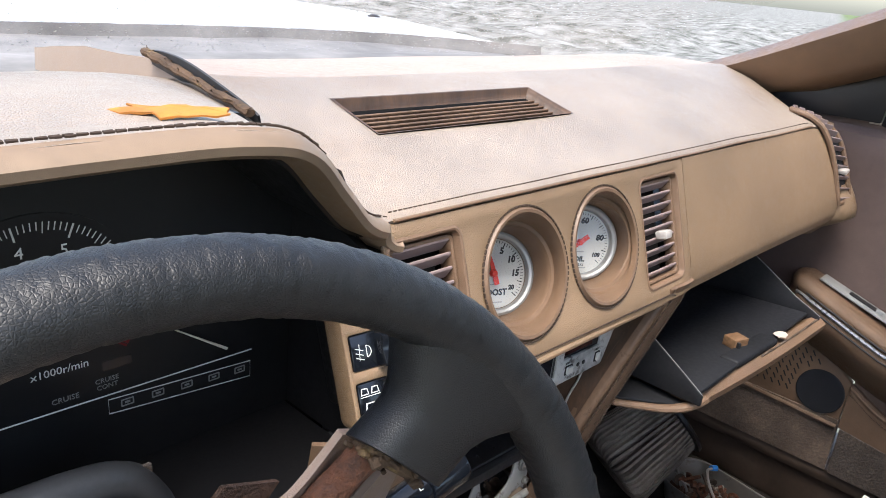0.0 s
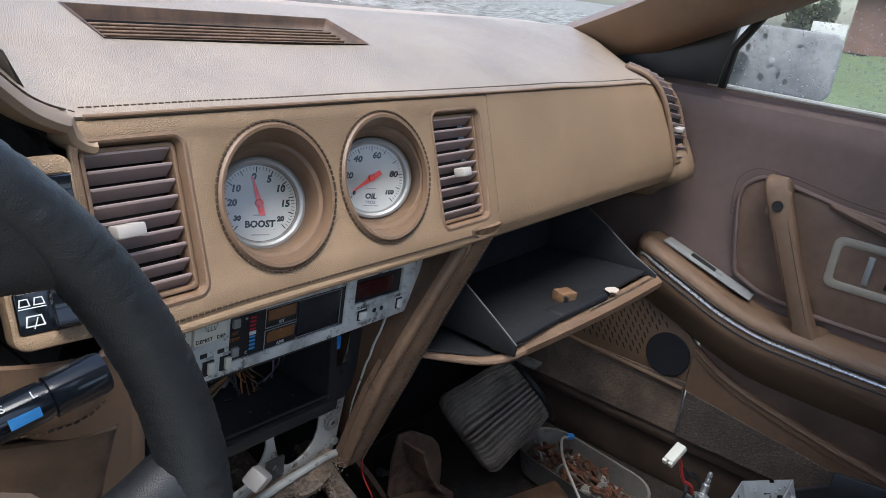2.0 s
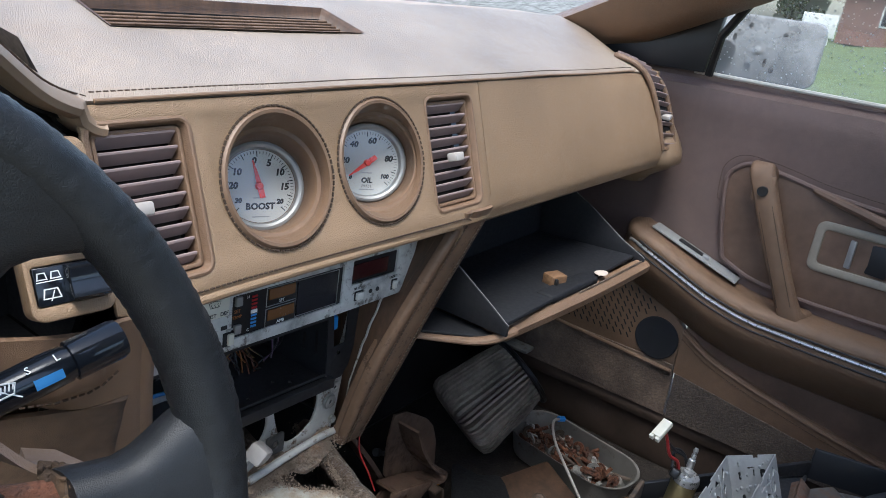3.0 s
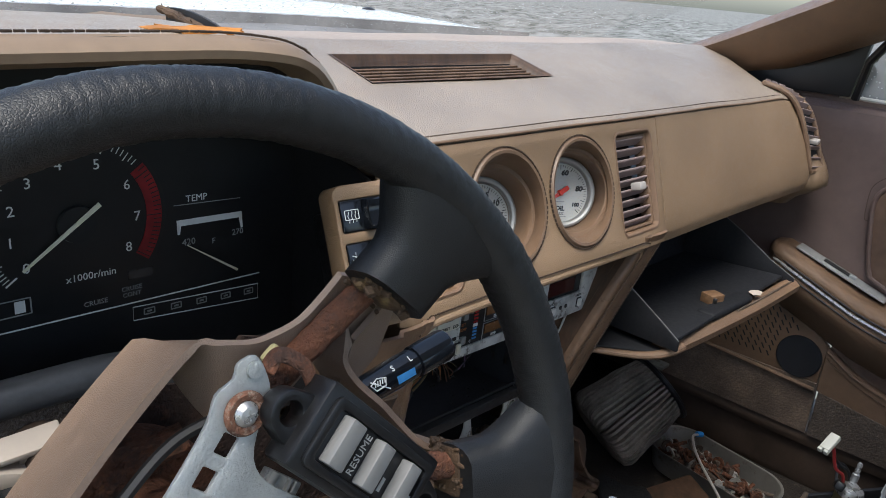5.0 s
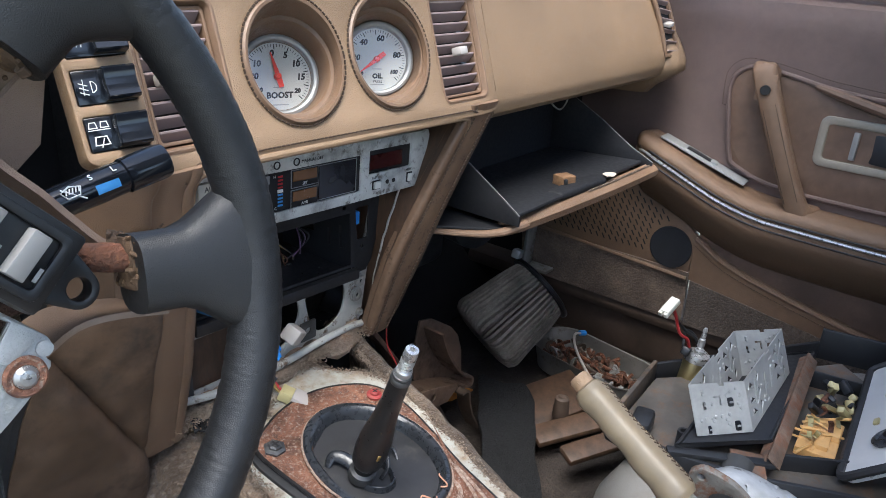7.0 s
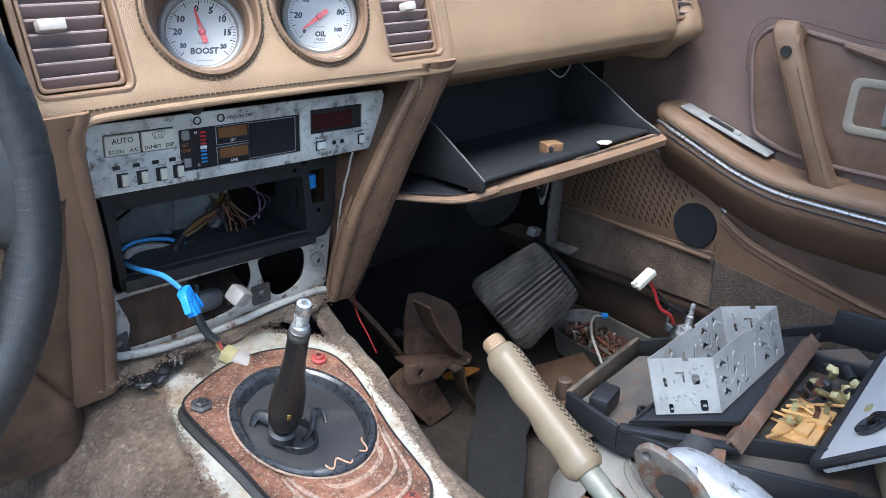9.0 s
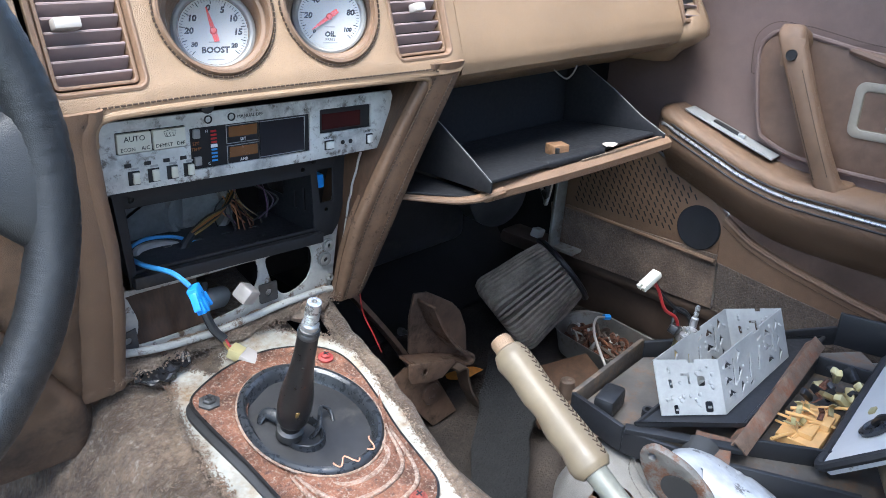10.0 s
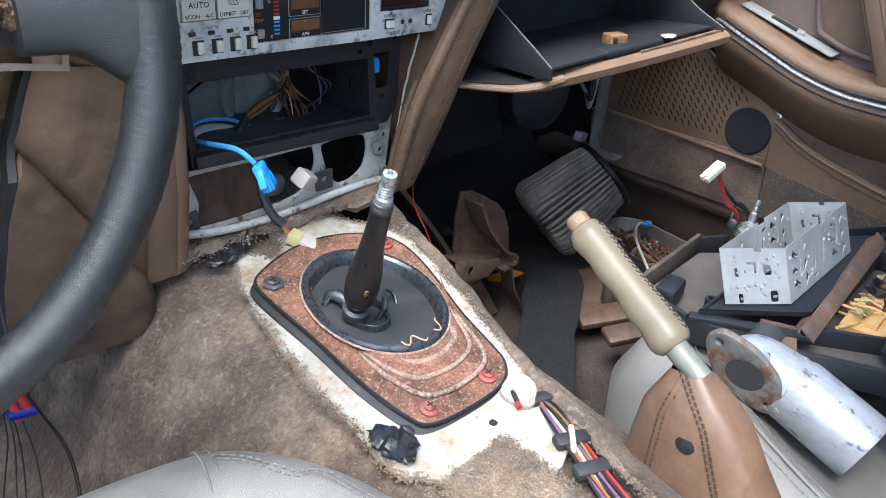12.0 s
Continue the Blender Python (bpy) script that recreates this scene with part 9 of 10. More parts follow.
tagged(part("pile", tufts(spots, 14000, 0.002, 23, size=(0.0005, 0.0013), lift=0.0012, lean_z=0.9), M_PILE, oc), kind="stuff")

# ---- handbrake ----
hb = thing("handbrake", (0.09, -0.05, 0.42), "raised handbrake lever with a stitched taupe leather grip", "handbrake")
P0, P1 = Vector((0.086, -0.019, 0.522)), Vector((0.0955, 0.072, 0.5720))
A = aim(P0, P1)
HL = (P1 - P0).length
bm = B()
lathe(bm, [(0.0120, 0.0), (0.0150, 0.004), (0.0158, HL * 0.10), (0.0150, HL * 0.30), (0.0138, HL * 0.50), (0.0136, HL * 0.66), (0.0146, HL * 0.82), (0.0144, HL * 0.92), (0.0120, HL * 0.985), (0.0095, HL)], A @ Matrix.Diagonal((0.9, 0.9, 1, 1)), 28)
ga = (P1 - P0).normalized()
under = (Vector((-0.75, 0.25, -0.45)) - ga * Vector((-0.75, 0.25, -0.45)).dot(ga)).normalized()
bmesh.ops.subdivide_edges(bm, edges=[e for e in bm.edges if abs((e.verts[1].co - e.verts[0].co).normalized().dot(ga)) > 0.9], cuts=3)
for v in bm.verts:
    q = v.co - P0
    h, side = q.dot(ga), max(0.0, q.dot(under) / 0.015)
    v.co += under * (0.0009 * side * math.sin(h / HL * 6.28 * 3.5))
part("grip", bm, M_BRAKE, hb, "taupe leather grip")
bm = B()
ga = (P1 - P0).normalized()
gs = (Vector((0.30, -0.55, 0.75)) - ga * Vector((0.30, -0.55, 0.75)).dot(ga)).normalized()
gt = ga.cross(gs)
for k in range(22):
    z = 0.006 + (HL - 0.016) * k / 21
    r = table(z / HL, [(0.0, 0.0150), (0.10, 0.0158), (0.30, 0.0150), (0.50, 0.0138), (0.66, 0.0136), (0.82, 0.0146), (1.0, 0.0140)]) * 0.9
    for s in (-1, 1):
        cyl(bm, P0 + ga * z + gs * r, P0 + ga * (z + 0.0028) + gs * (r - 0.0004) + gt * (s * 0.0028), 0.0006, n=5)
part("stitching", bm, M_THREAD, hb)
bm = B()
lathe(bm, [(0.0082, HL - 0.002), (0.0082, HL + 0.007), (0.0070, HL + 0.0095), (0.0, HL + 0.0100)], A, 20)
part("release_button", bm, M_TAN, hb, "tan release button")
bm = B()
cyl(bm, P0 + Vector((0, 0.004, 0.002)), P0 + (P0 - P1).normalized() * 0.026, 0.0082, n=16)
part("stem", bm, M_STEM, hb, "chipped grey-green steel stem")
bm = B()
sections = [((0.0830, -0.034, 0.515), 0.0105, 0.011), ((0.082, -0.039, 0.503), 0.016, 0.022), ((0.081, -0.044, 0.488), 0.019, 0.034), ((0.082, -0.050, 0.460), 0.022, 0.044), ((0.084, -0.058, 0.425), 0.027, 0.056), ((0.086, -0.066, 0.385), 0.034, 0.072)]
rings = []
for (x, y, z), hx, hy in sections:
    rings.append([bm.verts.new((x + hx * math.copysign(abs(math.cos(a)) ** 0.45, math.cos(a)), y + hy * math.copysign(abs(math.sin(a)) ** 0.75, math.sin(a)), z - 0.10 * (hy * math.sin(a)) + 0.0015 * noise.noise((a * 2, z * 60, 0)))) for a in (2 * math.pi * k / 32 for k in range(32))])
skin(bm, rings)
bt = part("leather_boot", bm, M_BOOTLEATHER, hb, "scuffed brown leather boot", 60)
bm = B()
for s in (-0.010, -0.006):
    stitches(bm, [Vector((x - hx * 0.97, y + hy * 0.66 + s, z - 0.066 * hy)) for (x, y, z), hx, hy in sections], 0.0045, 0.003, 0.0008)
    stitches(bm, [Vector((x - hx * 0.99, y - hy * 0.66 - s, z + 0.066 * hy)) for (x, y, z), hx, hy in sections], 0.0045, 0.003, 0.0008)
part("boot_stitching", bm, M_THREAD, bt)
bm = B()
lathe(bm, [(0.0, 0.0006), (0.0055, 0.0006), (0.0070, 0.0)], aim((0.0612, -0.050, 0.474), (0.04, -0.050, 0.478)), 14)
part("worn_hole", bm, M_INK, bt)

# ---- seats ----
def cushion(bm, M, half_x, y0, y1, drop, rad, tilt=0.0, n=34, power=5.0, low=-0.16):
    """A padded seat base in the frame M: rounded plan and edges, raised bolsters, a dished middle."""
    def f(u, v):
        a, b = 2 * u - 1, 2 * v - 1
        r = max(abs(a), abs(b))
        k = r / (abs(a) ** power + abs(b) ** power) ** (1 / power) if r > 1e-6 else 1.0
        x, y = half_x * a * k, lerp(y0, y1, (b * k + 1) / 2)
        w = 2 * rad / (y1 - y0) * 1.2
        e = max(0.0, r - (1 - w)) / w
        z = -rad * (1 - math.sqrt(max(0.0, 1 - e * e))) - drop * ease((0.80 - abs(a)) / 0.30) * (1 - 0.6 * ease((b - 0.5) / 0.4)) + tilt * (y - y1)
        return M @ Vector((x, y, z + 0.0022 * noise.noise((x * 16, y * 16, 4)) + 0.0008 * noise.noise((x * 60, y * 60, 4))))
    V = grid(bm, f, n, n)
    ring = [V[i][0] for i in range(n + 1)] + [V[n][j] for j in range(1, n + 1)] + [V[i][n] for i in range(n - 1, -1, -1)] + [V[0][j] for j in range(n - 1, 0, -1)]
    lo = [bm.verts.new((v.co.x, v.co.y, M.translation.z + low)) for v in ring]
    m = len(ring)
    for k in range(m):
        bm.faces.new((ring[k], ring[(k + 1) % m], lo[(k + 1) % m], lo[k]))
    bm.faces.new(lo)
    return f


def seam_on(f, us):
    return smooth_path([f(u, v) + Vector((0, 0, 0.0008)) for u, v in us], 8)


def furnish(st, f, line, double=True):
    bm = B()
    P = seam_on(f, line)
    sweep(bm, P, 0.0013 if double else 0.0008, 8)
    part("piping", bm, M_LEATHER if double else M_SEATTHREAD, st)
    bm = B()
    for d in ((-0.010, 0.010) if double else (0.010,)):
        stitches(bm, seam_on(f, [(u + d * 1.6, v + d * 0.2) for u, v in line]), 0.0055, 0.0032, 0.0005)
    part("stitching", bm, M_SEATTHREAD, st)


seat = thing("passenger_seat", (0.36, -0.25, 0.25), "grey-beige leather passenger seat covered in loose parts", "car seat", group="front seats")
SM0 = Matrix.Translation((0.357, -0.165, 0.432)) @ Matrix.Rotation(radians(-21), 4, "Z")
bm = B()
f = cushion(bm, SM0, 0.262, -0.30, 0.225, 0.046, 0.060, 0.10)
part("cushion", bm, M_LEATHER, seat, "stained grey-beige leather cushion", 60)
furnish(seat, f, [(0.30, 0.965), (0.18, 0.955), (0.125, 0.90), (0.115, 0.80), (0.115, 0.5), (0.115, 0.1)])
bm = B()
SB = SM0 @ at(0, -0.30, 0.0) @ Matrix.Rotation(radians(78), 4, "X")
cushion(bm, SB, 0.25, 0.0, 0.55, 0.02, 0.05)
part("backrest", bm, M_LEATHER, seat, "", 60)

ds = thing("driver_seat", (-0.37, -0.25, 0.30), "grey leather driver seat with a seamed bolster", "car seat", group="front seats")
SM1 = Matrix.Translation((-0.362, -0.2, 0.512))
bm = B()
f = cushion(bm, SM1, 0.272, -0.36, 0.372, 0.020, 0.055, 0.03, power=4.0)
part("cushion", bm, M_LEATHER, ds, "grey leather cushion", 60)
furnish(ds, f, [(0.855, 0.985), (0.85, 0.95), (0.845, 0.85), (0.84, 0.6), (0.84, 0.2)], False)
bm = B()
stitches(bm, seam_on(f, [(0.87, 0.962), (0.91, 0.955), (0.945, 0.92), (0.955, 0.85), (0.955, 0.6), (0.955, 0.2)]), 0.0055, 0.0032, 0.0005)
stitches(bm, seam_on(f, [(0.87, 0.955), (0.905, 0.948), (0.938, 0.915), (0.948, 0.85), (0.948, 0.6), (0.948, 0.2)]), 0.0055, 0.0032, 0.0005)
part("bolster_stitching", bm, M_SEATTHREAD, ds)

# ---- loose parts on the passenger seat ----
# upturned console frame: long black walls, rusty sheet inside
con = thing("console_frame", (0.38, -0.02, 0.43), "upturned black centre console frame with rusty sheet metal", "console")


def wall(a, b, h, t=0.005, name="frame_wall", mat=None, label=""):
    a, b = Vector(a), Vector(b)
    bm = B()
    m = a.lerp(b, 0.5) + Vector((0, 0, h / 2))
    box(bm, frame_of(m, b - a, (0, 0, 1)), (b - a).length, h, t, 0.0012)
    return part(name, bm, mat or M_BOX, con, label)


C = [(0.240, 0.104, 0.428), (0.226, 0.040, 0.430), (0.243, -0.030, 0.430), (0.290, -0.135, 0.430), (0.40, -0.30, 0.428), (0.60, -0.16, 0.43), (0.565, -0.02, 0.432), (0.375, 0.112, 0.430)]
wall(C[0], C[1], 0.026)
wall(C[1], C[2], 0.024)
wall(C[2], C[3], 0.024)
wall(C[3], C[4], 0.022)
wall(C[5], C[6], 0.040)
wall(C[0], C[7], 0.026, 0.005, "frame_wall", M_GRIME)
wall(C[7], C[6], 0.022)
bm = B()
plate(bm, [[(0.244, 0.100), (0.232, 0.040), (0.247, -0.028), (0.292, -0.130), (0.42, -0.20), (0.56, -0.05), (0.42, 0.06), (0.37, 0.106)]], at(0, 0, 0.437), 0.003)
part("floor_sheet", bm, M_SHEET, con, "rust-flecked grey sheet")
for x, y, r in ((0.262, 0.070, 0.0), (0.283, 0.072, 1)):
    bm = B()
    if r:
        lathe(bm, [(0.0055, 0.0), (0.0055, 0.024), (0.0032, 0.024), (0.003, 0.012), (0.0, 0.012)], at(0.258, 0.036, 0.437), 16)
    else:
        box(bm, at(0.262, 0.078, 0.447) @ Matrix.Rotation(0.2, 4, "Z"), 0.034, 0.020, 0.020, 0.004)
    part("moulded_post", bm, M_BOX, con)
bm = B()
box(bm, frame_of((0.2495, -0.004, 0.4555), (0.048, -0.085, 0.0), (0, 0, 1)), 0.098, 0.005, 0.010, 0.001)
part("trim_bar", bm, M_BOX, con)

# black lid with the cage on it
bm = B()
pts = [(0.232, 0.032), (0.301, -0.033), (0.514, -0.022), (0.440, 0.036)]
plate(bm, [pts], at(0, 0, 0.4605), 0.004, 0.0012)
lid = solo("black_lid", bm, M_BOX, "flat dark plastic lid lying on the console frame", "lid")
bm = B()
sweep(bm, [Vector((x, y, 0.4605)) for x, y in pts], 0.0024, 6, closed=True)
part("rim", bm, M_BOX, lid)
cage = thing("radio_cage", (0.36, 0.01, 0.463), "punched galvanised radio cage standing on the lid", "radio cage")
K = [Vector((0.2565, 0.0215, 0.4625)), Vector((0.3005, -0.0165, 0.4625)), Vector((0.4425, -0.0140, 0.4625)), Vector((0.3985, 0.0240, 0.4625))]
lean = Vector((0.0085, 0.0205, 0.0440))


def cage_wall(a, b, cuts, name="cage_side"):
    u = b - a
    ux, uy = u.normalized(), lean.normalized()
    F = Matrix.Translation(a) @ Matrix((ux, uy, ux.cross(uy).normalized())).transposed().to_4x4()
    h = lean.length
    bm = B()
    L = u.length
    loops = [[(0, 0), (L, 0), (L, h), (L * 0.62, h), (L * 0.62, h - 0.003), (L * 0.52, h - 0.003), (L * 0.52, h), (0, h)]]
    for x, y, w, hh, ang in cuts:
        c, s = math.cos(ang), math.sin(ang)
        shape = [(-w / 2, -hh / 2), (w / 2, -hh / 2), (w / 2, hh / 2)] if abs(ang) > 0.6 else rrect(w, hh, min(w, hh) * 0.25, n=2)
        loops.append([(x + p * c - q * s, y + p * s + q * c) for p, q in shape])
    plate(bm, loops, F, 0.0011)
    o = part(name, bm, M_STEEL, cage)
    bm = B()
    random.seed(int(L * 1000))
    for k in range(30):
        x, y = random.uniform(0.006, L - 0.006), random.uniform(0.006, h - 0.006)
        if all(math.hypot(x - c[0], y - c[1]) > 0.0075 for c in cuts):
            s = random.choice((0.0016, 0.0021))
            lathe(bm, [(s, 0.0), (s * 0.8, 0.0010), (0, 0.0013)], F @ at(x, y, 0.0002), 8)
    tagged(part("punched_dimple", bm, M_STEEL, o), kind="stuff")
    bm = B()
    for x, y, w, hh, ang in cuts:
        box(bm, F @ at(x, y, 0) @ Matrix.Rotation(ang, 4, "Z") @ at(0, 0, 0.0012) @ Matrix.Rotation(radians(24), 4, "X"), w * 0.5, hh * 0.22, 0.0006)
    tagged(part("punched_tab", bm, M_STEEL, o), kind="stuff")


big = []
for x0 in (0.026, 0.112):
    big.append((x0, 0.0285, 0.0028, 0.024, -0.12))
    for dx, dy, a in ((-0.0095, 0.036, 2.5), (0.0085, 0.039, 0.75), (-0.0105, 0.0225, 2.6), (0.0085, 0.0235, 0.7), (-0.008, 0.010, 2.5), (0.010, 0.0095, 0.75)):
        big.append((x0 + dx, dy, 0.0128, 0.0080, a))
for x0 in (0.058, 0.078):
    big.append((x0, 0.0225, 0.0030, 0.022, -0.2))
big += [(0.058, 0.007, 0.008, 0.003, 0.3), (0.084, 0.040, 0.010, 0.003, 0.2)]
small = [(0.040, 0.030, 0.007, 0.009, 0), (0.012, 0.028, 0.003, 0.008, 0.1), (0.026, 0.036, 0.008, 0.002, 0), (0.044, 0.007, 0.007, 0.010, 0), (0.014, 0.005, 0.004, 0.008, 0), (0.029, 0.031, 0.002, 0.007, 0)]
cage_wall(K[0], K[1], small)
cage_wall(K[1], K[2], big)
cage_wall(K[3], K[2], small)
cage_wall(K[0], K[3], big)
# L-shaped rusty strap
bm = B()
sa, sb = Vector((0.268, -0.045, 0.4590)), Vector((0.490, -0.026, 0.4660))
box(bm, frame_of(sa.lerp(sb, 0.5), sb - sa, (0, 0.06, 0.05)), (sb - sa).length, 0.015, 0.002, 0.0006)
box(bm, frame_of(sa.lerp(sb, 0.5) + Vector((0, 0.010, -0.004)), sb - sa, (0.05, 0.6, -0.6)), (sb - sa).length, 0.010, 0.002, 0.0006)
box(bm, frame_of((0.258, -0.026, 0.4545), (-0.012, 0.030, 0), (0.25, 0.1, 0.02)), 0.030, 0.034, 0.002, 0.0006)
strap = solo("rusty_strap", bm, M_STRAP, "rusty angle strap lying across the console frame", "strap")
# tray of amber plastic clips
tray = thing("fuse_tray", (0.42, -0.09, 0.43), "black tray with amber plastic lattice and loose clips", "tray")
T = [Vector((0.294, -0.041, 0.428)), Vector((0.331, -0.100, 0.428)), Vector((0.490, -0.088, 0.430)), Vector((0.478, -0.030, 0.431))]
for a, b in ((0, 1), (1, 2), (2, 3), (0, 3)):
    bm = B()
    box(bm, frame_of(T[a].lerp(T[b], 0.5) + Vector((0, 0, 0.012)), T[b] - T[a], (0, 0, 1)), (T[b] - T[a]).length, 0.028, 0.004, 0.001)
    part("tray_wall", bm, M_BOX, tray)
bm = B()
plate(bm, [[(p.x, p.y) for p in T]], at(0, 0, 0.434), 0.002)
part("tray_floor", bm, M_BLACKDUST, tray)
random.seed(31)
e1, e2 = (T[3] - T[0]).normalized(), (T[1] - T[0]).normalized()
LC = Vector((0.368, -0.066, 0.441))
bm = B()
for a, b, w, h in ((0, 0, 0.070, 0.009), (-0.016, 0.004, 0.024, 0.014), (0.018, -0.003, 0.020, 0.013), (0.002, 0.012, 0.022, 0.015)):
    box(bm, Matrix.Translation(LC + e1 * a + e2 * b + Vector((0, 0, h / 2 - 0.004))) @ Matrix.Rotation(math.atan2(e1.y, e1.x), 4, "Z"), w, 0.036 if a == 0 and b == 0 else 0.013, h, 0.0012)
part("amber_base", bm, M_ORANGE, tray, "amber plastic clip carrier")
for k in range(12):
    bm = B()
    c = LC + e1 * random.uniform(-0.032, 0.032) + e2 * random.uniform(-0.014, 0.014) + Vector((0, 0, random.uniform(0.004, 0.012)))
    yaw = math.atan2(e2.y, e2.x) + random.choice((0.0, 0.15, -0.2, 1.45, 1.7, 0.8, -0.75))
    d = Vector((math.cos(yaw), math.sin(yaw), random.uniform(-0.25, 0.25))) * random.uniform(0.010, 0.021)
    sweep(bm, smooth_path([c - d, c + Vector((0, 0, 0.001)), c + d], 4), [random.uniform(0.0014, 0.0020)] * 9, 7, squash=0.8)
    part("amber_rib", bm, M_ORANGE, tray)
for k in range(7):
    bm = B()
    c = LC + e1 * random.uniform(-0.03, 0.03) + e2 * random.uniform(-0.014, 0.014) + Vector((0, 0, 0.014))
    R = Matrix.Translation(c) @ Euler([random.uniform(-0.7, 0.7) for _ in range(3)]).to_matrix().to_4x4()
    box(bm, R, 0.010, 0.005, 0.0010, 0.0003)
    box(bm, R @ at(0.005, 0, 0.003) @ Matrix.Rotation(1.3, 4, "Y"), 0.007, 0.005, 0.0010, 0.0003)
    part("spring_clip", bm, (M_BRASS, M_RUST, M_YELLOWPL)[k % 3], tray)
for k in range(16):
    bm = B()
    c = T[0].lerp(T[1], random.uniform(0.2, 0.8)) + e1 * random.uniform(0.09, 0.155) + Vector((0, 0, random.uniform(0.016, 0.028)))
    m = random.choice((M_BLACK, M_YELLOWPL, M_BLACK, M_RUST, M_BRASS, M_BOX))
    box(bm, Matrix.Translation(c) @ Euler([random.uniform(-1, 1) for _ in range(3)]).to_matrix().to_4x4(), random.uniform(0.008, 0.024), random.uniform(0.006, 0.012), random.uniform(0.004, 0.009), 0.0015)
    part("loose_clip", bm, m, tray)
# white panel with a cracked black rim, leaning at the rear
pan = thing("white_lamp_panel", (0.44, -0.15, 0.44), "white panel with flaking black rim and a rubber plug", "panel")
WP = frame_of((0.412, -0.121, 0.484), (0.21, 0.012, 0.012), (0.052, 0.050, -0.040))
bm = B()
plate(bm, [rrect(0.212, 0.082, 0.008)], WP, 0.010, 0.002)
part("panel", bm, M_PANELWHITE, pan)
bm = B()
sweep(bm, [WP @ Vector((x, y, 0.0)) for x, y in rrect(0.216, 0.086, 0.009, n=4)], 0.0042, 7, closed=True)
part("rim", bm, M_BLACKDUST, pan)
bm = B()
lathe(bm, [(0.014, 0.0), (0.0145, 0.003), (0.010, 0.005), (0.008, 0.003), (0.0, 0.003)], WP @ at(-0.06, 0.004, 0.001), 24)
part("rubber_plug", bm, M_RUBBERBOOT, pan)
part("cord", wire([WP @ Vector((-0.06, 0.004, 0.006)), WP @ Vector((-0.072, -0.012, 0.014)), WP @ Vector((-0.078, -0.034, 0.010)), WP @ Vector((-0.07, -0.05, 0.004))], 0.0028), M_WIREBLK, pan)
bm = B()
box(bm, WP @ at(-0.02, 0.020, 0.001), 0.010, 0.006, 0.003, 0.001)
box(bm, WP @ at(0.03, 0.012, 0.001), 0.006, 0.010, 0.003, 0.001)
part("clip", bm, M_YELLOWPL, pan)
bm = B()
box(bm, at(0.318, -0.162, 0.490) @ Euler((0.2, -0.1, 0.5)).to_matrix().to_4x4(), 0.07, 0.03, 0.09, 0.014, 4)
solo("tan_plastic_cover", bm, M_BRAKE, "smooth tan plastic cover standing on the seat", "cover")
# cigar lighter motor with connector
mot = thing("small_motor", (0.405, 0.082, 0.43), "small brass motor with wires and a white connector", "motor")
bm = B()
MB = Vector((0.404, 0.080, 0.428))
lathe(bm, [(0.0135, 0.0), (0.014, 0.002), (0.014, 0.028), (0.0125, 0.031)], Matrix.Translation(MB) @ Euler((0.1, 0.05, 0)).to_matrix().to_4x4(), 24)
part("can", bm, M_BRASS, mot)
bm = B()
lathe(bm, [(0.0145, 0.030), (0.0148, 0.033), (0.013, 0.038), (0.006, 0.039), (0.006, 0.043), (0.0, 0.043)], Matrix.Translation(MB) @ Euler((0.1, 0.05, 0)).to_matrix().to_4x4(), 24)
part("cap", bm, M_CHROME, mot)
bm = B()
lathe(bm, [(0.004, 0.042), (0.004, 0.052), (0.0025, 0.053), (0.0028, 0.058), (0.0022, 0.059), (0.0028, 0.063), (0.0020, 0.066), (0.0, 0.067)], Matrix.Translation(MB + Vector((0.006, 0, 0))) @ Euler((0.05, 0.1, 0)).to_matrix().to_4x4(), 14)
part("terminal", bm, M_CHROME, mot)
bm = B()
box(bm, Matrix.Translation(MB + Vector((-0.014, 0.006, 0.044))) @ Euler((0.3, 0.4, 0.2)).to_matrix().to_4x4(), 0.020, 0.010, 0.010, 0.002)
part("clip", bm, M_BLACK, mot)
part("wire", wire([(0.352, 0.098, 0.536), (0.362, 0.096, 0.522), (0.372, 0.092, 0.500), (0.386, 0.086, 0.488), (0.392, 0.084, 0.476)], 0.0018), M_WIRERED, mot)
part("wire", wire([(0.355, 0.099, 0.535), (0.372, 0.098, 0.515), (0.398, 0.094, 0.492), (0.416, 0.086, 0.478), (0.414, 0.080, 0.465)], 0.0018), M_WIREBLK, mot)
part("wire", wire([(0.390, 0.090, 0.474), (0.408, 0.096, 0.486), (0.420, 0.088, 0.478), (0.418, 0.078, 0.460)], 0.0018), M_WIREBLK, mot)
bm = B()
FC = aim((0.338, 0.102, 0.532), (0.366, 0.096, 0.548))
box(bm, FC @ at(0, 0, 0.012), 0.0105, 0.007, 0.022, 0.0012)
for k in (-1, 1):
    box(bm, FC @ at(k * 0.0032, 0, -0.0005), 0.004, 0.005, 0.003)
part("connector", bm, M_BUTTON, mot, "white plastic connector")

# exhaust flange and pipe
ex = thing("exhaust_pipe", (0.215, -0.05, 0.43), "silver exhaust pipe with a rusty two-bolt flange", "exhaust pipe")
FA = frame_of((0.2120, -0.0235, 0.4390), (0.24, -0.66, -0.71), (-0.05, -0.73, 0.68)) @ Matrix.Diagonal((0.84, 0.84, 1, 1))
fo = smooth_path([Vector(p) for p in ((-0.050, 0.0, 0), (-0.046, 0.012, 0), (-0.022, 0.026, 0), (0.0, 0.029, 0), (0.022, 0.026, 0), (0.046, 0.012, 0), (0.050, 0.0, 0), (0.046, -0.012, 0), (0.022, -0.026, 0), (0.0, -0.029, 0), (-0.022, -0.026, 0), (-0.046, -0.012, 0))], 3, closed=True)
bm = B()
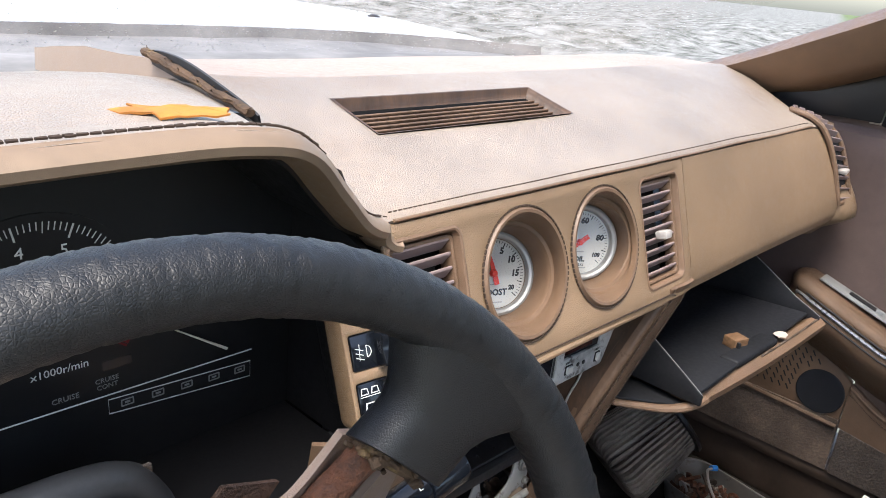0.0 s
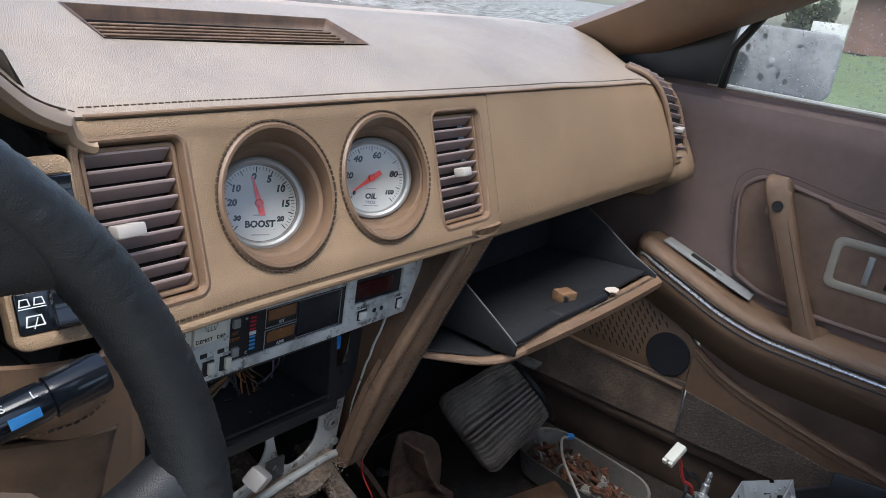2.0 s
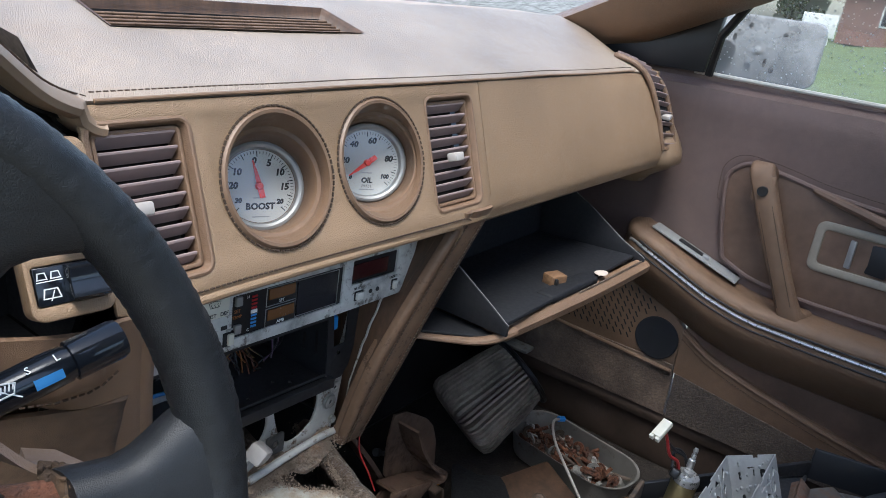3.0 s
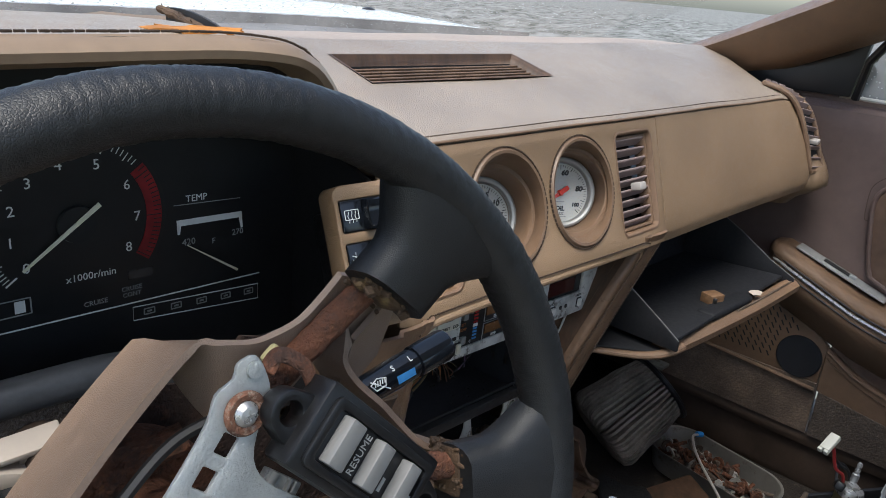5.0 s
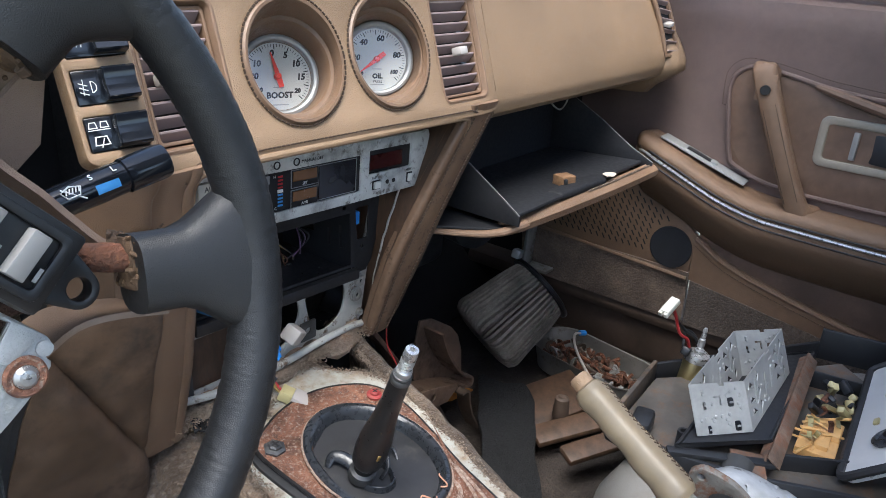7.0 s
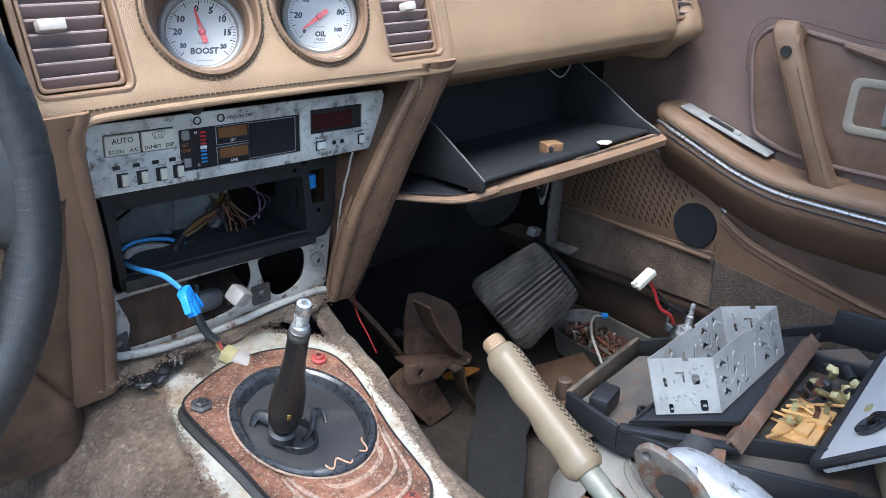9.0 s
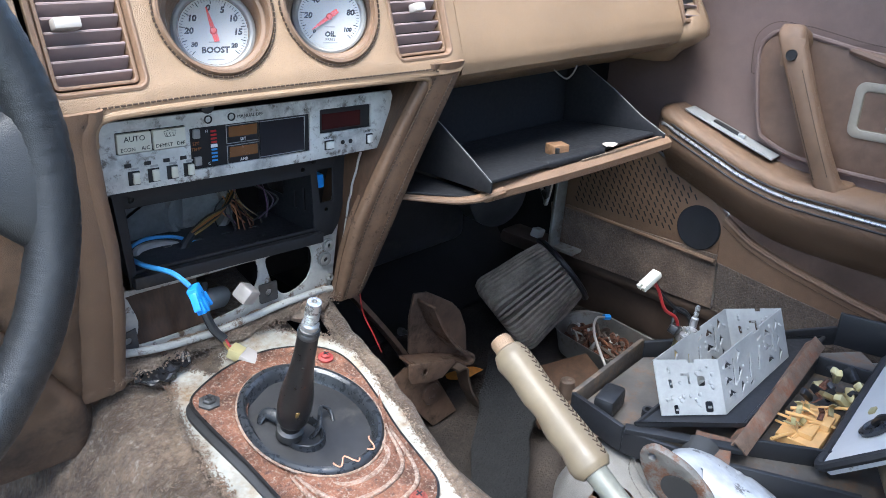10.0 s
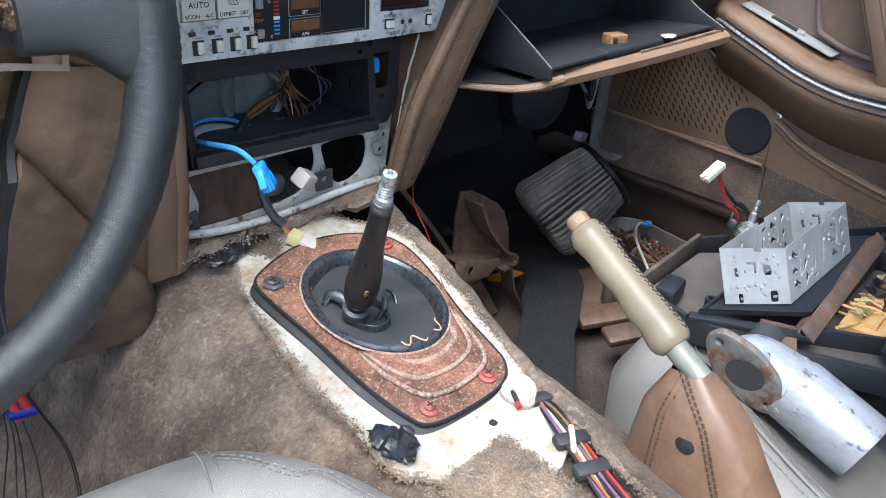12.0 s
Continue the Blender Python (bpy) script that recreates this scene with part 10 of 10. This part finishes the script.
plate(bm, [[(p.x, p.y) for p in fo], circle(0.0185, 0.002, 0.0, 30), circle(0.0042, 0.040, 0, 14), circle(0.0042, -0.040, 0, 14)], FA @ at(0, 0, 0.004), 0.007, 0.0012)
part("flange", bm, M_FLANGE, ex, "rust-edged oval flange")
bm = B()
lathe(bm, [(0.0185, 0.004), (0.0185, -0.024), (0.0185, -0.048), (0.0, -0.049)], FA @ at(0.002, 0, 0), 30)
part("bore", bm, M_BORE, ex)
FN = -FA.to_3x3().col[2]
c0 = FA @ Vector((0.002, 0, -0.004))
ax2 = Vector((-0.03, -0.95, -0.312)).normalized()
T0 = Vector((0.243, -0.050, 0.424))
Pp = smooth_path([c0, c0 + FN * 0.012, T0 + Vector((-0.004, 0.004, 0.006)), T0 + ax2 * 0.022], 6)
bm = B()
sweep(bm, Pp, [0.0205 + 0.006 * ease(i / (len(Pp) - 1)) for i in range(len(Pp))], 24)
bmesh.ops.delete(bm, geom=[f for f in bm.faces if len(f.verts) == 24], context="FACES_ONLY")
part("neck", bm, M_ALU, ex, "welded silver neck")
bm = B()
for k in range(22):
    a = random.uniform(0, 6.28)
    q = T0 + ax2 * 0.004 + Vector((0.0285 * math.cos(a), 0, 0.0285 * math.sin(a)))
    lathe(bm, [(0.0035, -0.002), (0.003, 0.001), (0.0, 0.002)], aim(q, q + Vector((math.cos(a), 0.2, math.sin(a)))), 7)
tagged(part("weld_bead", bm, M_ALU, ex), kind="stuff")
bm = B()
lathe(bm, [(0.020, -0.001), (0.027, 0.0), (0.0290, 0.004), (0.0290, 0.070), (0.0285, 0.0715), (0.0272, 0.071), (0.0272, 0.02), (0.0, 0.02)], aim(T0, T0 + ax2), 36)
part("silencer_tube", bm, M_ALU, ex, "scratched silver tube")
bm = B()
cyl(bm, (0.268, -0.128, 0.425), (0.37, -0.22, 0.425), 0.015, n=20, bev=0.003)
solo("blue_bottle", bm, M_BLUEDARK, "deep blue plastic bottle behind the pipe", "bottle")

# ---- passenger footwell ----
flt = thing("air_filter", (0.60, 0.40, 0.24), "dirty conical pleated air filter lying in the footwell", "air filter")
F0, F1 = Vector((0.656, 0.418, 0.346)), Vector((0.560, 0.466, 0.268))
FF = aim(F0, F1)
LF = (F1 - F0).length
bm = B()
n = 46
rings = []
for z, r, p in ((0.004, 0.056, 0.6), (0.012, 0.058, 1.0), (LF * 0.3, 0.063, 1.0), (LF * 0.6, 0.067, 1.0), (LF * 0.84, 0.072, 1.1), (LF * 0.90, 0.0715, 1.3), (LF * 0.97, 0.066, 1.6), (LF * 1.0, 0.052, 1.5), (LF * 0.99, 0.036, 1.0), (LF * 0.985, 0.015, 0.3)):
    row = []
    for k in range(3 * n):
        q = r - (0.0125 * p if k % 3 == 2 else 0.0) + 0.0016 * noise.noise((k * 0.7, z * 30, 1)) - 0.006 * (z / LF) ** 3 * max(0.0, noise.noise((k * 0.05, 4, 2)))
        a = 2 * math.pi * (k + (0.35 if k % 3 == 1 else 0.0) + 1.2 * (z / LF) * noise.noise((k * 0.21, z * 12, 6))) / (3 * n)
        row.append(bm.verts.new(FF @ Vector((q * math.cos(a), q * math.sin(a), z))))
    rings.append(row)
skin(bm, rings)
bm.faces.new(rings[-1])
part("pleats", bm, M_PAPER, flt, "grey-brown pleated paper", 20)
bm = B()
lathe(bm, [(0.0, -0.005), (0.058, -0.005), (0.0635, -0.003), (0.0645, 0.000), (0.0635, 0.0026), (0.054, 0.003)], FF, 48)
part("rubber_flange", bm, M_BLACK, flt)
# hardware tin
tin = thing("metal_tin", (0.65, 0.30, 0.22), "oval aluminium tin full of rusty nuts and bolts", "tin")
TF = Matrix.Translation((0.650, 0.300, 0.222)) @ Matrix.Rotation(math.atan2(-0.165, -0.025), 4, "Z")
bm = B()
rings = []
for s, z in ((0.90, 0.0), (0.92, 0.001), (1.0, 0.038), (1.03, 0.040), (1.03, 0.042), (0.99, 0.041), (0.90, 0.004), (0.86, 0.003)):
    rings.append([bm.verts.new(TF @ Vector((x * s, y * s, z))) for x, y in rrect(0.215, 0.105, 0.048, n=8)])
skin(bm, rings)
bm.faces.new(rings[0]), bm.faces.new(rings[-1])
part("tray", bm, surface("dull_aluminium", (0.33, 0.315, 0.29), 0.5, 0.7, vary=0.2, bump=0.2, stain=(0.14, 0.09, 0.06), stain_scale=30), tin)
hw = thing("hardware", (0.65, 0.30, 0.235), "heap of rusty bolts, nuts and washers in the tin", "bolts", kind="stuff")
random.seed(17)
for m, count, nm in ((M_RUST, 70, "rusty_bolts"), (M_DARKBROWN, 40, "dark_nuts"), (M_BRACKET, 26, "grey_fasteners")):
    bm = B()
    for k in range(count):
        a, r = random.uniform(0, 6.283), math.sqrt(random.random())
        p = TF @ Vector((0.088 * r * math.cos(a), 0.038 * r * math.sin(a), random.uniform(0.008, 0.030)))
        d = Vector((random.uniform(-1, 1), random.uniform(-1, 1), random.uniform(-0.4, 0.6))).normalized()
        kind = random.random()
        if kind < 0.45:
            L = random.uniform(0.012, 0.034)
            cyl(bm, p, p + d * L, 0.0030, n=8)
            cyl(bm, p - d * 0.005, p, 0.0060, n=6)
        elif kind < 0.8:
            cyl(bm, p, p + d * 0.006, random.uniform(0.005, 0.008), n=6)
        else:
            lathe(bm, [(0.004, 0), (0.010, 0), (0.010, 0.002), (0.004, 0.002)], aim(p, p + d), 14, close=True)
    tagged(part(nm, bm, m, hw), kind="stuff")
part("blue_terminal", wire([(0.700, 0.345, 0.270), (0.690, 0.350, 0.272)], 0.005), M_BLUE, hw)
wb = solo("pale_cable", wire([(0.690, 0.348, 0.272), (0.66, 0.345, 0.282), (0.61, 0.315, 0.285), (0.56, 0.26, 0.275), (0.52, 0.21, 0.262), (0.49, 0.17, 0.25), (0.45, 0.14, 0.24)], 0.0021), M_KNOB, "dirty white cable trailing from the tin", "cable")
# felt strip, seat rail, brackets, loose trim
bm = B()
plate(bm, [ragged([(0.473, 0.408), (0.485, 0.37), (0.498, 0.329), (0.37, 0.242), (0.242, 0.153), (0.225, 0.19), (0.253, 0.240), (0.36, 0.325)], 0.0025, 6, 4)], at(0, 0, 0.260), 0.010, 0.002)
for v in bm.verts:
    v.co.z += 0.003 * noise.noise(v.co * 20)
solo("felt_strip", bm, M_MAT, "strip of black felt on the footwell floor", "felt", kind="stuff")
g = thing("seat_rail_bracket", (0.34, 0.36, 0.24), "bent glossy brown steel bracket on a holed foot plate", "bracket")


def bent(pts, y0, y1, th=0.0035):
    """A flat bar bent along a line in x and z, wide in y."""
    bm = B()
    P = smooth_path([Vector((x, 0, z)) for x, z in pts], 5)
    rings = []
    for i, p in enumerate(P):
        d = (P[min(i + 1, len(P) - 1)] - P[max(i - 1, 0)]).normalized()
        n = Vector((-d.z, 0, d.x)) * th / 2
        rings.append([bm.verts.new(p + n * a + Vector((0, b, 0))) for a, b in ((1, y0), (1, y1), (-1, y1), (-1, y0))])
    skin(bm, rings)
    bm.faces.new(rings[0]), bm.faces.new(rings[-1])
    return bm


bm = B()
plate(bm, [[(0.314, 0.419), (0.338, 0.414), (0.361, 0.399), (0.386, 0.382), (0.402, 0.364), (0.414, 0.335), (0.418, 0.300), (0.420, 0.262), (0.330, 0.300), (0.306, 0.335), (0.306, 0.385)]], frame_of((0, 0.404, 0), (1, 0, 0), (0, 0, 1)), 0.004, 0.001)
part("gusset", bm, M_BROWNSTEEL, g)
part("strap", bent([(0.314, 0.414), (0.322, 0.396), (0.332, 0.376), (0.350, 0.350), (0.372, 0.326), (0.389, 0.316), (0.393, 0.306), (0.384, 0.303), (0.350, 0.318), (0.318, 0.330), (0.283, 0.341)], 0.366, 0.398), M_BROWNSTEEL, g, "bar bent back on itself")
bm = B()
ho = [(0.294 + 0.0048 * math.cos(k * 0.5236), 0.331 + 0.0048 * math.sin(k * 0.5236)) for k in range(12)]
plate(bm, [[(0.267, 0.352), (0.300, 0.343), (0.347, 0.329), (0.349, 0.322), (0.326, 0.309), (0.300, 0.313), (0.271, 0.323), (0.266, 0.334)], ho], frame_of((0, 0.360, 0), (1, 0, 0), (0, 0, 1)), 0.0035, 0.0008)
part("flange", bm, M_BROWNSTEEL, g)
bm = B()
ho = [(0.331 + 0.0055 * math.cos(k * 0.5236), 0.272 + 0.0040 * math.sin(k * 0.5236)) for k in range(12)]
plate(bm, [[(0.268, 0.318), (0.292, 0.326), (0.318, 0.321), (0.334, 0.311), (0.352, 0.275), (0.376, 0.226), (0.330, 0.222), (0.300, 0.262)], ho], frame_of((0, 0.346, 0), (1, 0, 0), (0, 0.15, 1)), 0.004, 0.001)
part("foot", bm, M_BROWNSTEEL, g)
bm = B()
lathe(bm, [(0.0165, 0.0), (0.0150, 0.0026), (0.0075, 0.0030), (0.0062, 0.0008)], frame_of((0, 0.346, 0), (1, 0, 0), (0, 0.15, 1)) @ at(0.331, 0.272, 0), 20)
part("raised_boss", bm, M_BROWNSTEEL, g)
part("channel", bent([(0.346, 0.314), (0.362, 0.312), (0.366, 0.295), (0.374, 0.270), (0.386, 0.250), (0.393, 0.236)], 0.350, 0.372, 0.003), M_DARKBROWN, g)
bm = B()
cyl(bm, (0.305, 0.42, 0.361), (0.362, 0.415, 0.330), 0.0030, n=10)
cyl(bm, (0.303, 0.42, 0.362), (0.309, 0.4195, 0.359), 0.0055, n=8)
cyl(bm, (0.357, 0.4155, 0.333), (0.364, 0.415, 0.329), 0.0050, n=8)
solo("steel_pin", bm, M_STEELDARK, "dark steel pin beside the bracket", "pin")
solo("support_rod", bent([(0.215, 0.455), (0.250, 0.410), (0.290, 0.355), (0.345, 0.270), (0.362, 0.240)], 0.412, 0.432, 0.006), M_BROWNSTEEL, "brown steel support bar beside the tunnel", "support bar")
solo("red_wire", wire([(0.178, 0.345, 0.495), (0.186, 0.35, 0.46), (0.192, 0.340, 0.435), (0.200, 0.335, 0.410)], 0.0008), M_WIRERED, "thin red wire hanging by the tunnel", "wire")
for k, (x, y, z, sx, sy, a) in enumerate(((0.50, 0.22, 0.255, 0.20, 0.035, -0.55), (0.47, 0.16, 0.275, 0.20, 0.030, -0.50), (0.52, 0.30, 0.245, 0.12, 0.08, -0.4))):
    bm = B()
    box(bm, at(x, y, z) @ Euler((0.2, -0.08, a)).to_matrix().to_4x4(), sx, sy, 0.012, 0.004)
    solo("trim_strip", bm, M_LEGWOOD, "loose brown plastic trim strip on the floor", "trim strip", group="loose trim strips")
bm = B()
lathe(bm, [(0.011, 0), (0.012, 0.003), (0.010, 0.03), (0.006, 0.032), (0.0, 0.030)], at(0.475, 0.265, 0.255), 18)
solo("rubber_cup", bm, M_DARKBROWN, "small brown rubber cup on the floor", "cup")
bm = B()
plate(bm, [ragged([(-0.03, -0.006), (0.0, 0.010), (0.035, 0.0), (0.01, -0.010)], 0.003, 9, 4)], at(0.43, 0.42, 0.245) @ Euler((0.3, 0.1, -0.3)).to_matrix().to_4x4(), 0.001)
solo("dry_leaf", bm, M_LEAF, "pale dry leaf in the footwell", "leaf")
# heater unit and hoses in the dark under the dash
ht = thing("heater_unit", (0.45, 0.60, 0.35), "black heater case with hoses under the dash", "heater")
bm = B()
box(bm, at(0.42, 0.66, 0.50), 0.34, 0.18, 0.26, 0.02, 3)
part("case", bm, M_BLACKDUST, ht)
bm = B()
lathe(bm, [(0.055, 0), (0.058, 0.01), (0.058, 0.06), (0.03, 0.075), (0.0, 0.075)], aim((0.62, 0.58, 0.46), (0.60, 0.48, 0.46)), 24)
part("blower", bm, M_BLACKDUST, ht)
for k in range(4):
    part("harness_wire", wire([(0.66, 0.50 + 0.01 * k, 0.56), (0.645 + 0.01 * k, 0.47, 0.52), (0.655, 0.46, 0.48 - 0.01 * k), (0.67, 0.48, 0.46), (0.675, 0.52, 0.50)], 0.0035), (M_WIREBLK, M_BLACKDUST, M_WIREBLK, M_BRACKET)[k], ht)
bm = B()
box(bm, at(0.632, 0.455, 0.405) @ Euler((0.2, 0.3, 0.3)).to_matrix().to_4x4(), 0.030, 0.014, 0.014, 0.002)
part("plug", bm, M_GREYBTN, ht, "pale plug on the harness")
bm = B()
cyl(bm, (0.255, 0.52, 0.44), (0.285, 0.47, 0.42), 0.022, n=18, bev=0.003)
part("pipe_stub", bm, M_BLACKDUST, ht)
# driver footwell: wires with red and blue joints
dw = thing("loose_wiring", (-0.26, 0.30, 0.24), "loose black wires with red and blue joints in the footwell", "wiring")
random.seed(77)
for k in range(6):
    a = random.uniform(-0.012, 0.012)
    part("wire", wire([(-0.22 + a, 0.36, 0.68), (-0.235 + a * 2, 0.33, 0.56), (-0.235 + a, 0.30, 0.46 + a), (-0.235 + a * 3, 0.29, 0.38), (-0.27 + a * 4, 0.25, 0.245)], 0.0006), (M_WIREBLK, M_WIREBLK, M_BLACKDUST)[k % 3], dw)
bm = B()
cyl(bm, (-0.238, 0.302, 0.462), (-0.236, 0.298, 0.440), 0.0032, n=12)
cyl(bm, (-0.231, 0.302, 0.464), (-0.229, 0.298, 0.442), 0.0032, n=12)
part("red_joint", bm, M_WIRERED, dw)
bm = B()
cyl(bm, (-0.242, 0.299, 0.446), (-0.225, 0.298, 0.443), 0.0042, n=12)
part("blue_joint", bm, M_BLUEDARK, dw)
